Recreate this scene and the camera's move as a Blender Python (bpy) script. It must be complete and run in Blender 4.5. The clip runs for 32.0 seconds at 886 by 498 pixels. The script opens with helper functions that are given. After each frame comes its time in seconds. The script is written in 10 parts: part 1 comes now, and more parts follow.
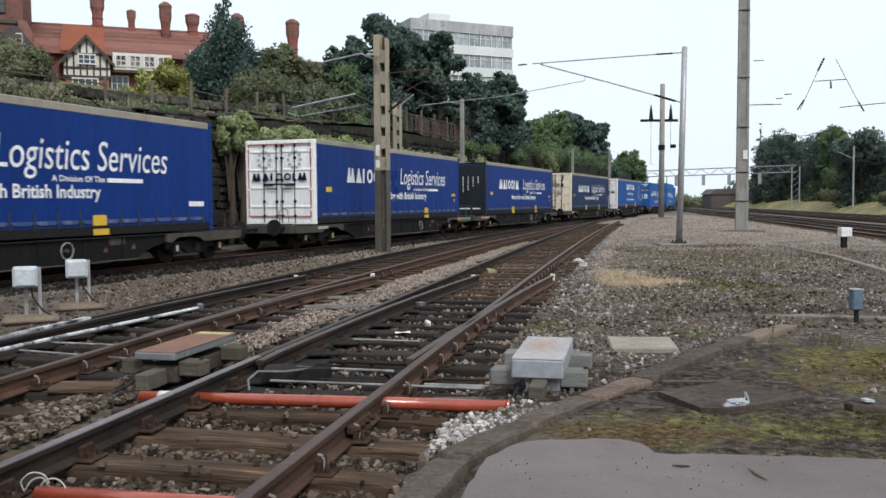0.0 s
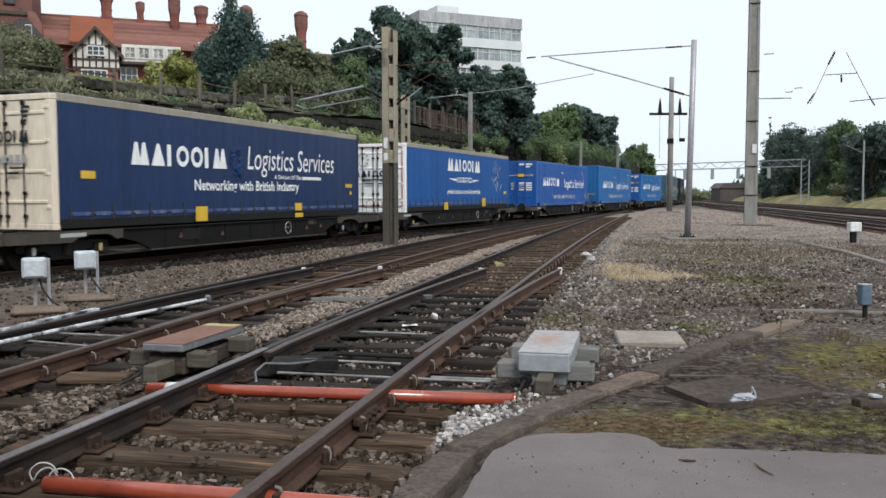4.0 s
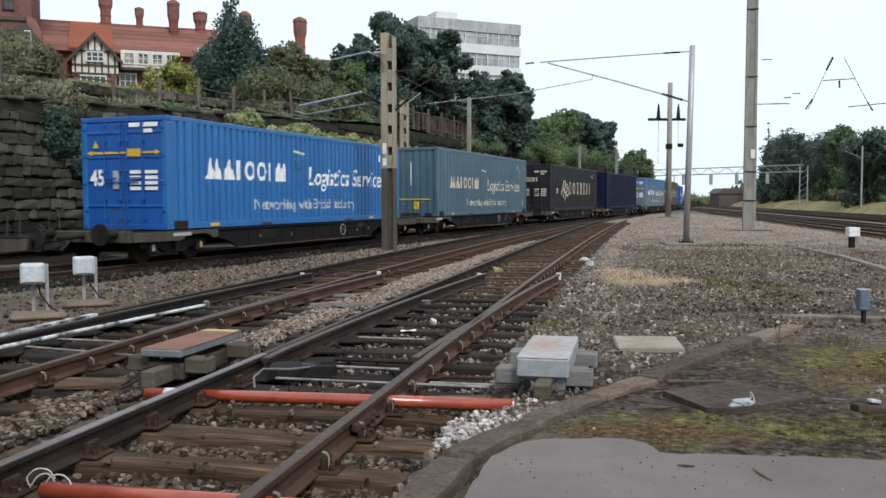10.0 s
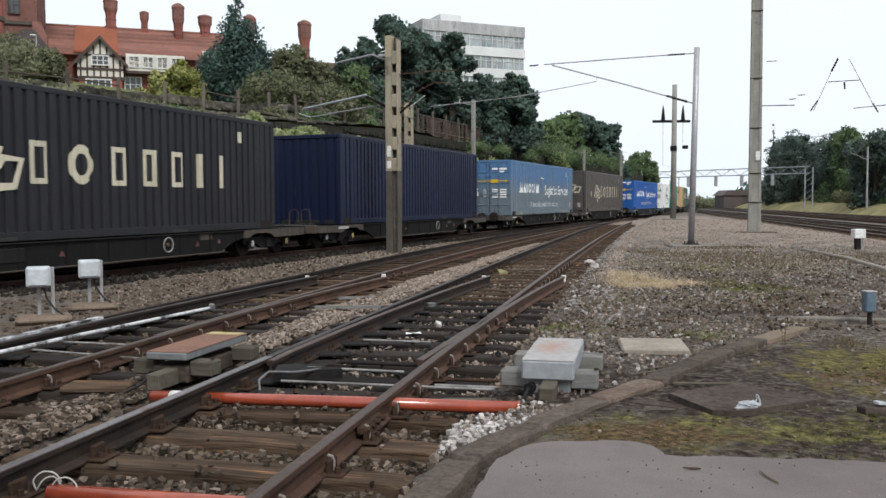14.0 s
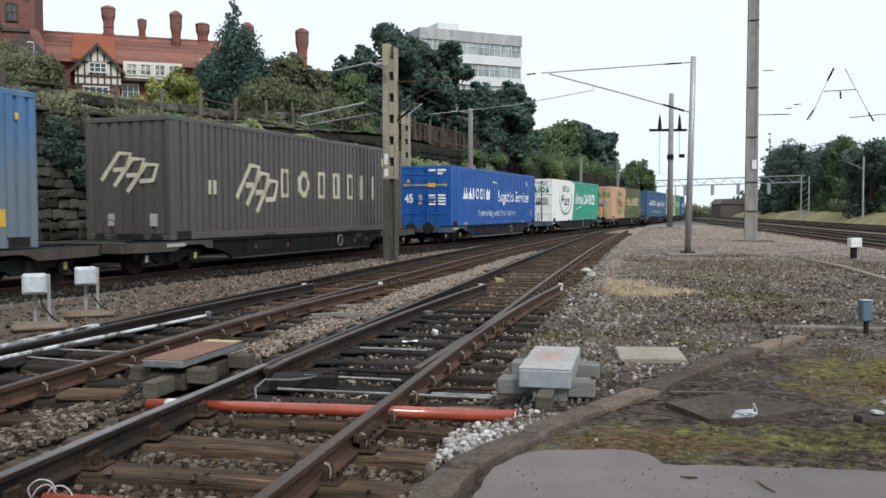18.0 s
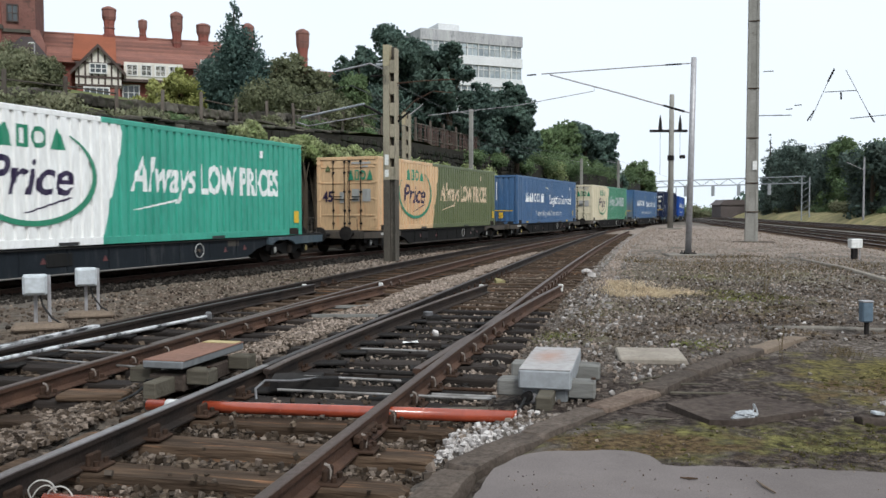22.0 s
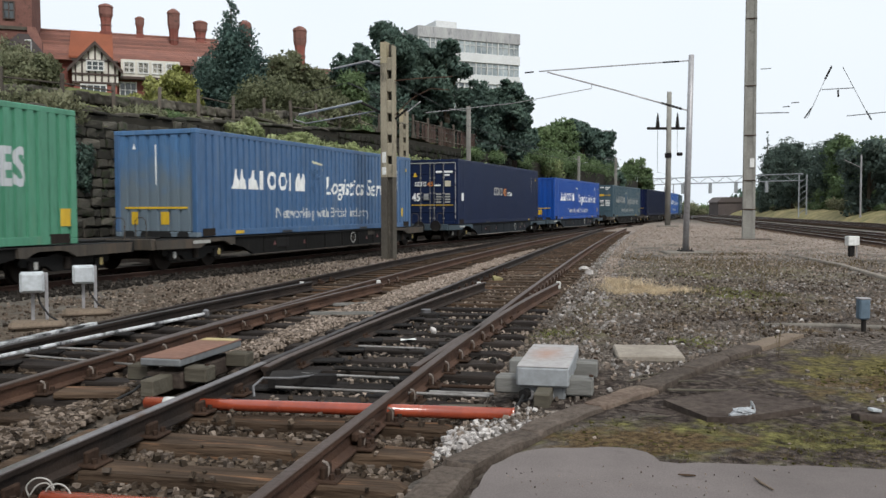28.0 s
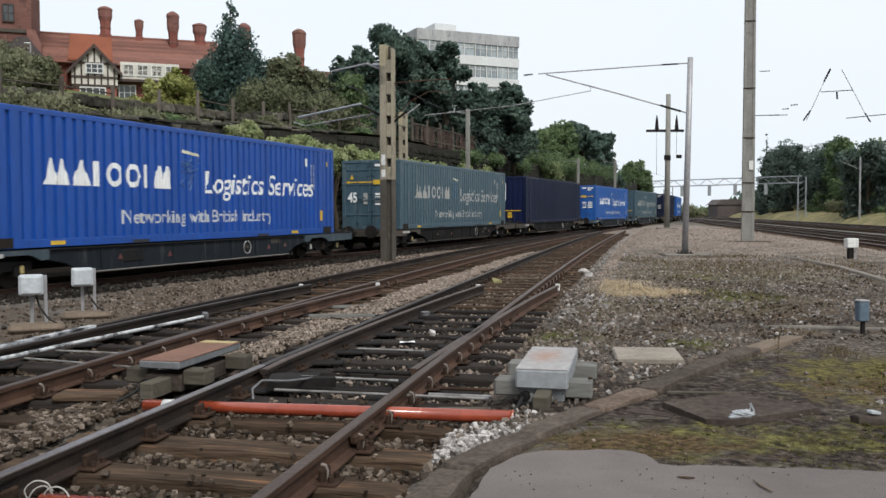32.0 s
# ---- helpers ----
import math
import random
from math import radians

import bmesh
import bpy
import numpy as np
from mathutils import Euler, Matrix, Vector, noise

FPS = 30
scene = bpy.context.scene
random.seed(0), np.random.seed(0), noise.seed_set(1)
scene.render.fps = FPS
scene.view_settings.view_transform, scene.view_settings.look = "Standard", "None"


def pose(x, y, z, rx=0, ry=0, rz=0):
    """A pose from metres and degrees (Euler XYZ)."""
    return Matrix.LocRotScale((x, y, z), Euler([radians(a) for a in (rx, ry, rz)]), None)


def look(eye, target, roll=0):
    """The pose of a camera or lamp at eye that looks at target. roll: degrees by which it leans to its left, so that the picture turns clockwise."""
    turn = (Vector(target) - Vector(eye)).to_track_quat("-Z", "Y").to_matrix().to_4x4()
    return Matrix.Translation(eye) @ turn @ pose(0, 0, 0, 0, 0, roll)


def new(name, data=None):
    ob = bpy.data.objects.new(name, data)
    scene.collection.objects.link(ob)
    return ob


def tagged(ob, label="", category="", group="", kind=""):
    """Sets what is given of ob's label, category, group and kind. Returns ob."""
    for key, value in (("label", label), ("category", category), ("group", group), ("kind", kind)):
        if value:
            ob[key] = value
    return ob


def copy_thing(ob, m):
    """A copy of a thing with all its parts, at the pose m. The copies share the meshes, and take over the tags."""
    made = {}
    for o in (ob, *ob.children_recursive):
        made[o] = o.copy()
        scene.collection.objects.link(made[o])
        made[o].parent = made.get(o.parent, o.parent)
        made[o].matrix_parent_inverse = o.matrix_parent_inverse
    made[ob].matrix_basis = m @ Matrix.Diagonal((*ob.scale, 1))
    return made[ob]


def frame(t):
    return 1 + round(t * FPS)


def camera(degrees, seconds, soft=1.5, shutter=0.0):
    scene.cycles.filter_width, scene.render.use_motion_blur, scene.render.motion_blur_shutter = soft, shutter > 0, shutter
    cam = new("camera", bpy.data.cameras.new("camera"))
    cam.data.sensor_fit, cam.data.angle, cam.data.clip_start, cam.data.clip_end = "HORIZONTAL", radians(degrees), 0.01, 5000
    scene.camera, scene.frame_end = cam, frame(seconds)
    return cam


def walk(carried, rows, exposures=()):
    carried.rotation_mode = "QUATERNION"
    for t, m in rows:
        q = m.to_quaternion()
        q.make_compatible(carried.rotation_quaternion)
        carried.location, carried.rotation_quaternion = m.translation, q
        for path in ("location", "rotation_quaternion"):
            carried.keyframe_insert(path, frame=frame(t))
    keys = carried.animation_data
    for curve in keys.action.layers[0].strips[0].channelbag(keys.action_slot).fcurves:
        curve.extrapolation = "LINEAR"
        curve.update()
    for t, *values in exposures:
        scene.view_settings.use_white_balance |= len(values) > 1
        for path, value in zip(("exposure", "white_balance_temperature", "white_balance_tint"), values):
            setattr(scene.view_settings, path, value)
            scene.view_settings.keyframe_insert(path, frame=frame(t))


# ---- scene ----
def view(yaw, pitch, roll, x, z):
    """The hand-held camera: degrees to the right, up and of lean, and its small sway in metres."""
    return pose(x, 0, 1.40 + z, 90 + pitch, 0, -yaw) @ pose(0, 0, 0, 0, 0, roll)


cam = camera(53.81, 32.0, soft=1.5, shutter=0.15)
PATH = [
    (0, 0.317, -3.082, -0.337, -0.001, -0.009), (0.5, 0.188, -3.117, -0.416, 0.003, -0.008), (1, 0.206, -3.299, -0.278, -0.001, -0.004),
    (1.5, 0.131, -3.283, -0.242, -0.000, -0.011), (2, -0.069, -3.354, -0.191, 0.001, -0.005), (2.5, -0.108, -3.408, -0.197, 0.003, -0.005),
    (3, -0.250, -3.531, -0.170, 0.007, -0.004), (3.5, -0.177, -3.550, -0.094, 0.005, -0.007), (5.5, -0.238, -3.426, -0.135, -0.001, -0.004),
    (6, -0.233, -3.249, -0.143, -0.001, -0.005), (6.5, -0.107, -3.195, -0.113, 0.006, -0.008), (7, -0.272, -3.377, -0.234, 0.003, -0.008),
    (7.5, -0.238, -3.241, -0.254, 0.008, -0.005), (8, -0.188, -3.264, -0.142, 0.004, -0.008), (8.5, -0.217, -3.244, -0.141, 0.003, -0.008),
    (9, -0.000, -3.220, -0.170, 0.000, 0.000), (9.5, -0.190, -3.282, -0.194, 0.006, -0.007), (10, -0.115, -3.191, -0.126, 0.006, -0.008),
    (10.5, -0.123, -3.113, -0.133, 0.001, -0.009), (11, -0.274, -3.002, -0.125, 0.005, -0.009), (11.5, -0.073, -3.075, -0.165, 0.006, -0.007),
    (12, -0.345, -3.127, -0.241, 0.001, -0.009), (12.5, -0.346, -3.072, -0.219, -0.001, -0.005), (13, -0.375, -2.980, -0.216, 0.004, -0.010),
    (13.5, -0.330, -2.915, -0.289, 0.001, -0.005), (14, -0.420, -3.026, -0.258, 0.004, -0.008), (14.5, -0.321, -2.906, -0.153, -0.002, -0.006),
    (16.5, -0.324, -2.614, -0.178, -0.001, -0.008), (17, -0.420, -2.542, -0.154, 0.003, -0.004), (17.5, -0.313, -2.469, -0.096, -0.004, -0.007),
    (18, -0.212, -2.504, -0.115, 0.003, -0.007), (18.5, -0.356, -2.542, -0.096, 0.002, -0.005), (19, -0.422, -2.457, -0.098, 0.005, -0.008),
    (19.5, -0.382, -2.415, -0.073, 0.004, -0.008), (20, -0.307, -2.399, -0.097, 0.006, -0.007), (20.5, -0.126, -2.493, -0.059, 0.000, -0.004),
    (21, -0.330, -2.474, -0.092, 0.004, -0.006), (21.5, -0.302, -2.442, -0.090, 0.002, -0.006), (22, -0.246, -2.450, -0.112, 0.005, -0.007),
    (22.5, -0.104, -2.502, -0.111, 0.006, -0.002), (23, -0.088, -2.505, -0.126, 0.006, -0.008), (23.5, -0.151, -2.450, -0.107, 0.005, -0.008),
    (24, -0.145, -2.450, -0.110, 0.008, -0.008), (24.5, -0.095, -2.424, -0.047, 0.003, -0.005), (25, 0.017, -2.491, -0.167, 0.005, -0.009),
    (25.5, 0.019, -2.500, -0.154, 0.005, -0.007), (27.5, 0.068, -2.644, -0.099, 0.002, -0.004), (28, -0.080, -2.615, -0.122, 0.002, -0.008),
    (28.5, -0.091, -2.554, -0.165, 0.001, -0.008), (29, -0.083, -2.539, -0.155, 0.003, -0.005), (29.5, 0.016, -2.555, -0.165, -0.002, -0.007),
    (30, -0.011, -2.553, -0.183, 0.001, -0.008), (30.5, -0.205, -2.499, -0.176, 0.003, -0.004), (31, -0.178, -2.449, -0.158, 0.002, -0.005),
    (31.5, -0.161, -2.441, -0.166, 0.006, -0.006), (32, -0.039, -2.456, -0.154, 0.005, -0.008),
]
walk(cam, [(t, view(yaw, pitch, roll, x, z)) for t, yaw, pitch, roll, x, z in PATH],
     exposures=((0, 0.04, 6100, 8), (9, 0.05, 6100, 8), (13, 0.06, 6280, 9), (20, 0.08, 6050, 7), (22, 0.07, 6120, 7), (24.5, 0.0, 6350, 8), (32, -0.03, 6350, 8)))

# ---- sky and sun: a bright overcast afternoon ----
world = bpy.data.worlds.new("sky")
scene.world = world
world.use_nodes = True
wn, wl = world.node_tree.nodes, world.node_tree.links
sky = wn.new("ShaderNodeTexSky")
sky.sky_type, sky.sun_disc = "NISHITA", False
sky.sun_elevation, sky.sun_rotation = radians(48), radians(155)
sky.dust_density, sky.air_density = 6.0, 1.5
cloud = wn.new("ShaderNodeTexNoise")
cloud.inputs["Scale"].default_value, cloud.inputs["Detail"].default_value = 1.6, 4
ramp = wn.new("ShaderNodeValToRGB")
ramp.color_ramp.elements[0].position, ramp.color_ramp.elements[0].color = 0.3, (0.92, 0.985, 1.06, 1)
ramp.color_ramp.elements[1].position, ramp.color_ramp.elements[1].color = 0.75, (1.02, 1.05, 1.09, 1)
back = wn["Background"]
veil = wn.new("ShaderNodeMixRGB")
veil.inputs[0].default_value = 0.93
hazy = wn.new("ShaderNodeMixRGB")
hazy.blend_type, hazy.inputs[0].default_value, hazy.inputs[2].default_value = "MULTIPLY", 1.0, (0.12, 0.12, 0.12, 1)
wl.new(cloud.outputs["Fac"], ramp.inputs[0])
wl.new(sky.outputs[0], hazy.inputs[1])
wl.new(hazy.outputs[0], veil.inputs[1])
wl.new(ramp.outputs[0], veil.inputs[2])
wl.new(veil.outputs[0], back.inputs[0])
back.inputs[1].default_value = 1.0
sun = new("sun", bpy.data.lights.new("sun", "SUN"))
sun.data.energy, sun.data.angle, sun.data.color = 2.8, radians(18), (1.0, 0.97, 0.93)
sun.matrix_world = look((35, -75, 92), (0, 0, 0))
scene.view_settings.exposure = 0.0

# ---- mesh tools ----
class Shape:
    """Vertices and faces that become one mesh."""

    def __init__(self):
        self.v, self.f = [], []

    def add(self, verts, faces, m=None):
        n = len(self.v)
        self.v += [tuple(m @ Vector(p)) if m else tuple(p) for p in verts]
        self.f += [tuple(i + n for i in f) for f in faces]
        return self

    def box(self, c, s, bevel=0.0, m=None):
        x, y, z = (k / 2 for k in s)
        if bevel <= 0:
            v = [(c[0] + a * x, c[1] + b * y, c[2] + d * z) for a in (-1, 1) for b in (-1, 1) for d in (-1, 1)]
            return self.add(v, [(0, 1, 3, 2), (4, 6, 7, 5), (0, 4, 5, 1), (2, 3, 7, 6), (0, 2, 6, 4), (1, 5, 7, 3)], m)
        e = min(bevel, 0.49 * min(s))
        v, idx = [], {}
        for a in (-1, 1):
            for b in (-1, 1):
                for d in (-1, 1):
                    for ax in range(3):
                        k = [x - e, y - e, z - e]
                        k[ax] += e
                        idx[a, b, d, ax] = len(v)
                        v.append((c[0] + a * k[0], c[1] + b * k[1], c[2] + d * k[2]))
        f = []
        for a in (-1, 1):
            f.append([idx[a, b, d, 0] for b, d in ((-1, -1), (1, -1), (1, 1), (-1, 1))][::a])
            f.append([idx[b, a, d, 1] for b, d in ((-1, -1), (1, -1), (1, 1), (-1, 1))][::-a])
            f.append([idx[b, d, a, 2] for b, d in ((-1, -1), (1, -1), (1, 1), (-1, 1))][::a])
        for a in (-1, 1):
            for b in (-1, 1):
                f.append([idx[a, b, -1, 0], idx[a, b, 1, 0], idx[a, b, 1, 1], idx[a, b, -1, 1]][::a * b])
                f.append([idx[a, -1, b, 0], idx[a, -1, b, 2], idx[a, 1, b, 2], idx[a, 1, b, 0]][::a * b])
                f.append([idx[-1, a, b, 1], idx[1, a, b, 1], idx[1, a, b, 2], idx[-1, a, b, 2]][::a * b])
        for a in (-1, 1):
            for b in (-1, 1):
                for d in (-1, 1):
                    f.append([idx[a, b, d, i] for i in range(3)][::a * b * d])
        return self.add(v, f, m)

    def prism(self, outline, lo, hi, axis=2, m=None):
        """An outline in two axes, drawn out along the third."""
        n = len(outline)

        def put(p, h):
            q = list(p)
            q.insert(axis, h)
            return q
        v = [put(p, lo) for p in outline] + [put(p, hi) for p in outline]
        f = [tuple(range(n))[::-1], tuple(range(n, 2 * n))] + [(i, (i + 1) % n, n + (i + 1) % n, n + i) for i in range(n)]
        return self.add(v, f, m)

    def tube(self, path, r, n=8, caps=True):
        """A round bar along a path; r: one radius or one for each point."""
        path = [Vector(p) for p in path]
        rs = r if isinstance(r, (list, tuple)) else [r] * len(path)
        v, f = [], []
        side = None
        for i, p in enumerate(path):
            d = (path[min(i + 1, len(path) - 1)] - path[max(i - 1, 0)]).normalized()
            if side is None:
                side = d.cross(Vector((0, 0, 1)) if abs(d.z) < 0.9 else Vector((1, 0, 0))).normalized()
            side = (side - d * side.dot(d)).normalized()
            up = d.cross(side)
            for k in range(n):
                a = 2 * math.pi * k / n
                v.append(p + (side * math.cos(a) + up * math.sin(a)) * rs[i])
        for i in range(len(path) - 1):
            for k in range(n):
                f.append((i * n + k, i * n + (k + 1) % n, (i + 1) * n + (k + 1) % n, (i + 1) * n + k))
        if caps:
            f += [tuple(range(n))[::-1], tuple(range((len(path) - 1) * n, len(path) * n))]
        return self.add(v, f)

    def sweep(self, profile, path):
        """A profile (across, up) carried along a level path."""
        n, v, f = len(profile), [], []
        for i, p in enumerate(path):
            p = Vector(p)
            d = (Vector(path[min(i + 1, len(path) - 1)]) - Vector(path[max(i - 1, 0)]))
            d.z = 0
            d.normalize()
            r = Vector((d.y, -d.x, 0))
            v += [p + r * a + Vector((0, 0, b)) for a, b in profile]
        for i in range(len(path) - 1):
            for k in range(n):
                f.append((i * n + k, i * n + (k + 1) % n, (i + 1) * n + (k + 1) % n, (i + 1) * n + k))
        f += [tuple(range(n)), tuple(range((len(path) - 1) * n, len(path) * n))[::-1]]
        return self.add(v, f)

    def bend(self, path, r, n=6, steps=6):
        """A round bar along a smooth curve through the points."""
        p = [Vector(q) for q in path]
        p = [p[0] * 2 - p[1]] + p + [p[-1] * 2 - p[-2]]
        out = []
        for i in range(1, len(p) - 2):
            for k in range(steps):
                t = k / steps
                a, b, c, d = p[i - 1:i + 3]
                out.append(0.5 * (2 * b + (c - a) * t + (2 * a - 5 * b + 4 * c - d) * t * t + (3 * b - a - 3 * c + d) * t ** 3))
        return self.tube(out + [p[-2]], r, n)

    def mesh(self, name, material, smooth=False):
        me = bpy.data.meshes.new(name)
        me.from_pydata(self.v, [], self.f)
        if material:
            me.materials.append(material)
        if smooth:
            me.polygons.foreach_set("use_smooth", [True] * len(me.polygons))
        return me


def part(name, shape, material, parent=None, label="", m=None, smooth=False):
    """One mesh object, under a thing or a part."""
    me = shape if isinstance(shape, bpy.types.Mesh) else shape.mesh(name, material, smooth)
    ob = new(name, me)
    if parent:
        ob.parent = parent
    if m:
        ob.matrix_basis = m
    return tagged(ob, label)


def thing(name, label, category, m=None, group="", kind="", shape=None, material=None, smooth=False):
    """A top-level thing: an empty at its base, or one mesh."""
    ob = new(name, shape.mesh(name, material, smooth) if shape else None)
    if m:
        ob.matrix_basis = m
    return tagged(ob, label, category, group, kind)


# ---- materials ----
def material(name, base, second=None, rough=0.8, metal=0.0, grain=30.0, patch=1.5, bump=0.3, stain=None, stain_at=0.6,
             vary=0.0, island=False, stretch=(1, 1, 1), spec=0.3, deep=0.71):
    """Two tones mixed by fine grain and by larger patches, a stain with its own outline, and fine relief."""
    if rough >= 0.85:
        spec = min(spec, 0.08)
    mat = bpy.data.materials.new(name)
    mat.use_nodes = True
    n, l = mat.node_tree.nodes, mat.node_tree.links
    b = n["Principled BSDF"]
    co = n.new("ShaderNodeTexCoord")
    mp = n.new("ShaderNodeMapping")
    mp.inputs["Scale"].default_value = stretch
    l.new(co.outputs["Object"], mp.inputs[0])
    info = n.new("ShaderNodeObjectInfo")
    far = n.new("ShaderNodeVectorMath")
    far.operation = "MULTIPLY_ADD"
    sc = n.new("ShaderNodeCombineXYZ")
    for i, k in enumerate((37.0, 53.0, 11.0)):
        mul = n.new("ShaderNodeMath")
        mul.operation, mul.inputs[1].default_value = "MULTIPLY", k
        l.new(info.outputs["Random"], mul.inputs[0])
        l.new(mul.outputs[0], sc.inputs[i])
    far.inputs[1].default_value = (1, 1, 1)
    l.new(mp.outputs[0], far.inputs[0])
    l.new(sc.outputs[0], far.inputs[2])

    def noise_at(scale, detail, rough_=0.6):
        t = n.new("ShaderNodeTexNoise")
        t.inputs["Scale"].default_value, t.inputs["Detail"].default_value, t.inputs["Roughness"].default_value = scale, detail, rough_
        l.new(far.outputs[0], t.inputs["Vector"])
        return t

    def ramped(src, lo, hi):
        r = n.new("ShaderNodeMapRange")
        r.inputs[1].default_value, r.inputs[2].default_value = lo, hi
        l.new(src, r.inputs[0])
        return r.outputs[0]

    def mix(fac, a, c, mode="MIX"):
        m = n.new("ShaderNodeMixRGB")
        m.blend_type = mode
        for s, v in ((0, fac), (1, a), (2, c)):
            if isinstance(v, bpy.types.NodeSocket):
                l.new(v, m.inputs[s])
            elif isinstance(v, float):
                m.inputs[s].default_value = v
            else:
                m.inputs[s].default_value = (*v, 1)
        return m.outputs[0]
    fine, broad = noise_at(grain, 5), noise_at(patch, 4)
    second = second or tuple(k * 0.72 for k in base)
    col = mix(ramped(broad.outputs["Fac"], 0.35, 0.68), base, second)
    col = mix(ramped(fine.outputs["Fac"], 0.3, 0.72), col, mix(1.0, col, (deep, 0.98 * deep, 0.96 * deep), "MULTIPLY"))
    if stain:
        col = mix(ramped(noise_at(patch * 2.3, 7, 0.7).outputs["Fac"], stain_at, stain_at + 0.12), col, stain)
    if vary:
        src = n.new("ShaderNodeNewGeometry").outputs["Random Per Island"] if island else info.outputs["Random"]
        hsv = n.new("ShaderNodeHueSaturation")
        v = n.new("ShaderNodeMapRange")
        v.inputs[3].default_value, v.inputs[4].default_value = 1 - vary, 1 + vary
        l.new(src, v.inputs[0])
        l.new(v.outputs[0], hsv.inputs["Value"])
        l.new(col, hsv.inputs["Color"])
        col = hsv.outputs[0]
    l.new(col, b.inputs["Base Color"])
    l.new(ramped(fine.outputs["Fac"], -0.6, 1.6), b.inputs["Roughness"])
    rr = n.new("ShaderNodeMapRange")
    rr.inputs[3].default_value, rr.inputs[4].default_value = max(0.05, rough - 0.12), min(1, rough + 0.12)
    l.new(fine.outputs["Fac"], rr.inputs[0])
    l.new(rr.outputs[0], b.inputs["Roughness"])
    b.inputs["Metallic"].default_value = metal
    b.inputs["Specular IOR Level"].default_value = spec
    if bump:
        bp = n.new("ShaderNodeBump")
        bp.inputs["Strength"].default_value, bp.inputs["Distance"].default_value = bump, 0.02
        l.new(fine.outputs["Fac"], bp.inputs["Height"])
        l.new(bp.outputs[0], b.inputs["Normal"])
    return mat


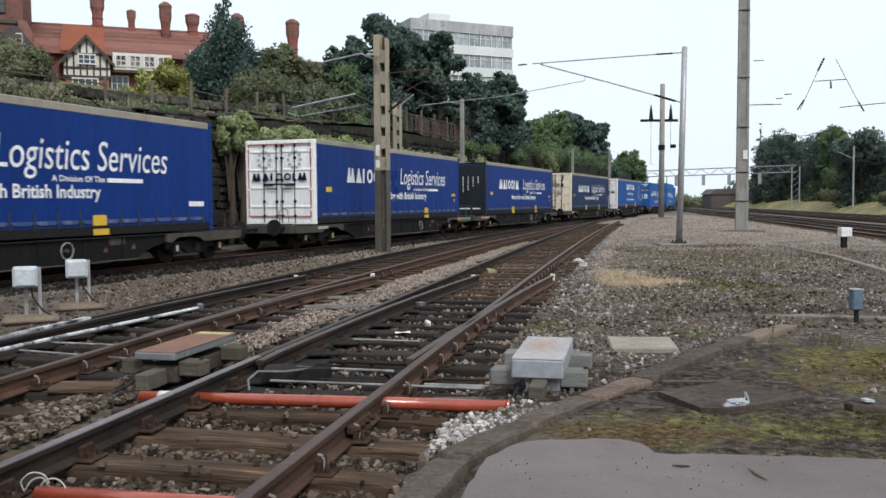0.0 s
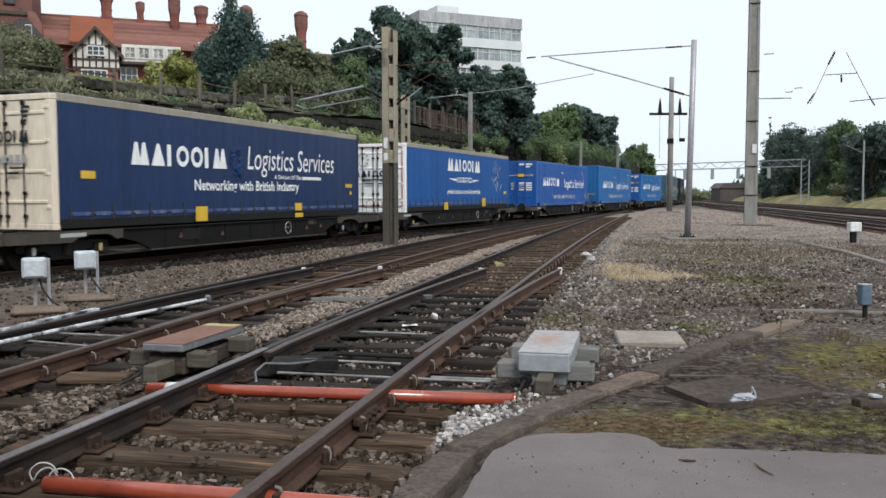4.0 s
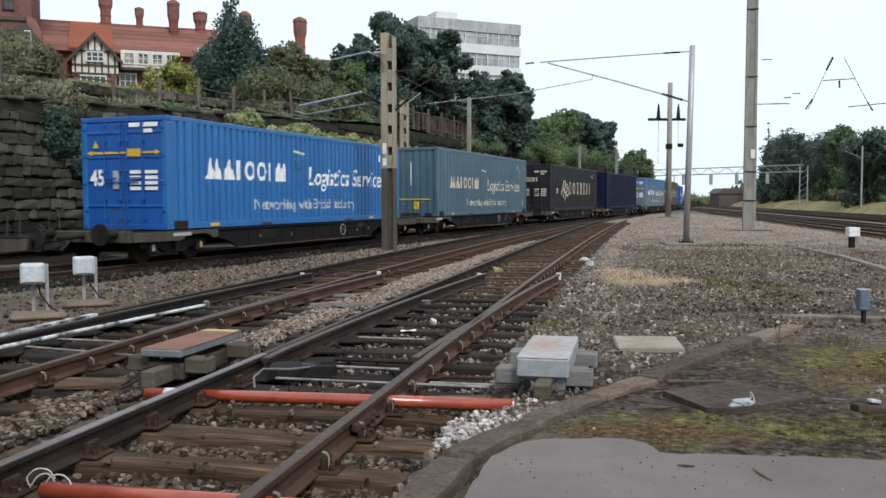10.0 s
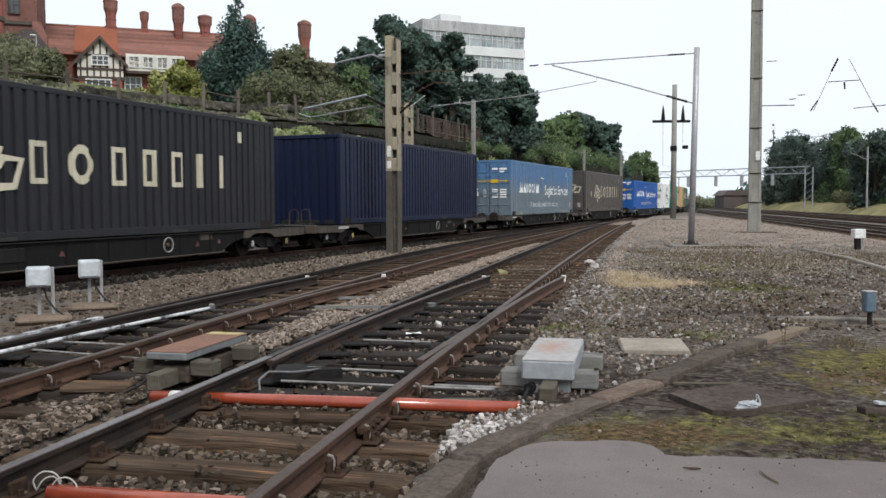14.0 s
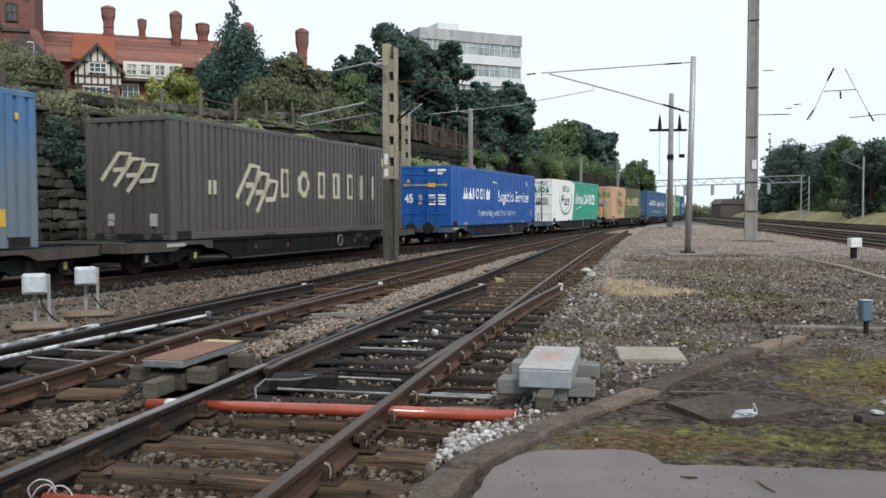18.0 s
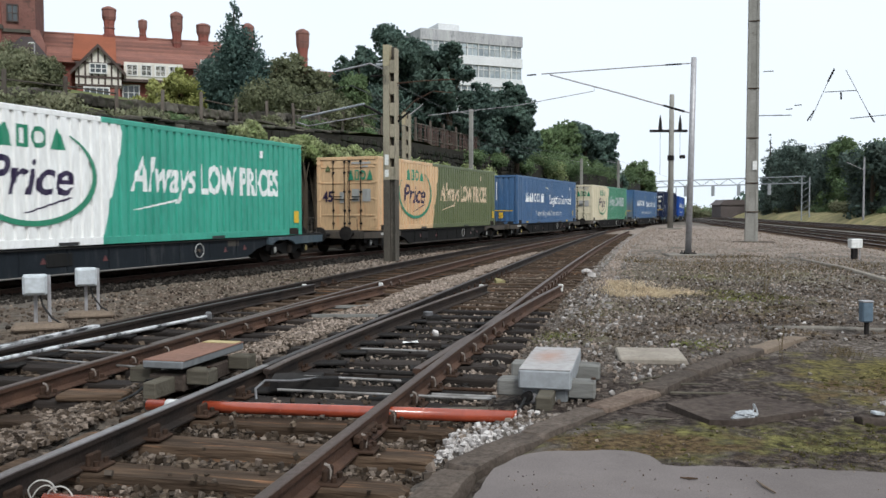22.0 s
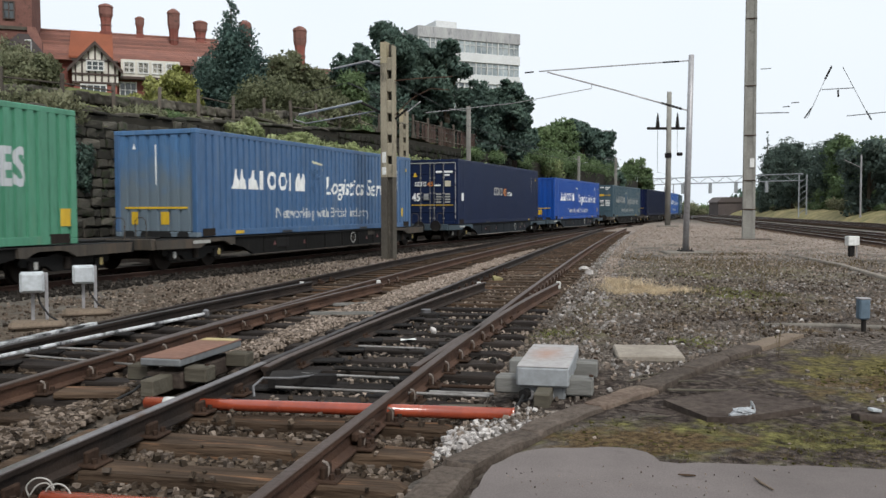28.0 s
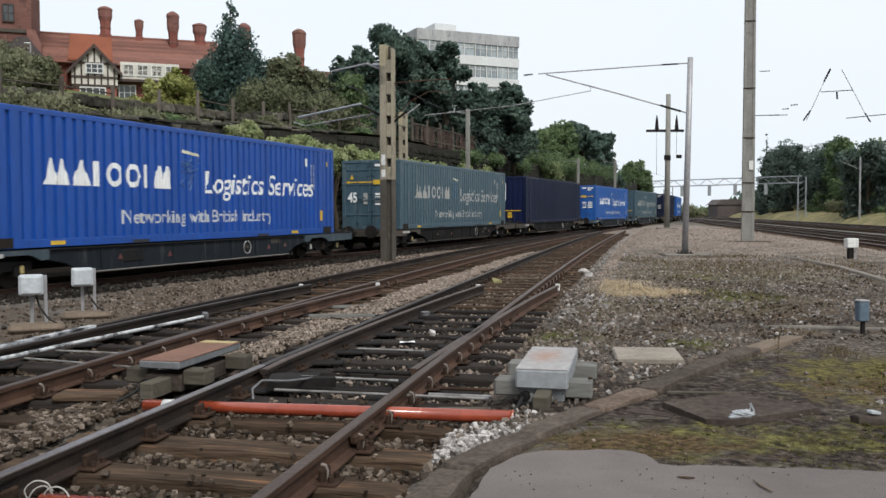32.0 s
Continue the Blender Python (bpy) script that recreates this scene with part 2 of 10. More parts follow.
M = {
    "bearer_pale": material("pale_weathered_timber", (0.200, 0.197, 0.184), (0.145, 0.140, 0.130), 0.9, grain=14, patch=2, bump=0.5, stretch=(0.4, 2, 2), vary=0.15, stain=(0.10, 0.09, 0.075)),
    "mast_grey": material("weathered_grey_beige_concrete", (0.35, 0.310, 0.232), (0.255, 0.226, 0.172), 0.9, grain=22, patch=1.2, bump=0.3, stain=(0.10, 0.09, 0.072), stain_at=0.56, stretch=(1, 1, 0.4)),
    "mast_dark": material("sooty_lower_concrete", (0.105, 0.095, 0.080), (0.075, 0.067, 0.057), 0.9, grain=22, patch=1.2, bump=0.3, stain=(0.15, 0.135, 0.11), stain_at=0.62, stretch=(1, 1, 0.4)),
    "box_grey": material("pale_blue_grey_box_paint", (0.50, 0.53, 0.55), (0.42, 0.44, 0.46), 0.5, 0.0, grain=14, patch=3, bump=0.06, stain=(0.26, 0.23, 0.19), stain_at=0.66),
    "pale_slab": material("pale_worn_concrete", (0.33, 0.292, 0.245), (0.25, 0.217, 0.18), 0.9, grain=30, patch=3.0, bump=0.4, stain=(0.18, 0.15, 0.12), stain_at=0.62),
    "sock": material("dirty_white_cable_sheath", (0.46, 0.44, 0.41), (0.30, 0.28, 0.25), 0.6, grain=20, patch=6, bump=0.05),
    "ballast_tan": material("tan_ballast", (0.116, 0.092, 0.075), (0.195, 0.157, 0.127), 0.95, grain=60, patch=2.5, vary=0.7, island=True, bump=0.5),
    "ballast_dust": material("dusty_brown_ballast", (0.070, 0.053, 0.041), (0.125, 0.097, 0.077), 0.95, grain=60, patch=2.5, vary=0.7, island=True, bump=0.5),
    "ballast_pink": material("pale_pinkish_ballast", (0.245, 0.195, 0.158), (0.325, 0.268, 0.226), 0.95, grain=60, patch=2.5, vary=0.4, island=True, bump=0.5),
    "patchy_white": material("flaking_white_paint_on_black_steel", (0.66, 0.67, 0.68), (0.42, 0.42, 0.43), 0.5, grain=14, patch=1.3, bump=0.1, stain=(0.02, 0.019, 0.02), stain_at=0.46, spec=0.4),
    "footing": material("dusty_brown_concrete", (0.205, 0.160, 0.122), (0.150, 0.116, 0.088), 0.95, grain=30, patch=2.0, bump=0.6, stain=(0.09, 0.07, 0.055), stain_at=0.58),
    "red_kerb": material("worn_reddish_kerb_stone", (0.23, 0.178, 0.140), (0.14, 0.102, 0.080), 0.95, grain=26, patch=4.0, bump=0.7, deep=0.5, stain=(0.11, 0.09, 0.07), stain_at=0.55),
    "ballast_brown": material("brown_ballast", (0.046, 0.034, 0.025), (0.100, 0.076, 0.056), 0.95, grain=60, patch=4, vary=0.7, island=True, bump=0.5),
    "ballast_grey": material("grey_gravel", (0.20, 0.172, 0.150), (0.105, 0.086, 0.070), 0.95, grain=60, patch=3, vary=0.5, island=True, bump=0.5),
    "chip_white": material("fresh_white_chippings", (0.50, 0.47, 0.45), (0.34, 0.31, 0.29), 0.95, grain=60, patch=5, vary=0.45, island=True),
    "ballast_white": material("white_chippings", (0.37, 0.345, 0.325), (0.22, 0.20, 0.185), 0.95, grain=60, patch=5, vary=0.4, island=True),
    "rail": material("rusty_rail_steel", (0.052, 0.028, 0.019), (0.098, 0.053, 0.034), 0.75, grain=45, patch=2.0, bump=0.5, stain=(0.040, 0.028, 0.022), spec=0.2),
    "rail_head": material("worn_rail_head", (0.235, 0.215, 0.215), (0.14, 0.118, 0.110), 0.34, 0.6, grain=25, patch=1.2, bump=0.15, stain=(0.120, 0.080, 0.060)),
    "sleeper": material("weathered_sleeper_timber", (0.046, 0.033, 0.024), (0.120, 0.080, 0.053), 0.92, grain=12, patch=1.6, bump=1.0, stretch=(0.25, 3, 3), vary=0.35, stain=(0.215, 0.112, 0.060), stain_at=0.57, deep=0.40),
    "grease": material("greasy_black_steel", (0.014, 0.013, 0.013), (0.030, 0.027, 0.025), 0.86, 0.0, grain=25, patch=2.5, bump=0.3),
    "steel": material("bare_steel", (0.24, 0.24, 0.25), (0.13, 0.12, 0.115), 0.4, 0.6, grain=20, patch=2),
    "iron": material("rusted_iron_fitting", (0.034, 0.022, 0.016), (0.066, 0.040, 0.028), 0.85, grain=50, patch=6, bump=0.5),
    "key": material("pale_spring_steel", (0.25, 0.215, 0.19), (0.14, 0.11, 0.09), 0.65, 0.1, grain=30, patch=9),
    "orange": material("orange_plastic_duct", (0.34, 0.066, 0.030), (0.26, 0.048, 0.024), 0.2, spec=0.75, grain=8, patch=3.5, bump=0.1, stain=(0.42, 0.22, 0.16), stain_at=0.62),
    "concrete": material("weathered_concrete", (0.216, 0.196, 0.172), (0.152, 0.138, 0.120), 0.9, grain=30, patch=1.2, bump=0.4, stain=(0.112, 0.100, 0.084), stain_at=0.63),
    "paving": material("smooth_worn_paving", (0.178, 0.154, 0.147), (0.138, 0.119, 0.113), 0.85, grain=110, patch=1.6, bump=0.12, stain=(0.098, 0.084, 0.076), stain_at=0.64),
    "kerb": material("dirty_kerb_stone", (0.092, 0.074, 0.061), (0.145, 0.116, 0.096), 0.95, grain=26, patch=3.0, bump=0.7, stain=(0.040, 0.032, 0.026), stain_at=0.56, vary=0.25, deep=0.5),
    "slab_dark": material("dark_slate_slab", (0.060, 0.046, 0.039), (0.100, 0.079, 0.066), 0.9, grain=18, patch=4, bump=0.7, deep=0.5, stain=(0.048, 0.052, 0.024)),
    "galv": material("grey_painted_steel", (0.340, 0.357, 0.374), (0.264, 0.276, 0.285), 0.5, 0.1, grain=14, patch=2, bump=0.1, stain=(0.212, 0.145, 0.102), stain_at=0.68),
    "pole": material("galvanised_pole", (0.40, 0.39, 0.40), (0.30, 0.29, 0.295), 0.45, 0.3, grain=10, patch=1.2, bump=0.1),
    "mast": material("old_concrete_mast", (0.306, 0.297, 0.272), (0.212, 0.204, 0.183), 0.9, grain=22, patch=0.8, bump=0.3, stain=(0.111, 0.102, 0.085), stain_at=0.62),
    "cream": material("cream_painted_post", (0.420, 0.360, 0.235), (0.320, 0.280, 0.190), 0.8, grain=18, patch=0.9, stain=(0.170, 0.153, 0.119), stain_at=0.6),
    "wire": material("dark_cable", (0.05, 0.05, 0.05), None, 0.6, 0.2, grain=20, patch=2, bump=0),
    "white": material("white_paint", (0.72, 0.72, 0.70), (0.6, 0.59, 0.56), 0.5, grain=14, patch=1.5, bump=0.05, stain=(0.42, 0.36, 0.3), stain_at=0.72),
    "rubber": material("black_rubber", (0.02, 0.02, 0.02), None, 0.7, grain=20, patch=2, bump=0.1),
    "bearer": material("grey_weathered_timber", (0.118, 0.107, 0.084), (0.080, 0.070, 0.054), 0.9, grain=14, patch=2, bump=0.5, stretch=(0.4, 2, 2), vary=0.15, stain=(0.072, 0.064, 0.048)),
    "sleeper_black": material("oil_black_sleeper_timber", (0.021, 0.018, 0.017), (0.042, 0.034, 0.029), 0.85, grain=12, patch=1.6, bump=0.6, stretch=(0.25, 3, 3), vary=0.3, stain=(0.080, 0.064, 0.052), stain_at=0.62),
    "rail_dark": material("black_greased_rail_steel", (0.020, 0.016, 0.014), (0.042, 0.030, 0.024), 0.7, grain=45, patch=2.0, bump=0.4, stain=(0.06, 0.036, 0.026), stain_at=0.60, spec=0.12),
    "rail_dull_head": material("grease_dulled_rail_head", (0.052, 0.042, 0.039), (0.030, 0.024, 0.022), 0.55, 0.2, grain=25, patch=1.2, bump=0.2, stain=(0.16, 0.15, 0.15), stain_at=0.64, spec=0.25),
    "rail_main": material("dark_rusty_main_rail", (0.034, 0.020, 0.016), (0.058, 0.034, 0.026), 0.8, grain=45, patch=2.0, bump=0.4, spec=0.1),
    "rail_brown_head": material("brown_worn_rail_head", (0.082, 0.055, 0.043), (0.055, 0.035, 0.026), 0.5, 0.2, grain=25, patch=1.2, bump=0.2, stain=(0.240, 0.216, 0.208), stain_at=0.62),
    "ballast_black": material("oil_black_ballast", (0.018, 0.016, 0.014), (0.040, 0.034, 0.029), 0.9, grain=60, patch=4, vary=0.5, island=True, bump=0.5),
    # near-black bed colour holds the shade under the passing train
    "train_shade": material("soot_black_ballast_bed", (0.016, 0.013, 0.011), (0.032, 0.025, 0.020), 0.97, grain=30, patch=1.2, bump=1.0, stain=(0.07, 0.055, 0.044), stain_at=0.62),
    "bed": material("dark_track_bed", (0.044, 0.034, 0.027), (0.080, 0.064, 0.052), 0.95, grain=20, patch=0.8, bump=0.8),
    "dull_grey": material("dull_grey_case_paint", (0.19, 0.20, 0.205), (0.14, 0.145, 0.15), 0.6, grain=14, patch=2, bump=0.1, stain=(0.10, 0.08, 0.065), stain_at=0.62),
    "machine_top": material("rusting_grey_lid", (0.357, 0.340, 0.332), (0.306, 0.281, 0.268), 0.55, grain=14, patch=0.9, bump=0.15, stain=(0.27, 0.23, 0.205), stain_at=0.6),
    "bar": material("rubbed_bright_steel_bar", (0.34, 0.325, 0.31), (0.15, 0.14, 0.13), 0.45, 0.35, grain=12, patch=3, bump=0.15, stain=(0.05, 0.042, 0.038), stain_at=0.58),
    "rust_lid": material("rust_brown_lid", (0.215, 0.108, 0.072), (0.165, 0.085, 0.058), 0.75, grain=18, patch=2, bump=0.25, stain=(0.30, 0.22, 0.18), stain_at=0.68),
}



def rust_bloom(mat, centre, radius, colour):
    """A soft bloom of rust round one spot of a sheet, with a ragged rim."""
    n, l = mat.node_tree.nodes, mat.node_tree.links
    b = n["Principled BSDF"]
    col = b.inputs["Base Color"].links[0].from_socket
    co = n.new("ShaderNodeTexCoord")
    mp = n.new("ShaderNodeMapping")
    mp.inputs["Scale"].default_value = tuple(1 / r for r in radius)
    mp.inputs["Location"].default_value = tuple(-c / r for c, r in zip(centre, radius))
    l.new(co.outputs["Object"], mp.inputs[0])
    ln = n.new("ShaderNodeVectorMath")
    ln.operation = "LENGTH"
    l.new(mp.outputs[0], ln.inputs[0])
    ns = n.new("ShaderNodeTexNoise")
    ns.inputs["Scale"].default_value, ns.inputs["Detail"].default_value = 9, 6
    l.new(co.outputs["Object"], ns.inputs["Vector"])
    add = n.new("ShaderNodeMath")
    add.operation = "ADD"
    l.new(ln.outputs["Value"], add.inputs[0])
    l.new(ns.outputs["Fac"], add.inputs[1])
    r = n.new("ShaderNodeMapRange")
    r.inputs[1].default_value, r.inputs[2].default_value, r.inputs[3].default_value, r.inputs[4].default_value = 0.55, 1.5, 0.85, 0.0
    l.new(add.outputs[0], r.inputs[0])
    m = n.new("ShaderNodeMixRGB")
    l.new(r.outputs[0], m.inputs[0])
    l.new(col, m.inputs[1])
    m.inputs[2].default_value = (*colour, 1)
    l.new(m.outputs[0], b.inputs["Base Color"])


rust_bloom(M["machine_top"], (-0.03, 0.62, 0.19), (0.16, 0.42, 9.0), (0.29, 0.165, 0.115))

# ---- the plan: three curved tracks and the wall behind them ----
GAUGE = 1.505


def rail_one(y):
    """x of the yard track's right-hand rail."""
    return 4.31e-4 * y * y + 0.20944 * y - 1.800


def rail_two(y):
    """x of the middle track's right-hand rail."""
    return 1.58e-3 * y * y + 0.1719 * y - 4.80 if y < 45 else rail_two(44.999) + 0.305 * (y - 45)


def slope_of(fn, y):
    return (fn(y + 0.05) - fn(y - 0.05)) / 0.1


def offset_line(fn, off, y0, y1, step=0.8, z=0.0):
    """Points beside a rail line; off: metres to its left."""
    out, y = [], y0
    while y <= y1 + 1e-6:
        k = slope_of(fn, y)
        n = math.hypot(1, k)
        out.append((fn(y) - off / n, y + off * k / n, z))
        y += step
    return out


BEND, STEP = 75.0, 0.5


def heading(s):
    t = max(-60.0, min(s, BEND))
    a = 0.351664 + 0.00108643 * t - 8.54527e-6 * t * t
    return a if s <= BEND else max(a - 0.0025 * (s - BEND), 0.10)


LINE = {0: (-4.5831, 25.5411)}
for i in range(1200):
    x, y = LINE[i]
    a = heading((i + 0.5) * STEP)
    LINE[i + 1] = (x + STEP * math.sin(a), y + STEP * math.cos(a))
for i in range(0, -200, -1):
    x, y = LINE[i]
    a = heading((i - 0.5) * STEP)
    LINE[i - 1] = (x - STEP * math.sin(a), y - STEP * math.cos(a))


def main_line(s, off=0.0):
    """A point on the main line: s metres along the near side of the train, off metres to its left."""
    k = max(-199, min(1199, math.floor(s / STEP)))
    u = s / STEP - k
    x, y = (LINE[k][i] * (1 - u) + LINE[k + 1][i] * u for i in (0, 1))
    a = heading(s)
    return x - off * math.cos(a), y + off * math.sin(a)


def main_x(y, off=0.0):
    """x of that line at a given y."""
    lo, hi = -99.0, 590.0
    for _ in range(30):
        mid = (lo + hi) / 2
        lo, hi = (mid, hi) if main_line(mid, off)[1] < y else (lo, mid)
    return main_line(lo, off)[0]


def right_line(y, off=0.0):
    """x of the far running lines on the right."""
    return 12.3 + 0.197 * y + off




def soft_noise(x, y, scale):
    return noise.noise(Vector((x * scale, y * scale, 3.7)))


# ---- the ground: one sheet to the horizon ----
def ground_height(x, y):
    d1 = x - rail_one(min(y, 80))
    if y > 80:
        d1 -= 0.25 * (y - 80)
    z = -0.2
    d2 = x - rail_two(min(y, 80))
    if -2.2 < d2 < 0.5 and y < 80:
        z = -0.25
    if d1 > 0.55:
        z = -0.19 + 0.12 * min(1, (d1 - 0.55) / 0.7)
        edge = right_line(y) - x
        if edge < 2.5:
            z = min(z, -0.09 - 0.5 * min(1, max(0, (2.5 - edge) / 2.4)))
    elif d1 > -2.2:
        z = -0.285 + 0.07 * min(1, max(0, (y - 10) / 5))
    return z + 0.03 * soft_noise(x, y, 0.5) + 0.018 * soft_noise(x, y, 2.1) + 0.008 * soft_noise(x, y, 7)


def spread(fine0, fine1, step, far, growth=1.13):
    out = list(np.arange(fine0, fine1 + 1e-6, step))
    k, v = step, fine1
    while v < far:
        k *= growth
        v += k
        out.append(v)
    k, v = step, fine0
    low = []
    while v > -far:
        k *= growth
        v -= k
        low.append(v)
    return low[::-1] + out


gx, gy = spread(-7, 9, 0.11, 3500), spread(3, 24, 0.11, 3500)
gv = [(x, y, ground_height(x, y)) for y in gy for x in gx]
nx = len(gx)
gf = [(j * nx + i, j * nx + i + 1, (j + 1) * nx + i + 1, (j + 1) * nx + i) for j in range(len(gy) - 1) for i in range(nx - 1)]


def ground_material():
    """Brown ballast by the rails, grey gravel with moss and dry patches on the yard."""
    mat = material("yard_ground", (0.108, 0.094, 0.079), (0.168, 0.150, 0.130), 0.97, grain=60, patch=2.2, bump=1.0, stain=(0.060, 0.050, 0.042), stain_at=0.52)
    n, l = mat.node_tree.nodes, mat.node_tree.links
    b = n["Principled BSDF"]
    col = b.inputs["Base Color"].links[0].from_socket
    co = n.new("ShaderNodeTexCoord")

    def tones(dark, mid, light, scale, seed):
        """Three tones of growth, mixed by fine grain."""
        ns = n.new("ShaderNodeTexNoise")
        ns.noise_dimensions = "4D"
        ns.inputs["W"].default_value = seed
        ns.inputs["Scale"].default_value, ns.inputs["Detail"].default_value, ns.inputs["Roughness"].default_value = scale, 8, 0.72
        l.new(co.outputs["Object"], ns.inputs["Vector"])
        rp = n.new("ShaderNodeValToRGB")
        e = rp.color_ramp.elements
        e[0].position, e[0].color = 0.40, (*dark, 1)
        e[1].position, e[1].color = 0.61, (*light, 1)
        k = e.new(0.50)
        k.color = (*mid, 1)
        l.new(ns.outputs["Fac"], rp.inputs[0])
        return rp.outputs[0]

    def layer(col, centre, radius, colour, scale, lo, hi):
        """A patch of growth round a place, broken up by noise."""
        mp = n.new("ShaderNodeMapping")
        mp.vector_type = "POINT"
        mp.inputs["Scale"].default_value = tuple(1 / r for r in radius)
        mp.inputs["Location"].default_value = tuple(-c / r for c, r in zip(centre, radius))
        l.new(co.outputs["Object"], mp.inputs[0])
        ln = n.new("ShaderNodeVectorMath")
        ln.operation = "LENGTH"
        l.new(mp.outputs[0], ln.inputs[0])
        ns = n.new("ShaderNodeTexNoise")
        ns.inputs["Scale"].default_value, ns.inputs["Detail"].default_value = scale, 6
        l.new(co.outputs["Object"], ns.inputs["Vector"])
        sub = n.new("ShaderNodeMath")
        sub.operation = "MULTIPLY_ADD"
        sub.inputs[1].default_value = 2.2
        l.new(ns.outputs["Fac"], sub.inputs[0])
        neg = n.new("ShaderNodeMath")
        neg.operation, neg.inputs[1].default_value = "MULTIPLY", -1.0
        l.new(ln.outputs["Value"], neg.inputs[0])
        l.new(neg.outputs[0], sub.inputs[2])
        r = n.new("ShaderNodeMapRange")
        r.inputs[1].default_value, r.inputs[2].default_value = lo, hi
        l.new(sub.outputs[0], r.inputs[0])
        m = n.new("ShaderNodeMixRGB")
        l.new(r.outputs[0], m.inputs[0])
        l.new(col, m.inputs[1])
        if isinstance(colour, tuple):
            m.inputs[2].default_value = (*colour, 1)
        else:
            l.new(colour, m.inputs[2])
        return m.outputs[0]
    soil = tones((0.014, 0.010, 0.009), (0.042, 0.032, 0.026), (0.120, 0.096, 0.080), 13, 1.0)
    moss = tones((0.020, 0.016, 0.010), (0.078, 0.072, 0.026), (0.185, 0.168, 0.062), 11, 2.0)
    umber = tones((0.034, 0.024, 0.014), (0.085, 0.056, 0.028), (0.150, 0.108, 0.055), 18, 3.0)
    lime = tones((0.030, 0.025, 0.013), (0.104, 0.088, 0.031), (0.200, 0.170, 0.062), 14, 7.0)
    grit = tones((0.026, 0.020, 0.016), (0.078, 0.063, 0.051), (0.215, 0.185, 0.160), 18, 4.0)
    pink = tones((0.130, 0.102, 0.083), (0.225, 0.183, 0.152), (0.330, 0.280, 0.240), 9, 5.0)
    olive = tones((0.070, 0.062, 0.036), (0.115, 0.100, 0.060), (0.180, 0.155, 0.105), 7, 6.0)
    col = layer(col, (4.0, 10.0, 0), (7, 9, 9), grit, 3.0, -0.1, 0.7)
    col = layer(col, (14, 62, 0), (17, 40, 9), pink, 0.7, 0.0, 0.5)
    col = layer(col, (-0.5, 34, 0), (3.6, 17, 9), pink, 1.2, 0.0, 0.6)
    col = layer(col, (3.0, 20, 0), (1.6, 5, 9), pink, 0.9, 0.3, 0.8)
    col = layer(col, (5.0, 16, 0), (6, 10, 9), soil, 0.9, 0.62, 1.05)
    col = layer(col, (4.0, 13, 0), (5, 6, 9), umber, 1.2, 0.72, 1.1)
    dust = tones((0.042, 0.032, 0.024), (0.100, 0.078, 0.059), (0.180, 0.144, 0.112), 11, 8.0)
    col = layer(col, (-3.8, 17.0, 0), (3.2, 12.0, 9), dust, 1.5, 0.0, 0.5)
    col = layer(col, (1.9, 6.9, 0), (1.5, 1.1, 9), soil, 3.5, 0.0, 0.5)
    col = layer(col, (3.4, 13.5, 0), (2.6, 2.6, 9), olive, 1.7, 0.5, 1.0)
    col = layer(col, (7.5, 13.5, 0), (3.0, 2.6, 9), umber, 1.3, 0.6, 1.1)
    col = layer(col, (3.4, 8.2, 0), (1.5, 1.0, 9), soil, 3.0, 0.2, 0.7)
    col = layer(col, (2.9, 5.45, 0), (2.6, 0.75, 9), moss, 4.0, 0.15, 0.6)
    col = layer(col, (2.4, 5.05, 0), (2.6, 0.35, 9), soil, 6.0, 0.45, 0.8)
    col = layer(col, (1.2, 5.4, 0), (0.9, 0.45, 9), umber, 5.0, 0.2, 0.7)
    col = layer(col, (4.1, 7.5, 0), (1.5, 1.7, 9), lime, 3.5, 0.25, 0.75)
    col = layer(col, (3.6, 7.2, 0), (1.3, 1.2, 9), umber, 4.0, 0.65, 1.0)
    col = layer(col, (2.15, 6.2, 0), (1.0, 0.55, 9), soil, 5.0, 0.05, 0.5)
    col = layer(col, (3.3, 5.6, 0), (1.8, 0.7, 9), soil, 7.0, 0.55, 0.9)
    col = layer(col, (4.3, 11.4, 0), (2.6, 0.6, 9), soil, 1.6, 0.3, 0.8)
    col = layer(col, (6.5, 20.0, 0), (3.6, 4.5, 9), olive, 1.1, 0.2, 0.8)
    col = layer(col, (5.2, 14.6, 0), (1.3, 1.6, 9), olive, 2.0, 0.3, 0.8)
    col = layer(col, (1.5, 10.2, 0), (0.9, 1.2, 9), olive, 2.5, 0.3, 0.8)
    col = layer(col, (1.1, 6.7, 0), (0.9, 0.7, 9), soil, 2.5, 0.0, 0.4)
    col = layer(col, (0.2, 6.6, 0), (0.9, 0.6, 9), soil, 2.0, 0.2, 0.6)
    col = layer(col, (-1.3, 8.2, 0), (1.0, 1.6, 9), soil, 2.0, 0.2, 0.6)
    col = layer(col, (-2.2, 4.6, 0), (2.4, 1.6, 9), soil, 2.0, 0.1, 0.5)
    l.new(col, b.inputs["Base Color"])
    return mat


ground_shape = Shape()
ground_shape.v, ground_shape.f = gv, gf
ground = thing("ground", "brown ballast and grey mossy gravel of a railway yard", "ground", kind="structure",
               shape=ground_shape, material=ground_material(), smooth=True)


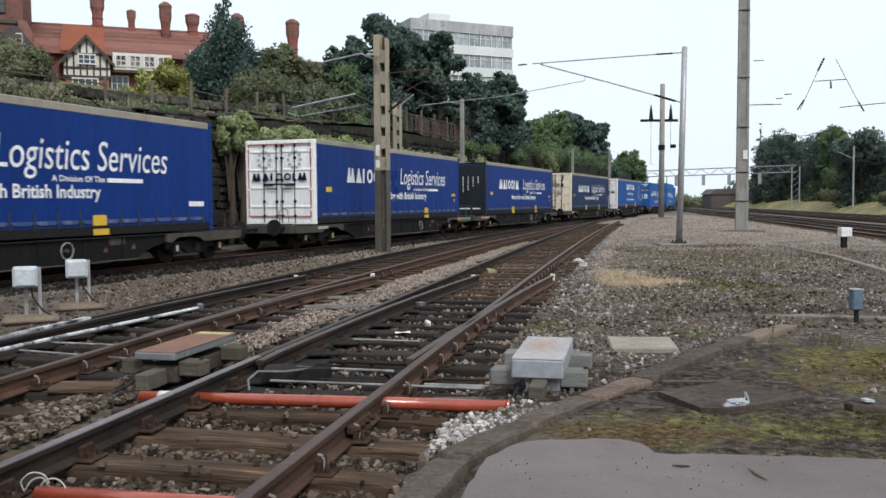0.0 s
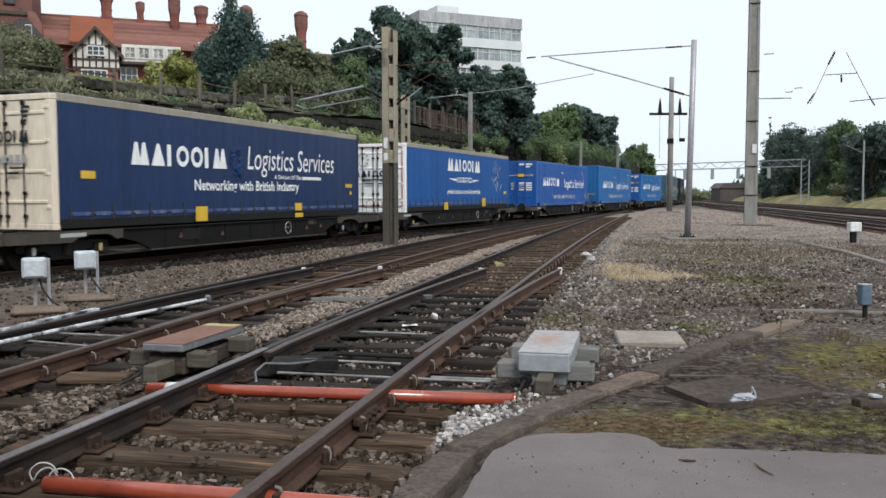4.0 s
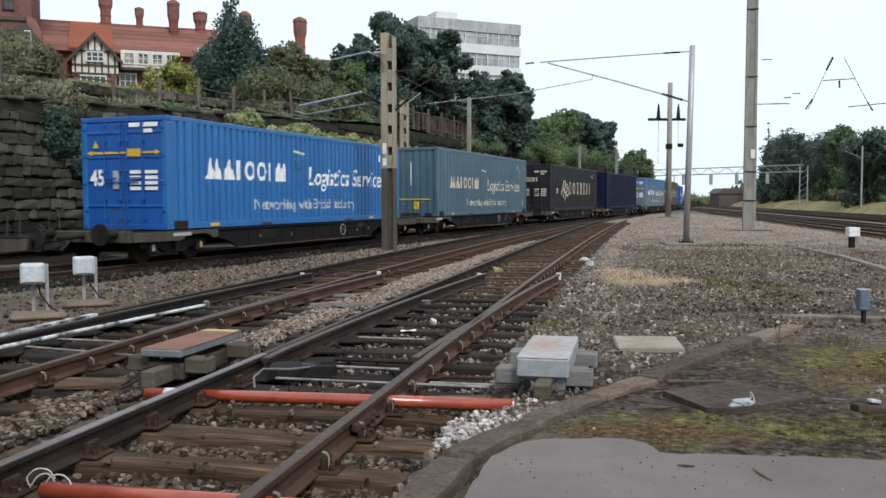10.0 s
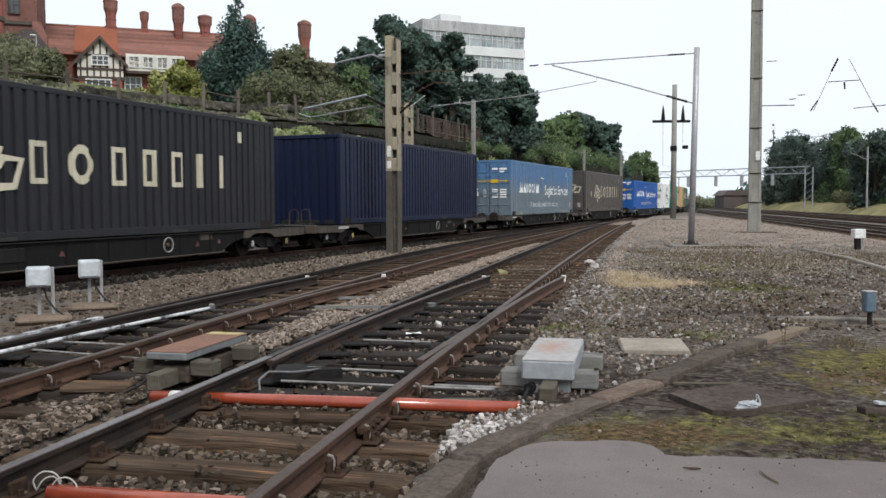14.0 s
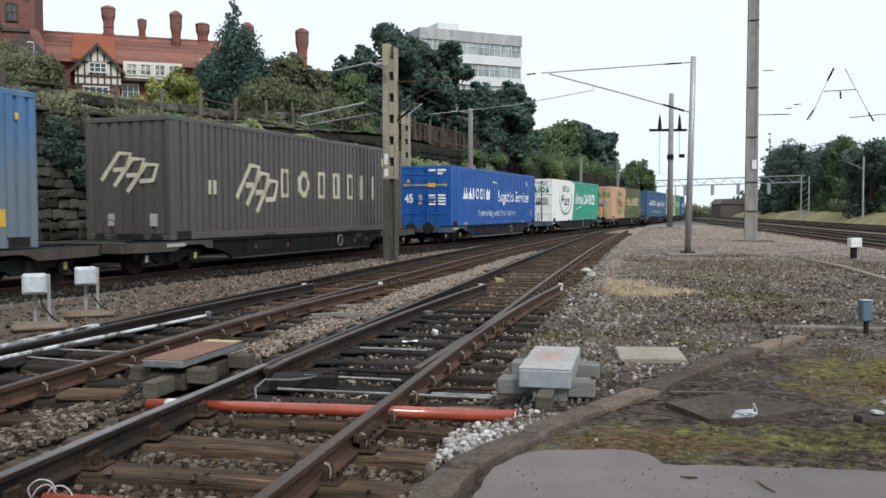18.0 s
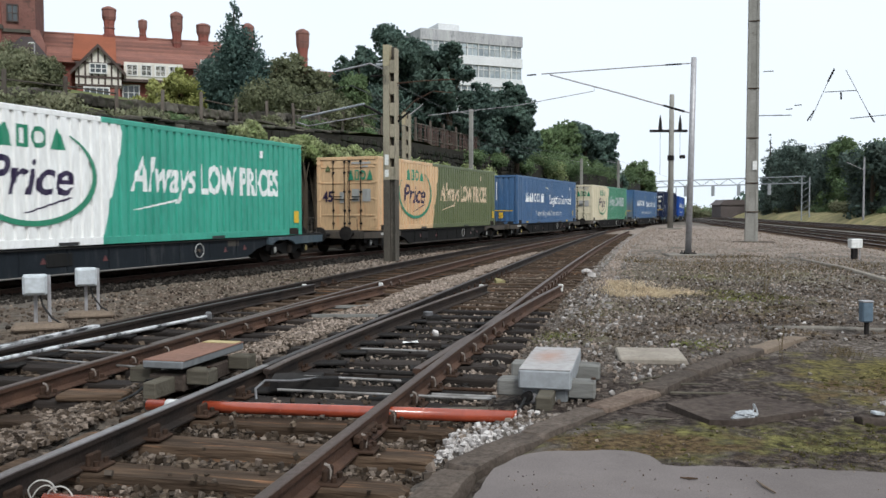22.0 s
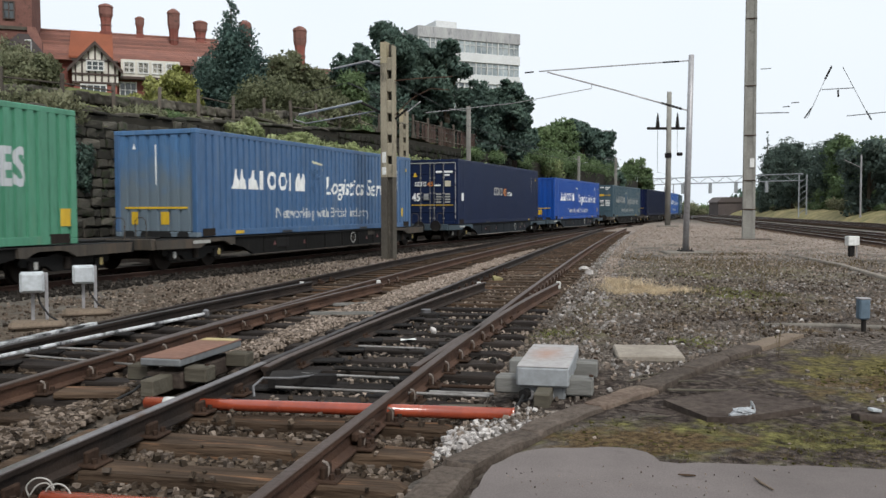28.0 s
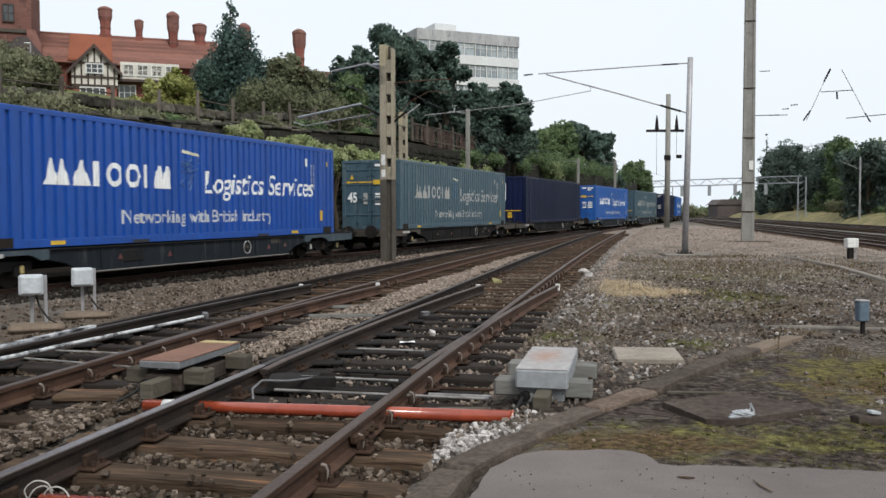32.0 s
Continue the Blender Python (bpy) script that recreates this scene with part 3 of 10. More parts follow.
# ---- loose stones ----
def stones(name, spots, material_, label, size=(0.018, 0.042), seed=1, sink=0.25, parent=None):
    """Many small angular stones in one mesh; spots: rows of x, y, z."""
    rs = np.random.RandomState(seed)
    p = np.asarray(spots, float)
    k = len(p)
    base = np.array([(a, b, c) for a in (-1, 1) for b in (-1, 1) for c in (-1, 1)], float)
    v = base[None] * rs.uniform(0.55, 1.0, (k, 8, 3))
    v *= rs.uniform(size[0], size[1], (k, 1, 1)) * rs.uniform(0.6, 1.15, (k, 1, 3))
    a = rs.uniform(0, 6.28, k)
    t = rs.uniform(-0.7, 0.7, k)
    c, s = np.cos(a)[:, None], np.sin(a)[:, None]
    ct, st = np.cos(t)[:, None], np.sin(t)[:, None]
    y, z = v[:, :, 1] * ct - v[:, :, 2] * st, v[:, :, 1] * st + v[:, :, 2] * ct
    x = v[:, :, 0]
    v = np.stack([x * c - y * s, x * s + y * c, z], -1)
    lift = -v[:, :, 2].min(1) * (1 - 2 * sink)
    v += p[:, None] + np.stack([0 * lift, 0 * lift, lift], -1)[:, None]
    quads = np.array([(0, 1, 3, 2), (4, 6, 7, 5), (0, 4, 5, 1), (2, 3, 7, 6), (0, 2, 6, 4), (1, 5, 7, 3)])
    f = (quads[None] + (np.arange(k) * 8)[:, None, None]).reshape(-1, 4)
    me = bpy.data.meshes.new(name)
    me.from_pydata(v.reshape(-1, 3).tolist(), [], f.tolist())
    me.materials.append(material_)
    ob = new(name, me)
    if parent:
        ob.parent = parent
        return tagged(ob, label, kind="stuff")
    return tagged(ob, label, "gravel", kind="stuff")


def scatter(n, y0, y1, left, right, seed, power=1.6):
    """n spots between two lines, denser near y0."""
    rs = np.random.RandomState(seed)
    ys = y0 * (y1 / y0) ** rs.uniform(0, 1, n) if power == 0 else y0 + (y1 - y0) * rs.uniform(0, 1, n) ** power
    out = []
    for y in ys:
        a, b = left(y), right(y)
        x = a + (b - a) * rs.uniform()
        out.append((x, y, ground_height(x, y)))
    return out


def kerb_x(y):
    """x of the kerb line across the yard."""
    return 0.10 + 0.74 * (y - 4.95) if y < 9.8 else 99.0


BROWN, GREY = M["ballast_brown"], M["ballast_grey"]
TAN, PINK = M["ballast_tan"], M["ballast_pink"]
stones("ballast", scatter(21000, 4.5, 16, lambda y: rail_two(y) + 0.1, lambda y: rail_one(y) - 1.6, 4), TAN,
       "brown and grey ballast between the two tracks", size=(0.010, 0.028), seed=4)
stones("ballast", scatter(6000, 4.5, 11, lambda y: rail_two(y) + 0.1, lambda y: rail_one(y) - 1.6, 22), BROWN,
       "dark brown ballast between the two tracks", size=(0.012, 0.032), seed=22)
stones("ballast", scatter(14000, 9, 34, lambda y: rail_two(y) + 0.2, lambda y: rail_one(y) - 1.65, 15, 1.3), PINK,
       "pale chips among the ballast", size=(0.012, 0.030), seed=15)
stones("middle_ballast", scatter(9000, 6, 38, lambda y: rail_two(y) - 1.7, lambda y: rail_two(y) + 0.1, 5), BROWN,
       "dark ballast in the middle track", seed=5)
stones("middle_ballast", scatter(5000, 11, 38, lambda y: rail_two(y) - 1.7, lambda y: rail_two(y) + 0.1, 23), TAN,
       "tan ballast in the middle track", seed=23, size=(0.016, 0.036))
stones("far_ballast", scatter(4600, 8.5, 50, lambda y: main_x(y, -0.95 - 0.4 * max(0.0, min(1.0, (20 - y) / 4))), lambda y: rail_two(y) - 1.7, 6, 1.5), M["ballast_dust"],
       "tan ballast shoulder beside the main line", size=(0.008, 0.032), seed=6)
stones("far_ballast", scatter(6500, 13, 55, lambda y: main_x(y, -1.0), lambda y: rail_two(y) - 1.8, 24, 0.75), PINK,
       "pale pinkish ballast shoulder beside the main line", size=(0.008, 0.022), seed=24)
stones("pale_ridge", scatter(2200, 17, 60, lambda y: rail_one(y) + 0.98, lambda y: rail_one(y) + 1.22 + 0.004 * y, 41, 1.0), M["ballast_pink"],
       "pale ridge of ballast beside the yard track", size=(0.016, 0.04), seed=41)
# these stones carry the shade beneath the wagons in their colour
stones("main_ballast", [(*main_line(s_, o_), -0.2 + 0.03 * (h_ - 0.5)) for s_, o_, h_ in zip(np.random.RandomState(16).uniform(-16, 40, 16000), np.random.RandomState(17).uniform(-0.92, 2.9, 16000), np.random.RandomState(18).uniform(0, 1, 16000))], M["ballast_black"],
       "dark ballast under the main line, shade put into its colour", size=(0.02, 0.05), seed=16)
rs_ = random.Random(70)


def clumped(p):
    """Gravel lies thick in some spots and thin in others."""
    k = 0.9 * soft_noise(p[0], p[1] * 0.6, 0.75) + 0.7 * soft_noise(p[0] + 31, p[1], 2.3) + 0.12
    if ((p[0] - 1.65) / 1.3) ** 2 + ((p[1] - 6.9) / 1.0) ** 2 < 1 and rs_.random() < 0.9:
        return False
    return rs_.random() < 0.12 + 0.8 * max(0.0, min(1.0, 0.5 + 1.3 * k))


stones("yard_gravel", [p for p in scatter(34000, 6.0, 24, lambda y: rail_one(y) + 0.6, lambda y: rail_one(y) + 3 + 0.42 * y, 7, 1.5) if clumped(p) and (p[0] < kerb_x(p[1]) - 0.1 or rs_.random() < 0.04)], GREY,
       "loose grey gravel on the yard", size=(0.005, 0.020), seed=7)
stones("dark_gravel", [p for p in scatter(16000, 6.0, 22, lambda y: rail_one(y) + 0.5, lambda y: rail_one(y) + 3 + 0.42 * y, 17, 1.5) if clumped(p) and (p[0] < kerb_x(p[1]) - 0.1 or rs_.random() < 0.05)], TAN,
       "loose brown gravel on the yard", size=(0.006, 0.022), seed=17)
stones("bright_gravel", [p for p in scatter(4200, 6.5, 30, lambda y: rail_one(y) + 0.8, lambda y: rail_one(y) + 3 + 0.42 * y, 8, 1.4) if clumped(p) and (p[0] < kerb_x(p[1]) - 0.1 or rs_.random() < 0.04)], M["ballast_white"],
       "scattered pale stones on the yard", size=(0.007, 0.028), seed=8)
stones("far_gravel", scatter(9000, 20, 75, lambda y: rail_one(y) + 0.9, lambda y: right_line(y) - 1.2, 18, 1.3), PINK,
       "pinkish gravel on the far yard", size=(0.012, 0.030), seed=18)
stones("large_stones", [p for p in scatter(420, 7.5, 24, lambda y: rail_one(y) + 0.7, lambda y: rail_one(y) + 3 + 0.42 * y, 25, 1.2) if p[0] < kerb_x(p[1]) - 0.15 or rs_.random() < 0.04], GREY,
       "larger loose stones on the yard", size=(0.014, 0.034), seed=25)
stones("stone_edge", scatter(900, 12, 60, lambda y: rail_one(y) + 0.55, lambda y: rail_one(y) + 1.45, 9, 1.1), M["ballast_white"],
       "pale stone edging along the yard track", size=(0.012, 0.036), seed=9)
stones("spilled_ballast", [(p[0], p[1], -0.158) for p in scatter(420, 3.4, 7.2, lambda y: rail_one(y) - 1.9, lambda y: rail_one(y) + 0.42, 20, 1.2) if abs(p[0] - rail_one(p[1])) > 0.12 and abs(p[0] - rail_one(p[1]) + GAUGE) > 0.12 and soft_noise(p[0] * 1.3, p[1], 2.6) > 0.12], BROWN,
       "stray stones lying on the sleepers", size=(0.010, 0.026), seed=20, sink=0.1)
chips = np.random.RandomState(10)
stones("white_chippings", [(x, y, ground_height(x, y) + 0.008 * u) for x, y, u in
                           ((0.10 + 0.20 * a + 0.08 * b, 5.78 + 0.24 * b + 0.08 * a, chips.uniform()) for a, b in chips.normal(0, 1, (380, 2)).clip(-2.4, 2.4))
                           if x > rail_one(y) + 0.2 and x < kerb_x(y) - 0.12], M["chip_white"],
       "loose white stone chippings spilled beside the kerb", size=(0.008, 0.022), seed=10, sink=0.2)


rs_ = np.random.RandomState(40)
for off_, fn_, mat_ in ((0, rail_one, BROWN), (0, rail_two, BROWN), (-1.35, rail_one, TAN)):
    stones("rear_ballast", [(fn_(y) - 2.0 + 2.4 * u + off_ * 1.2, y, ground_height(fn_(y) - 2.0 + 2.4 * u + off_ * 1.2, y)) for y, u in zip(rs_.uniform(-11, 3.6, 3500), rs_.uniform(0, 1, 3500))], mat_,
           "brown ballast of the tracks where they run past the paving", size=(0.016, 0.040), seed=41)


# ---- the tracks ----
def worn_block(size, seed, wear=0.018):
    """A stone block with worn edges and an uneven face."""
    bm = bmesh.new()
    bmesh.ops.create_cube(bm, size=1)
    bmesh.ops.subdivide_edges(bm, edges=bm.edges[:], cuts=5, use_grid_fill=True)
    for v in bm.verts:
        e = sum(abs(c) > 0.49 for c in v.co)
        p = Vector((v.co.x * size[0], v.co.y * size[1], v.co.z * size[2]))
        q = p + Vector((seed * 3.1, seed * 1.7, 0))
        v.co = p * (1 - 0.04 * (e > 1) - 0.05 * (e > 2)) + Vector((noise.noise(q * 5), noise.noise(q * 5 + Vector((9, 0, 0))), 0.7 * noise.noise(q * 7))) * wear
    me_ = bpy.data.meshes.new("kerb_stone")
    bm.to_mesh(me_)
    bm.free()
    return me_


RAIL = [(-0.068, -0.160), (0.068, -0.160), (0.068, -0.148), (0.012, -0.128), (0.010, -0.050), (0.034, -0.040), (0.036, -0.012),
        (-0.036, -0.012), (-0.034, -0.040), (-0.010, -0.050), (-0.012, -0.128), (-0.068, -0.148)]
HEAD = [(-0.036, -0.012), (0.036, -0.012), (0.036, -0.005), (0.026, 0.0), (-0.026, 0.0), (-0.036, -0.005)]


def rail(parent, path, label="", body="rail", top="rail_head"):
    ob = part("rail", Shape().sweep(RAIL, path), M[body], parent, label)
    part("rail_head", Shape().sweep(HEAD, path), M[top], ob, "worn running surface")
    return ob


def worn_sleeper(seed, mat):
    """A timber with split ends, worn arrises and a hollowed face."""
    me_ = worn_block((2.6, 0.25, 0.13), seed, 0.022)
    me_.name = "sleeper"
    for v in me_.vertices:
        v.co.z -= 0.225
        if abs(v.co.x) > 1.2:
            v.co.x += 0.05 * noise.noise(Vector((v.co.y * 9, v.co.z * 9, seed)))
    me_.materials.append(mat)
    return me_


BLACK_SLEEPERS = [worn_sleeper(k + 20.3, M["sleeper_black"]) for k in range(4)]
SLEEPERS = [worn_sleeper(k + 1.7, M["sleeper"]) for k in range(6)]
chair = Shape().box((0, 0, -0.148), (0.34, 0.19, 0.024), 0.008)
for sx in (-1, 1):
    chair.box((sx * 0.075, 0, -0.105), (0.03, 0.13, 0.075), 0.008)
    chair.tube([(sx * 0.13, 0.05, -0.15), (sx * 0.13, 0.05, -0.105)], 0.018, 6)
    chair.tube([(sx * 0.13, -0.05, -0.15), (sx * 0.13, -0.05, -0.105)], 0.018, 6)
CHAIR = chair.mesh("rail_chair", M["iron"])
KEY = Shape().tube([(0.085, 0.0, -0.145), (0.090, 0.004, -0.09), (0.080, 0.0, -0.058), (0.055, -0.004, -0.050)], 0.010, 6).mesh("spring_key", M["key"])


TIMBERS = []


def cribs(spots, fill):
    """Keep the stones that lie between the sleepers, heaped up to the level fill."""
    out = []
    rc = random.Random(len(spots))
    for x, y, z in spots:
        on = min((abs((y - cy) * c + (x - cx) * s) for cx, cy, s, c in TIMBERS if abs(cy - y) < 0.9), default=1.0)
        if on > 0.135 or rc.random() < 0.02:
            out.append((x, y, max(z, fill + 0.03 * soft_noise(x, y, 2.4)) if on > 0.135 else -0.16))
    return out


def lay(track, fn, y0, y1, step=0.68, keys_to=22, turn_jitter=0.6, single=True):
    """Sleepers with rail chairs and spring keys along a rail line."""
    rs = random.Random(int(y0 * 100) + len(track.name))
    y, far = y0, Shape()
    while y < y1:
        k = slope_of(fn, y)
        n = math.hypot(1, k)
        a = math.degrees(math.atan(k))
        cx, cy = fn(y) - GAUGE / 2 / n, y + GAUGE / 2 * k / n
        m = pose(cx + rs.uniform(-0.05, 0.05), cy, rs.uniform(-0.012, 0.004), rs.uniform(-0.8, 0.8), rs.uniform(-0.3, 0.3), -a + rs.uniform(-turn_jitter, turn_jitter))
        TIMBERS.append((cx, cy, math.sin(math.radians(a)), math.cos(math.radians(a))))
        if y < keys_to:
            part("sleeper", rs.choice(BLACK_SLEEPERS if 6.9 < y < 13.5 else SLEEPERS), None, track, m=m)
            for sx in (-1, 1):
                mm = pose(cx, cy, 0, 0, 0, -a) @ pose(sx * GAUGE / 2, 0, 0)
                c = part("rail_chair", CHAIR, None, track, m=mm)
                if sx > 0:
                    part("spring_key", KEY, None, c)
        else:
            far.box((0, 0, -0.225), (2.6, 0.25, 0.13), 0, m)
        y += step * (1 + rs.uniform(-0.05, 0.05)) / n
    if far.v:
        tagged(part("sleeper_run", far, M["sleeper"], track), kind="stuff")


track_one = thing("yard_track", "rusty yard track on weathered timber sleepers with trap points", "railway track")
lay(track_one, rail_one, 2.9, 60)
# ballast in the cribs of the yard track
stones("track_ballast", cribs(scatter(15000, 3.4, 20, lambda y: rail_one(y) - 1.75, lambda y: rail_one(y) + 0.55, 3, 1.4), -0.252), BROWN,
       "brown angular ballast between the sleepers", size=(0.012, 0.032), seed=3)
stones("track_ballast", cribs(scatter(9000, 4.0, 44, lambda y: rail_one(y) - 1.75, lambda y: rail_one(y) + 0.7, 14, 1.7), -0.240), TAN,
       "tan ballast packed round the sleepers", seed=14, size=(0.012, 0.028))
stones("track_ballast", cribs(scatter(3600, 6.8, 18, lambda y: rail_one(y) - 1.35, lambda y: rail_one(y) + 0.5, 21, 1.1), -0.222), PINK,
       "pale chips among the oily ballast", seed=21, size=(0.010, 0.026))
stones("oily_ballast", cribs(scatter(3500, 6.9, 12.5, lambda y: rail_one(y) - 1.5, lambda y: rail_one(y) + 0.3, 13, 1.0), -0.23), M["ballast_black"],
       "oil-blackened ballast round the points", seed=13, size=(0.018, 0.036))
lay(track_one, rail_one, -12, 2.6, keys_to=-20)


def diverge(fn, base, y0, y1, amount, z=0.0, step=0.5):
    """A rail that leaves a line to its right, by amount metres at y1."""
    out = []
    y = y0
    while y <= y1 + 1e-6:
        u = (y - y0) / (y1 - y0)
        x, yy, _ = offset_line(fn, base, y, y)[0]
        out.append((x + amount * u * u, yy, z))
        y += step
    return out


rail(track_one, offset_line(rail_one, 0, -12.4, 7.4) + diverge(rail_one, 0, 7.9, 16.5, 0.40), "rusty brown stock rail with a free white-tipped end", "rail", "rail_brown_head")
rail(track_one, offset_line(rail_one, GAUGE, -12.4, 7.6), "black-sided stock rail with a shiny head", "rail_dark")
# from here on the rail head is darker and duller
rail(track_one, offset_line(rail_one, GAUGE, 7.6, 64), "stock rail with a black body and dull head through the points", "rail_dark", "rail_dull_head")
rail(track_one, [(x - 0.06 * max(0, 1 - (y - 7.7) / 1.8), y, z) for x, y, z in offset_line(rail_one, 0.045, 7.7, 9.5, 0.6)] + offset_line(rail_one, 0, 10.1, 64), "closed switch blade running on as the rail", "rail", "rail_brown_head")
rail(track_one, [(x + 0.045 + 0.03 * max(0.0, 1 - abs(y - 7.6) / 0.6), y, z - 0.004) for x, y, z in diverge(rail_one, GAUGE - 0.03, 7.4, 16.4, 0.415)], "open switch blade with a free white-tipped end", "rail_dark", "rail_brown_head")
for x, y in ((2.17, 16.55), (0.66, 16.5)):
    part("painted_tip", Shape().box((0, 0, -0.06), (0.085, 0.03, 0.14), 0.008), M["white"], track_one, "white-painted rail end", m=pose(x, y, 0.004, 0, 0, -15))

track_two = thing("middle_track", "rusty middle track with a second set of trap points", "railway track")
lay(track_two, rail_two, 4.0, 60, keys_to=19)
lay(track_two, rail_two, -12, 3.7, keys_to=-20)
rail(track_two, offset_line(rail_two, 0, -12.2, 9.0) + diverge(rail_two, 0, 9.5, 16.9, 0.36), "right stock rail with a free white-tipped end", "rail", "rail_brown_head")
rail(track_two, offset_line(rail_two, GAUGE, -12.2, 80), "stock rail greased black", "rail_dark", "rail_dark")
rail(track_two, offset_line(rail_two, 0.05, 9.2, 80), "switch blade running on as the rail", "rail", "rail_brown_head")
rail(track_two, [(x + 0.1, y, z) for x, y, z in diverge(rail_two, GAUGE - 0.04, 8.0, 16.6, 0.3)], "open switch blade with a free white-tipped end", "rail_dark", "rail_dull_head")
for x, y in ((-1.28, 16.95), (-2.72, 16.65)):
    part("painted_tip", Shape().box((0, 0, -0.06), (0.085, 0.03, 0.14), 0.008), M["white"], track_two, "white-painted rail end", m=pose(x, y, 0.004, 0, 0, -15))

track_main = thing("main_line_track", "main line track on a raised ballast bed beneath the train", "railway track")
for off in (1.25 - GAUGE / 2, 1.25 + GAUGE / 2):
    rail(track_main, [(*main_line(s, off), -0.05) for s in np.arange(-40, 260, 2.5)], "", "rail_main", "rail_brown_head")
# dark sheet out to the wall: shade below the train is painted in
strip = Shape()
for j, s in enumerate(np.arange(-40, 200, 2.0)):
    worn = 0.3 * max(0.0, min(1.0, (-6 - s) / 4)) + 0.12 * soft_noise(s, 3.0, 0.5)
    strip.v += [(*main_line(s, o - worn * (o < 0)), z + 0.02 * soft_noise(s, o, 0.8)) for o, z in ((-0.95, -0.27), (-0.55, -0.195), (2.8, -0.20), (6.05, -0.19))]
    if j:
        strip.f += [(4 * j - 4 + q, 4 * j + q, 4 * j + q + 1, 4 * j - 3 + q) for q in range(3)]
part("ballast_bed", strip, M["train_shade"], track_main, "dark ballast bed with the train's shade in its colour", smooth=True)
main_sleepers = Shape()
for s in np.arange(-38, 180, 0.7):
    x, y = main_line(s, 1.25)
    main_sleepers.box((0, 0, -0.275), (2.6, 0.25, 0.13), 0, pose(x, y, 0, 0, 0, -math.degrees(heading(s))))
tagged(part("sleeper_run", main_sleepers, M["sleeper"], track_main), kind="stuff")

# the running lines on the right, beyond the yard
for label, off, z in (("nearer running line curving into the distance", 0.6, -0.28), ("second running line", 4.2, -0.28),
                      ("third running line", 11.0, -0.25), ("fourth running line below the grassy bank", 14.6, -0.25)):
    tr = thing("running_line", "rusty " + label, "railway track", group="running lines on the right")
    part("track_bed", Shape().prism([(right_line(8, off - 0.45), 8), (right_line(330, off - 0.45), 330), (right_line(330, off + 1.95), 330), (right_line(8, off + 1.95), 8)][::-1], z - 0.4, z - 0.17), M["bed"], tr, "dark oil-stained ballast bed")
    bed = Shape()
    for g in (0, GAUGE):
        bed_path = [(right_line(y, off + g), y, z) for y in np.arange(8, 330, 6.0)]
        rail(tr, bed_path)
    for y in np.arange(20, 160, 0.7):
        bed.box((0, 0, -0.2), (2.6, 0.25, 0.1), 0, pose(right_line(y, off + GAUGE / 2), y, z, 0, 0, -11.2))
    tagged(part("sleeper_run", bed, M["sleeper"], tr), kind="stuff")

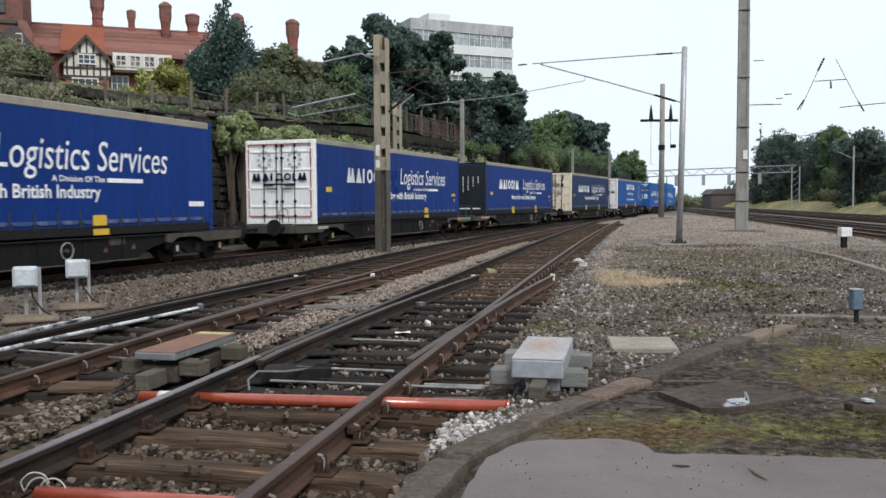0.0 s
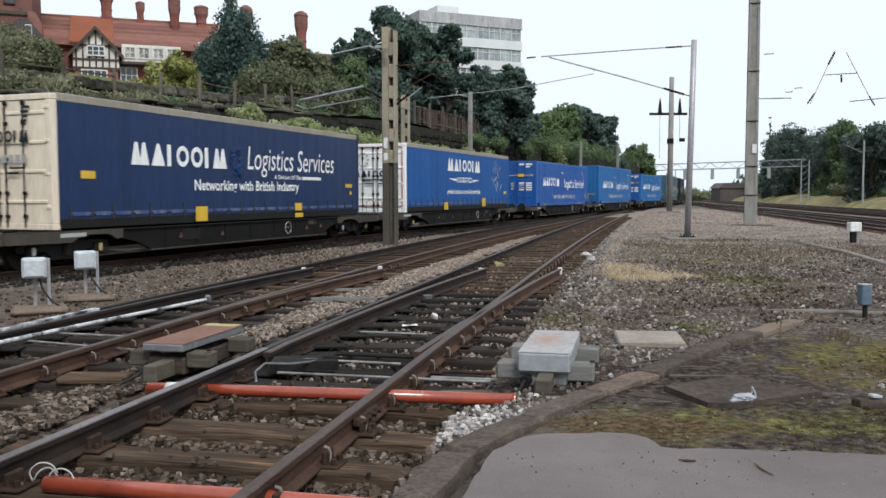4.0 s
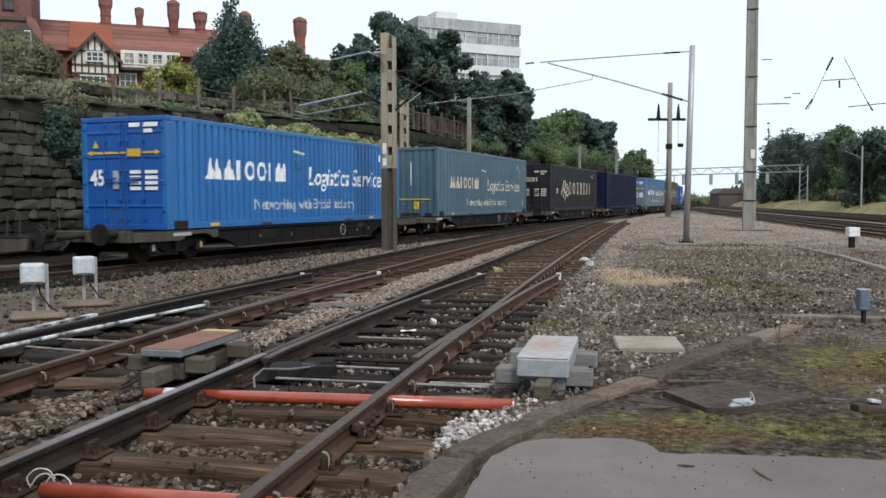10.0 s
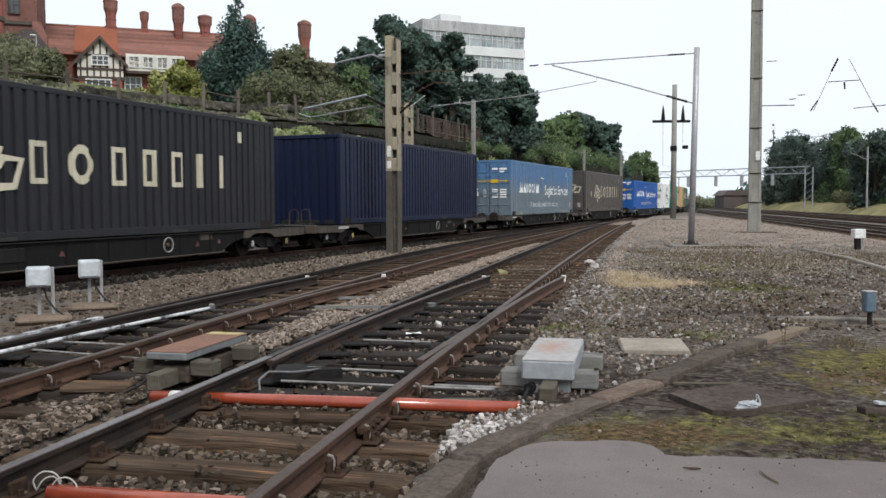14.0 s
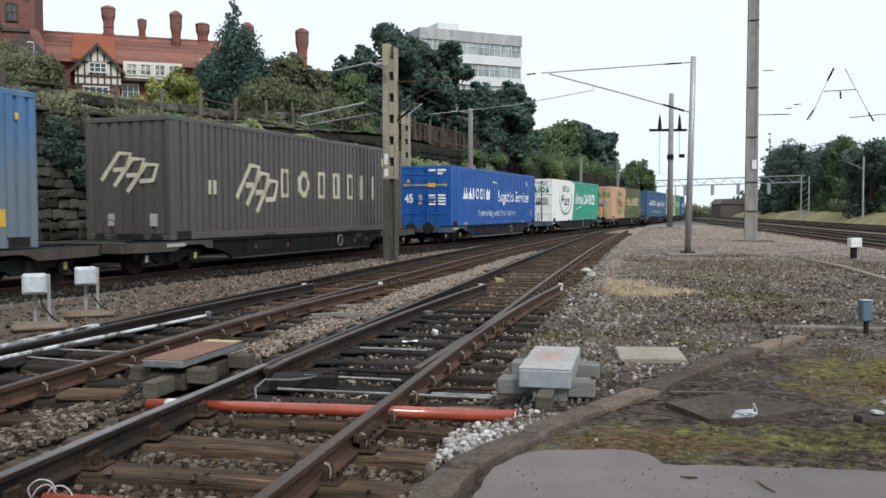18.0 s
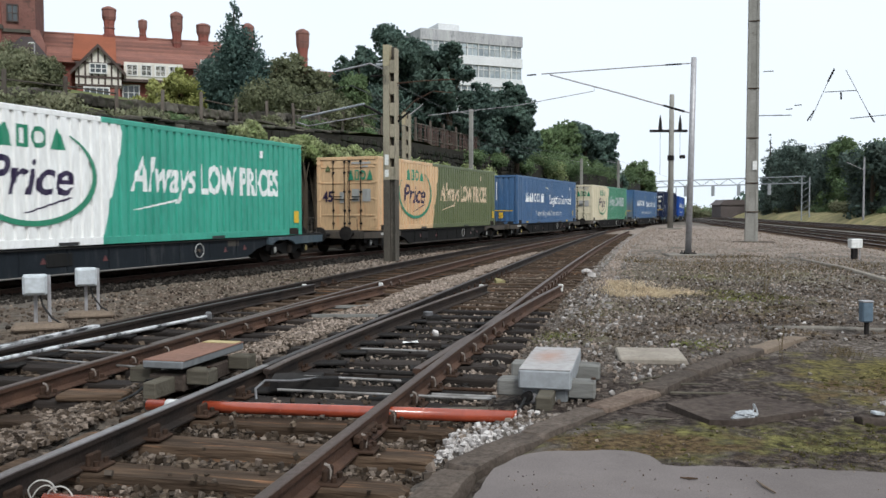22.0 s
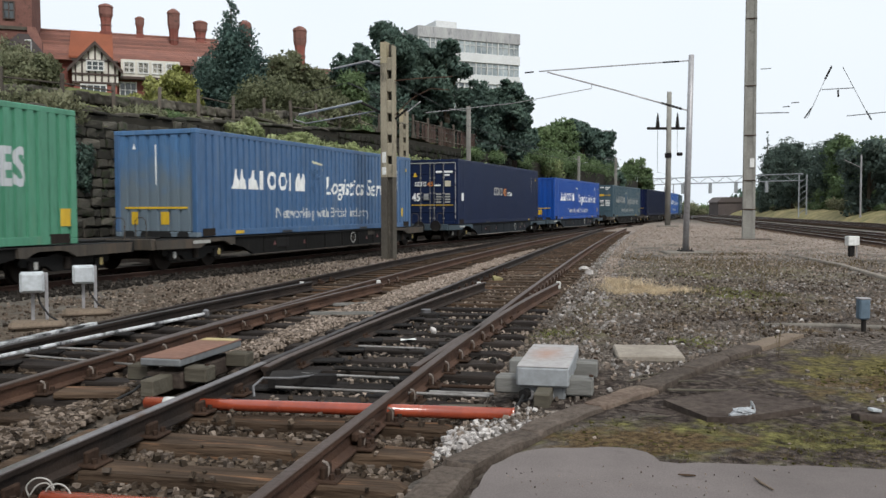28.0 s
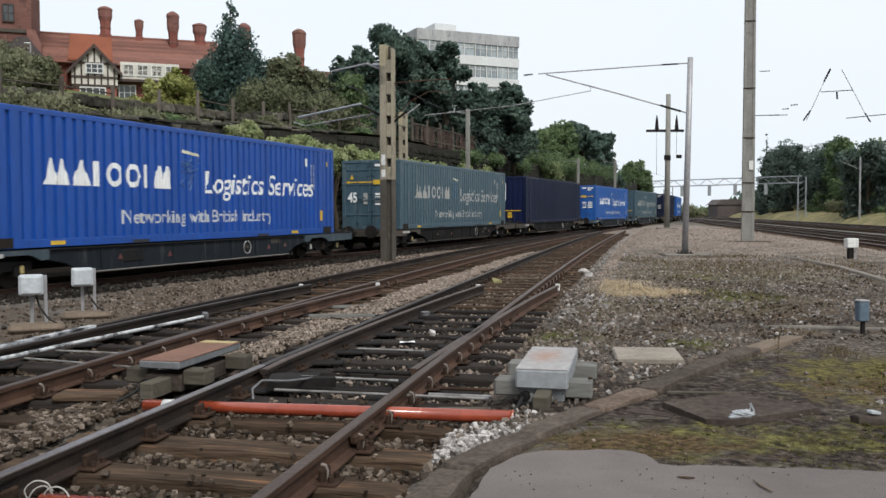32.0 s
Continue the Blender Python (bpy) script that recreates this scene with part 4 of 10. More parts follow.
# ---- the hillside behind the main line ----
B = {
    "stone": material("sooty_wall_stone", (0.040, 0.039, 0.034), (0.098, 0.090, 0.074), 0.95, grain=16, patch=0.9, bump=0.7, vary=0.5, stain=(0.034, 0.048, 0.022), stain_at=0.54),
    # paler copy of the wall stone, haze put into its colour
    "upper_stone": material("weathered_upper_stone", (0.066, 0.061, 0.052), (0.135, 0.122, 0.100), 0.95, grain=16, patch=0.9, bump=0.7, vary=0.5, stain=(0.050, 0.062, 0.030), stain_at=0.54),
    "mortar": material("dark_wall_core", (0.04, 0.037, 0.03), None, 0.95, grain=20, patch=2, bump=0.5, stain=(0.03, 0.042, 0.02)),
    "coping": material("weathered_coping_stone", (0.115, 0.105, 0.088), (0.07, 0.065, 0.052), 0.95, grain=20, patch=1.2, bump=0.5, vary=0.25),
    "bank": material("overgrown_bank_soil", (0.086, 0.100, 0.042), (0.144, 0.154, 0.058), 0.95, grain=14, patch=0.6, bump=0.8, stain=(0.09, 0.075, 0.045)),
    "brick": material("red_house_brick", (0.215, 0.080, 0.066), (0.270, 0.108, 0.086), 0.9, grain=18, patch=0.8, bump=0.3, vary=0.2, stain=(0.11, 0.055, 0.042), stain_at=0.56),
    "tile": material("red_clay_roof_tile", (0.235, 0.112, 0.086), (0.165, 0.088, 0.074), 0.88, grain=14, patch=0.7, bump=0.3, vary=0.22, stain=(0.09, 0.06, 0.04), stain_at=0.62),
    "tile_bright": material("orange_clay_roof_tile", (0.270, 0.095, 0.055), (0.220, 0.082, 0.050), 0.88, grain=14, patch=0.7, bump=0.3, vary=0.2),
    "render": material("white_house_render", (0.68, 0.65, 0.58), (0.55, 0.52, 0.46), 0.85, grain=12, patch=0.8, bump=0.1, vary=0.08),
    "timber": material("dark_house_timber", (0.085, 0.062, 0.054), None, 0.8, grain=14, patch=1, bump=0.3),
    "frame": material("white_window_frame", (0.74, 0.74, 0.72), None, 0.5, grain=12, patch=1, bump=0.05),
    "panel": material("pale_concrete_panel", (0.68, 0.69, 0.69), (0.58, 0.59, 0.59), 0.85, grain=10, patch=0.25, bump=0.15, stain=(0.36, 0.35, 0.34), stain_at=0.64, vary=0.06),
    "parapet": material("stained_concrete_parapet", (0.47, 0.47, 0.47), (0.34, 0.34, 0.35), 0.9, grain=6, patch=0.5, bump=0.15, stain=(0.20, 0.20, 0.21), stain_at=0.55, stretch=(2, 2, 0.4)),
    "leaf": material("mid_green_leaves", (0.128, 0.192, 0.088), (0.182, 0.248, 0.114), 0.7, grain=4, patch=0.5, bump=0, vary=0.3, island=True),
    "leaf_dark": material("dark_green_leaves", (0.094, 0.146, 0.122), (0.132, 0.196, 0.150), 0.7, grain=4, patch=0.5, bump=0, vary=0.3, island=True),
    "leaf_blue": material("blue_green_needles", (0.07, 0.12, 0.106), (0.1, 0.158, 0.128), 0.7, grain=4, patch=0.5, bump=0, vary=0.3, island=True),
    "leaf_olive": material("olive_brown_leaves", (0.205, 0.222, 0.128), (0.265, 0.262, 0.160), 0.7, grain=4, patch=0.5, bump=0, vary=0.3, island=True),
    "leaf_dusk": material("dull_brown_green_leaves", (0.150, 0.168, 0.092), (0.196, 0.205, 0.118), 0.7, grain=4, patch=0.5, bump=0, vary=0.3, island=True),
    "leaf_lime": material("yellow_green_leaves", (0.32, 0.34, 0.1), (0.42, 0.43, 0.16), 0.7, grain=4, patch=0.5, bump=0, vary=0.3, island=True),
    "leaf_bright": material("bright_green_leaves", (0.25, 0.32, 0.12), (0.46, 0.49, 0.27), 0.7, grain=4, patch=0.5, bump=0, vary=0.4, island=True),
    # distance haze is mixed into this leaf colour for the far woods
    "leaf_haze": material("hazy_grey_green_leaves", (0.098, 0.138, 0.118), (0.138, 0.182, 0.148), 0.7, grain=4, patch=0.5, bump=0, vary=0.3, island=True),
    "old_brick": material("purple_brown_old_brick", (0.185, 0.092, 0.078), (0.240, 0.125, 0.104), 0.9, grain=18, patch=0.8, bump=0.3, vary=0.2, stain=(0.09, 0.055, 0.048), stain_at=0.55),
    "bark": material("grey_brown_bark", (0.085, 0.068, 0.05), None, 0.95, grain=14, patch=2, bump=0.7, stretch=(3, 3, 0.5)),
    "straw": material("dry_straw_grass", (0.70, 0.58, 0.41), (0.50, 0.38, 0.24), 0.9, grain=10, patch=1.5, bump=0, vary=0.4, island=True),
    "straw_bank": material("dry_grass_bank", (0.34, 0.28, 0.15), (0.15, 0.15, 0.07), 0.95, grain=6, patch=0.5, bump=0.5),
    "moss_blade": material("yellow_green_moss_blades", (0.074, 0.070, 0.022), (0.128, 0.114, 0.046), 0.85, grain=10, patch=3, bump=0, vary=0.55, island=True),
    "dead_blade": material("brown_dead_blades", (0.10, 0.072, 0.035), (0.17, 0.13, 0.07), 0.9, grain=10, patch=3, bump=0, vary=0.5, island=True),
    "blade": material("green_grass_blades", (0.13, 0.15, 0.03), (0.19, 0.19, 0.05), 0.8, grain=10, patch=1.5, bump=0, vary=0.45, island=True),
    "fence": material("weathered_fence_wood", (0.125, 0.108, 0.092), (0.080, 0.066, 0.056), 0.9, grain=14, patch=1.5, bump=0.4, vary=0.25),
    "slate": material("dark_roof_slate", (0.070, 0.058, 0.056), (0.046, 0.040, 0.040), 0.85, grain=14, patch=0.8, bump=0.3),
    "pale": material("reddish_brown_fence_pale", (0.105, 0.068, 0.058), (0.066, 0.048, 0.042), 0.9, grain=14, patch=1.5, bump=0.3, vary=0.35),
    "shed": material("dull_dark_cladding", (0.11, 0.09, 0.085), None, 0.8, grain=5, patch=0.2, bump=0.1),
}
for key in [k for k in B if k.startswith("leaf") or k in ("blade", "moss_blade", "dead_blade", "straw")]:
    # light also passes through thin leaves
    nt = B[key].node_tree
    bsdf, out = nt.nodes["Principled BSDF"], nt.nodes["Material Output"]
    tr_, add = nt.nodes.new("ShaderNodeBsdfTranslucent"), nt.nodes.new("ShaderNodeMixShader")
    add.inputs[0].default_value = 0.45
    nt.links.new(bsdf.inputs["Base Color"].links[0].from_socket, tr_.inputs[0])
    nt.links.new(bsdf.outputs[0], add.inputs[1])
    nt.links.new(tr_.outputs[0], add.inputs[2])
    nt.links.new(add.outputs[0], out.inputs["Surface"])
glass = bpy.data.materials.new("dark_window_glass")
glass.use_nodes = True
gb = glass.node_tree.nodes["Principled BSDF"]
gb.inputs["Base Color"].default_value, gb.inputs["Roughness"].default_value = (0.05, 0.06, 0.065, 1), 0.08
gb.inputs["Specular IOR Level"].default_value = 0.7
B["glass"] = glass
# office panes: pale blinds plus a sky reflection painted into the colour
B["blind"] = material("pale_window_blinds", (0.42, 0.46, 0.47), (0.16, 0.2, 0.22), 0.25, grain=3, patch=0.5, bump=0, vary=0.35, spec=0.8)


def wall_top(s):
    return 4.42 + 0.05 * min(s, 20) if s > -30 else 2.9


def bank_height(s, off):
    z = wall_top(s) - 0.05
    if off > 8.8:
        z += 0.35 + 0.17 * min(off - 8.8, 30) + 0.05 * max(0, off - 38.8)
    return z + 0.35 * soft_noise(s, off, 0.25) + 0.12 * soft_noise(s, off, 0.9)


bs = list(np.arange(-45, 60, 1.0)) + list(np.arange(60, 260, 5.0))
bo = [6.3, 7.2, 8.0, 8.8, 9.4, 10.5, 12, 14, 17, 20, 24, 28, 33, 39, 46, 55, 70, 95, 140]
bank = Shape()
bank.v = [(*main_line(s, o), bank_height(s, o)) for s in bs for o in bo]
k = len(bo)
bank.f = [(i * k + j, i * k + j + 1, (i + 1) * k + j + 1, (i + 1) * k + j) for i in range(len(bs) - 1) for j in range(k - 1)]
bank.f = [f[::-1] for f in bank.f]
thing("hillside", "overgrown dark green bank above the stone wall", "hillside", kind="structure", shape=bank, material=B["bank"], smooth=True)

# the lower wall: courses of rough stones before a dark core
wall = thing("retaining_wall", "sooty mossy stone retaining wall behind the main line", "wall", kind="structure")
core = Shape()
ws = np.arange(-45, 110, 2.0)
core.v = [p for s in ws for p in ((*main_line(s, 6.1), -0.6), (*main_line(s, 6.1), wall_top(s) - 0.1), (*main_line(s, 6.7), wall_top(s) - 0.1), (*main_line(s, 6.7), -0.6))]
core.f = [(4 * i + j, 4 * i + (j + 1) % 4, 4 * i + 4 + (j + 1) % 4, 4 * i + 4 + j) for i in range(len(ws) - 1) for j in range(4)]
part("wall_core", core, B["mortar"], wall)
rs = random.Random(21)
STONES = []
for q in range(7):
    w, h = 0.26 + 0.11 * (q % 5), 0.24 + 0.02 * (q % 4)
    sh = Shape().box((0, 0, 0), (w, 0.14, h), 0.035)
    sh.v = [(a + rs.uniform(-0.03, 0.03), b + rs.uniform(-0.045, 0.02), c + rs.uniform(-0.03, 0.03)) for a, b, c in sh.v]
    STONES.append((w, sh.mesh("wall_stone", B["stone"])))
near_count = 0
far_stones = Shape()
for row in reversed(range(18)):
    z = 0.1 + row * 0.30
    s = -14 + rs.uniform(0, 0.4)
    while s < 46 and near_count < 900:
        w, me = STONES[rs.randrange(7)]
        if z < wall_top(s) - 0.25:
            x, y = main_line(s + w / 2, 6.06 + rs.uniform(-0.03, 0.03))
            m = pose(x, y, z + rs.uniform(-0.03, 0.03), rs.uniform(-6, 6), rs.uniform(-5, 5), 90 - math.degrees(heading(s)) + rs.uniform(-5, 5))
            if -9 < s < 4 and near_count < 300:
                part("wall_stone", me, None, wall, m=m)
                near_count += 1
            else:
                far_stones.add([v.co[:] for v in me.vertices], [tuple(p.vertices) for p in me.polygons], m)
        s += w + 0.025
tagged(part("wall_stones", far_stones, B["stone"], wall), kind="stuff")
for s in np.arange(-20, 16, 0.8):
    x, y = main_line(s, 6.3 + rs.uniform(-0.08, 0.1))
    part("coping_stone", Shape().box((0, 0, 0), (rs.uniform(0.5, 0.85), 0.55, rs.uniform(0.08, 0.16)), 0.04), B["stone"] if rs.random() < 0.75 else B["coping"], wall,
         m=pose(x, y, wall_top(s) + rs.uniform(-0.09, 0.03), rs.uniform(-5, 5), rs.uniform(-4, 4), 90 - math.degrees(heading(s)) + rs.uniform(-6, 6)))
# thin pale ledges where old copings still show on the bank
for s, off, dz, w in ((4.0, 7.3, 0.15, 1.6), (9.2, 7.6, 0.25, 1.2), (11.0, 7.8, 0.45, 1.9), (13.4, 7.6, 0.2, 1.1), (16.5, 7.9, 0.45, 2.2), (19.0, 7.7, 0.25, 1.4)):
    x, y = main_line(s, off)
    ledge = worn_block((w, 0.35, 0.09), s)
    ledge.materials.append(B["coping"])
    part("coping_stone", ledge, None, wall, m=pose(x, y, bank_height(s, off) + dz, rs.uniform(-4, 4), rs.uniform(-2, 2), 90 - math.degrees(heading(s))))

# the upper wall and its railing
UPPER = []
for q in range(4):
    block = worn_block((0.62 + 0.09 * q, 0.5, 0.36), q + 3.3, 0.07)
    block.materials.append(B["upper_stone"])
    UPPER.append(block)
upper = thing("upper_wall", "low dark rubble wall along the bank above", "wall", kind="structure")
for s in np.arange(-16, 27, 0.9):
    for lay_ in range(2):
        x, y = main_line(s + (0.4 if lay_ else 0), 9.0)
        part("wall_block", UPPER[rs.randrange(4)], None, upper, m=pose(x, y, bank_height(s, 9.0) - 0.02 + 0.42 * lay_ + rs.uniform(-0.03, 0.03), rs.uniform(-2, 2), 0, 90 - math.degrees(heading(s)) + rs.uniform(-3, 3)))
rail_fence = thing("lineside_fence", "old timber post and rail fence on the bank", "fence")
last = None
for s in np.arange(-12, 60, 2.4):
    x, y = main_line(s, 8.3)
    z = bank_height(s, 8.3) - 0.1
    part("post", Shape().box((0, 0, 0.75), (0.13, 0.13, 1.5 if s < 22 else 1.9), 0.015), B["fence"], rail_fence, m=pose(x, y, z, rs.uniform(-3, 3), rs.uniform(-3, 3), 20))
    here = Vector((x, y, z))
    if last is not None:
        for h in ((1.2,) if rs.random() < 0.5 else ()) if s < 22 else (0.4, 0.95, 1.5):
            part("fence_rail", Shape().tube([last + Vector((0, 0, h)), here + Vector((0, 0, h + rs.uniform(-0.05, 0.05)))], 0.028, 6), B["fence"], rail_fence)
    last = here
panel = thing("panel_fence", "weathered brown pale fence with posts above the line", "fence")
last = None
for j, s in enumerate(np.arange(27.0, 50.5, 0.19)):
    x, y = main_line(s, 7.4)
    z = wall_top(s) + 0.1
    if j % 12 == 0:
        part("post", Shape().box((0, 0, 0.75), (0.12, 0.12, 1.75), 0.012), B["fence"], panel, m=pose(x, y, z, rs.uniform(-2, 2), rs.uniform(-2, 2), 70))
        here = Vector((x, y, z))
        if last is not None:
            for h in (0.35, 1.25):
                part("fence_rail", Shape().tube([last + Vector((0, 0, h)), here + Vector((0, 0, h))], 0.04, 5), B["fence"], panel)
        last = here
    elif rs.random() < 0.8:
        part("pale", Shape().box((0, 0, 0.65), (0.10, 0.02, 1.25 + rs.uniform(-0.2, 0.1))), B["pale"], panel, m=pose(x, y, z, 0, rs.uniform(-3, 3), 90 - math.degrees(heading(s))))


# ---- trees ----
def leaves(lobes, n, size, seed, spiky=0.0):
    """Many leaf cards over lobes (centre, radii), denser outside, with gaps."""
    n, size = int(n * 2.1), size * 0.68
    rs = np.random.RandomState(seed)
    vol = np.array([r[0] * r[1] + r[1] * r[2] + r[0] * r[2] for _, r in lobes])
    pick = rs.choice(len(lobes), n, p=vol / vol.sum())
    d = rs.normal(0, 1, (n, 3))
    d /= np.linalg.norm(d, axis=1, keepdims=True)
    c = np.array([l[0] for l in lobes])[pick]
    r = np.array([l[1] for l in lobes])[pick]
    # tufts: pull each card toward one of some random directions on its lobe
    tuft = rs.normal(0, 1, (len(lobes), 42, 3))
    tuft /= np.linalg.norm(tuft, axis=2, keepdims=True)
    td = tuft[pick, rs.randint(0, 42, n)]
    d = 0.72 * td + 0.42 * d
    p = c + d * r * rs.uniform(0.62, 1.12, (n, 1)) ** 0.6
    a = rs.normal(0, 1, (n, 3))
    a /= np.linalg.norm(a, axis=1, keepdims=True)
    b = np.cross(a, rs.normal(0, 1, (n, 3)))
    b /= np.linalg.norm(b, axis=1, keepdims=True)
    s = rs.uniform(size * 0.55, size * 1.25, (n, 1))
    a, b = a * s, b * s * (0.45 if spiky else 0.62)
    # each leaf faces outwards from its clump, with some scatter
    face = d / np.linalg.norm(d, axis=1, keepdims=True) + rs.normal(0, 0.34, (n, 3)) + np.array((0, 0, 0.2))
    face /= np.linalg.norm(face, axis=1, keepdims=True)
    b = np.where((np.cross(a, b) * face).sum(1, keepdims=True) < 0, -b, b)
    v = np.stack([p - a, p - b * 0.9 + a * 0.1, p + a, p + b * 0.9 + a * 0.1], 1).reshape(-1, 3)
    f = np.arange(4 * n).reshape(-1, 4)
    return v.tolist(), f.tolist(), np.repeat(face, 4, 0).tolist()


def crown_part(parent, lobes, n, size, mat, seed, name="crown", label=""):
    v, f, face = leaves(lobes, n, size, seed)
    me = bpy.data.meshes.new(name)
    me.from_pydata(v, [], f)
    me.materials.append(mat)
    me.polygons.foreach_set("use_smooth", [True] * len(f))
    me.normals_split_custom_set_from_vertices(face)
    return part(name, me, None, parent, label)


def tree(x, y, z, height, width, mat, label, seed, n=7000, size=0.26, low=0.25, lobes_n=16, name="tree", bark=True):
    """A broad-leaved tree: trunk, limbs and a lumpy crown."""
    rs = random.Random(seed)
    ob = thing(name, label, "tree", pose(x, y, z))
    lobes = []
    for i in range(lobes_n):
        u = (i + 0.5) / lobes_n
        h = low + (1 - low) * (0.12 + 0.8 * u)
        span = width / 2 * math.sin(math.pi * (0.18 + 0.72 * u)) * rs.uniform(0.35, 0.85)
        a = rs.uniform(0, 6.28)
        r = width * rs.uniform(0.15, 0.25)
        lobes.append(((span * math.cos(a), span * math.sin(a), h * height - 0.3 * r), (r, r, r * rs.uniform(0.75, 1.0))))
    # sprays standing out of each clump
    for c, r in lobes[:] if lobes_n > 13 else ():
        for _ in range(4):
            d = Vector((rs.gauss(0, 1), rs.gauss(0, 1), rs.gauss(0.35, 0.8))).normalized()
            k = rs.uniform(0.30, 0.52)
            lobes.append((tuple(a + b * q * 0.92 for a, b, q in zip(c, d, r)), tuple(k * q * u for q, u in zip(r, (1.1, 1.1, 0.8)))))
    top = max(c[2] + r[2] for c, r in lobes)
    wide = max(math.hypot(c[0], c[1]) + r[0] for c, r in lobes)
    kz, kx = height * 0.97 / top, width * 0.5 / wide
    lobes = [((c[0] * kx, c[1] * kx, c[2] * kz), (r[0] * kx, r[1] * kx, r[2] * min(kz, 1.1 * kx))) for c, r in lobes]
    part("trunk", Shape().tube([(0, 0, -0.5), (0.1, 0.05, height * 0.25), (rs.uniform(-0.3, 0.3), 0.1, height * 0.55), (0, 0, height * 0.8)], [0.03 * height, 0.024 * height, 0.016 * height, 0.005 * height], 8), B["bark"], ob, smooth=True)
    limbs = Shape()
    for c, r in lobes[:lobes_n:2]:
        limbs.tube([(0, 0, c[2] * 0.45), (c[0] * 0.5, c[1] * 0.5, c[2] * 0.8), c], [0.010 * height, 0.007 * height, 0.002 * height], 5)
    part("limb", limbs, B["bark"], ob)
    crown_part(ob, lobes, n, size, mat, seed)
    return ob


def conifer(x, y, z, height, width, mat, label, seed, n=7000, size=0.24, name="conifer"):
    rs = random.Random(seed)
    ob = thing(name, label, "tree", pose(x, y, z))
    lobes = []
    for i in range(26):
        u = i / 25
        ring = width / 2 * min(1.0, 1.15 * (1 - u) ** 0.62)
        for q in range(max(1, round(6 * (1 - u)))):
            a = rs.uniform(0, 6.28)
            k = ring * rs.uniform(0.15, 0.68)
            r = max(0.26, ring * 0.50)
            lobes.append(((k * math.cos(a), k * math.sin(a), height * (0.06 + 0.9 * u)), (r, r, r * 0.9)))
    part("trunk", Shape().tube([(0, 0, -0.5), (0, 0, height * 0.9)], [0.022 * height, 0.004 * height], 8), B["bark"], ob)
    crown_part(ob, lobes, n, size, mat, seed)
    return ob


def place(px, depth):
    """x at a bearing (tangent to the right of straight ahead, in thousandths) and depth."""
    return px / 1000 * depth


# bearing, depth, foot, height, width
tree(place(-180, 52), 52, 6.0, 5.0, 4.7, B["leaf_dusk"], "round olive-brown tree on the bank", 31, 8000, 0.17, 0.02)
tree(place(-148, 53), 53, 6.0, 4.1, 3.8, B["leaf_dusk"], "olive-green tree beside the round tree", 29, 6000, 0.17, 0.02)
tree(place(-112, 54), 54, 5.6, 4.5, 4.4, B["leaf"], "green leaning tree beside the fence", 32, 8000, 0.17, 0.02)
conifer(place(-241, 50), 50, 5.6, 7.9, 5.0, B["leaf_blue"], "tall dark blue-green conifer on the bank", 33, 30000, 0.15)
tree(place(-306, 47), 47, 6.5, 2.7, 3.3, B["leaf_lime"], "low yellow-green tree before the houses", 35, 5000, 0.14, 0.02, name="small_tree")
tree(place(-60, 60), 60, 5.0, 9.6, 6.0, B["leaf_dark"], "big dark green tree above the line", 36, 14000, 0.22, 0.02, 26)
tree(place(-18, 64), 64, 5.0, 8.0, 4.8, B["leaf_dark"], "dark green tree filling the row above the line", 47, 7000, 0.22, 0.02, 18)
tree(place(3, 62), 62, 5.0, 8.7, 4.4, B["leaf_dark"], "tall dark green tree beside the offices", 37, 9000, 0.22, 0.02, 20)
tree(place(80, 66), 66, 4.8, 6.5, 4.0, B["leaf_dark"], "dense dark green tree below the offices", 24, 8000, 0.22, 0.02, 18)
tree(place(36, 65), 65, 5.0, 6.2, 5.0, B["leaf_dark"], "dark green tree before the offices", 26, 8000, 0.22, 0.02, 18)
tree(place(-100, 61), 61, 5.2, 8.1, 4.6, B["leaf_dark"], "dark green tree on the hillside", 38, 8000, 0.22, 0.02, 18)
tree(place(-32, 62), 62, 5.0, 8.6, 4.4, B["leaf_dark"], "dark green tree in the row above the line", 28, 8000, 0.22, 0.02, 18)
tree(place(62, 78), 78, 4.5, 7.9, 5.0, B["leaf_dark"], "dark round-topped tree above the cutting", 39, 9000, 0.26, 0.02, 20)
tree(place(32, 76), 76, 4.5, 6.4, 4.6, B["leaf_dark"], "dark tree on the cutting slope", 40, 7000, 0.26, 0.02, 16)
tree(place(130, 100), 100, 3.5, 8.6, 7.0, B["leaf"], "broad mid-green tree beside the cutting", 41, 8000, 0.3, 0.02, 22)
tree(place(84, 80), 80, 4.2, 6.6, 4.6, B["leaf_dark"], "dark tree leaning over the cutting", 45, 7000, 0.26, 0.02, 18)
tree(place(178, 107), 107, 2.6, 9.0, 5.6, B["leaf_dark"], "dark flat-topped tree beside the cutting", 46, 7000, 0.3, 0.02, 18)
tree(place(158, 104), 104, 3.0, 9.5, 7.6, B["leaf_dark"], "broad dark tree beside the cutting", 42, 8000, 0.3, 0.02, 20)
tree(place(184, 110), 110, 2.0, 8.6, 5.4, B["leaf_dark"], "dark tree at the end of the cutting", 27, 6000, 0.3, 0.02, 16)
tree(place(110, 92), 92, 3.5, 6.8, 5.6, B["leaf"], "mid-green tree beside the cutting", 43, 6000, 0.28, 0.02, 16)
tree(place(218, 150), 150, 1.0, 9.4, 7.5, B["leaf"], "distant tree behind the train", 44, 4000, 0.4, 0.02, 14)
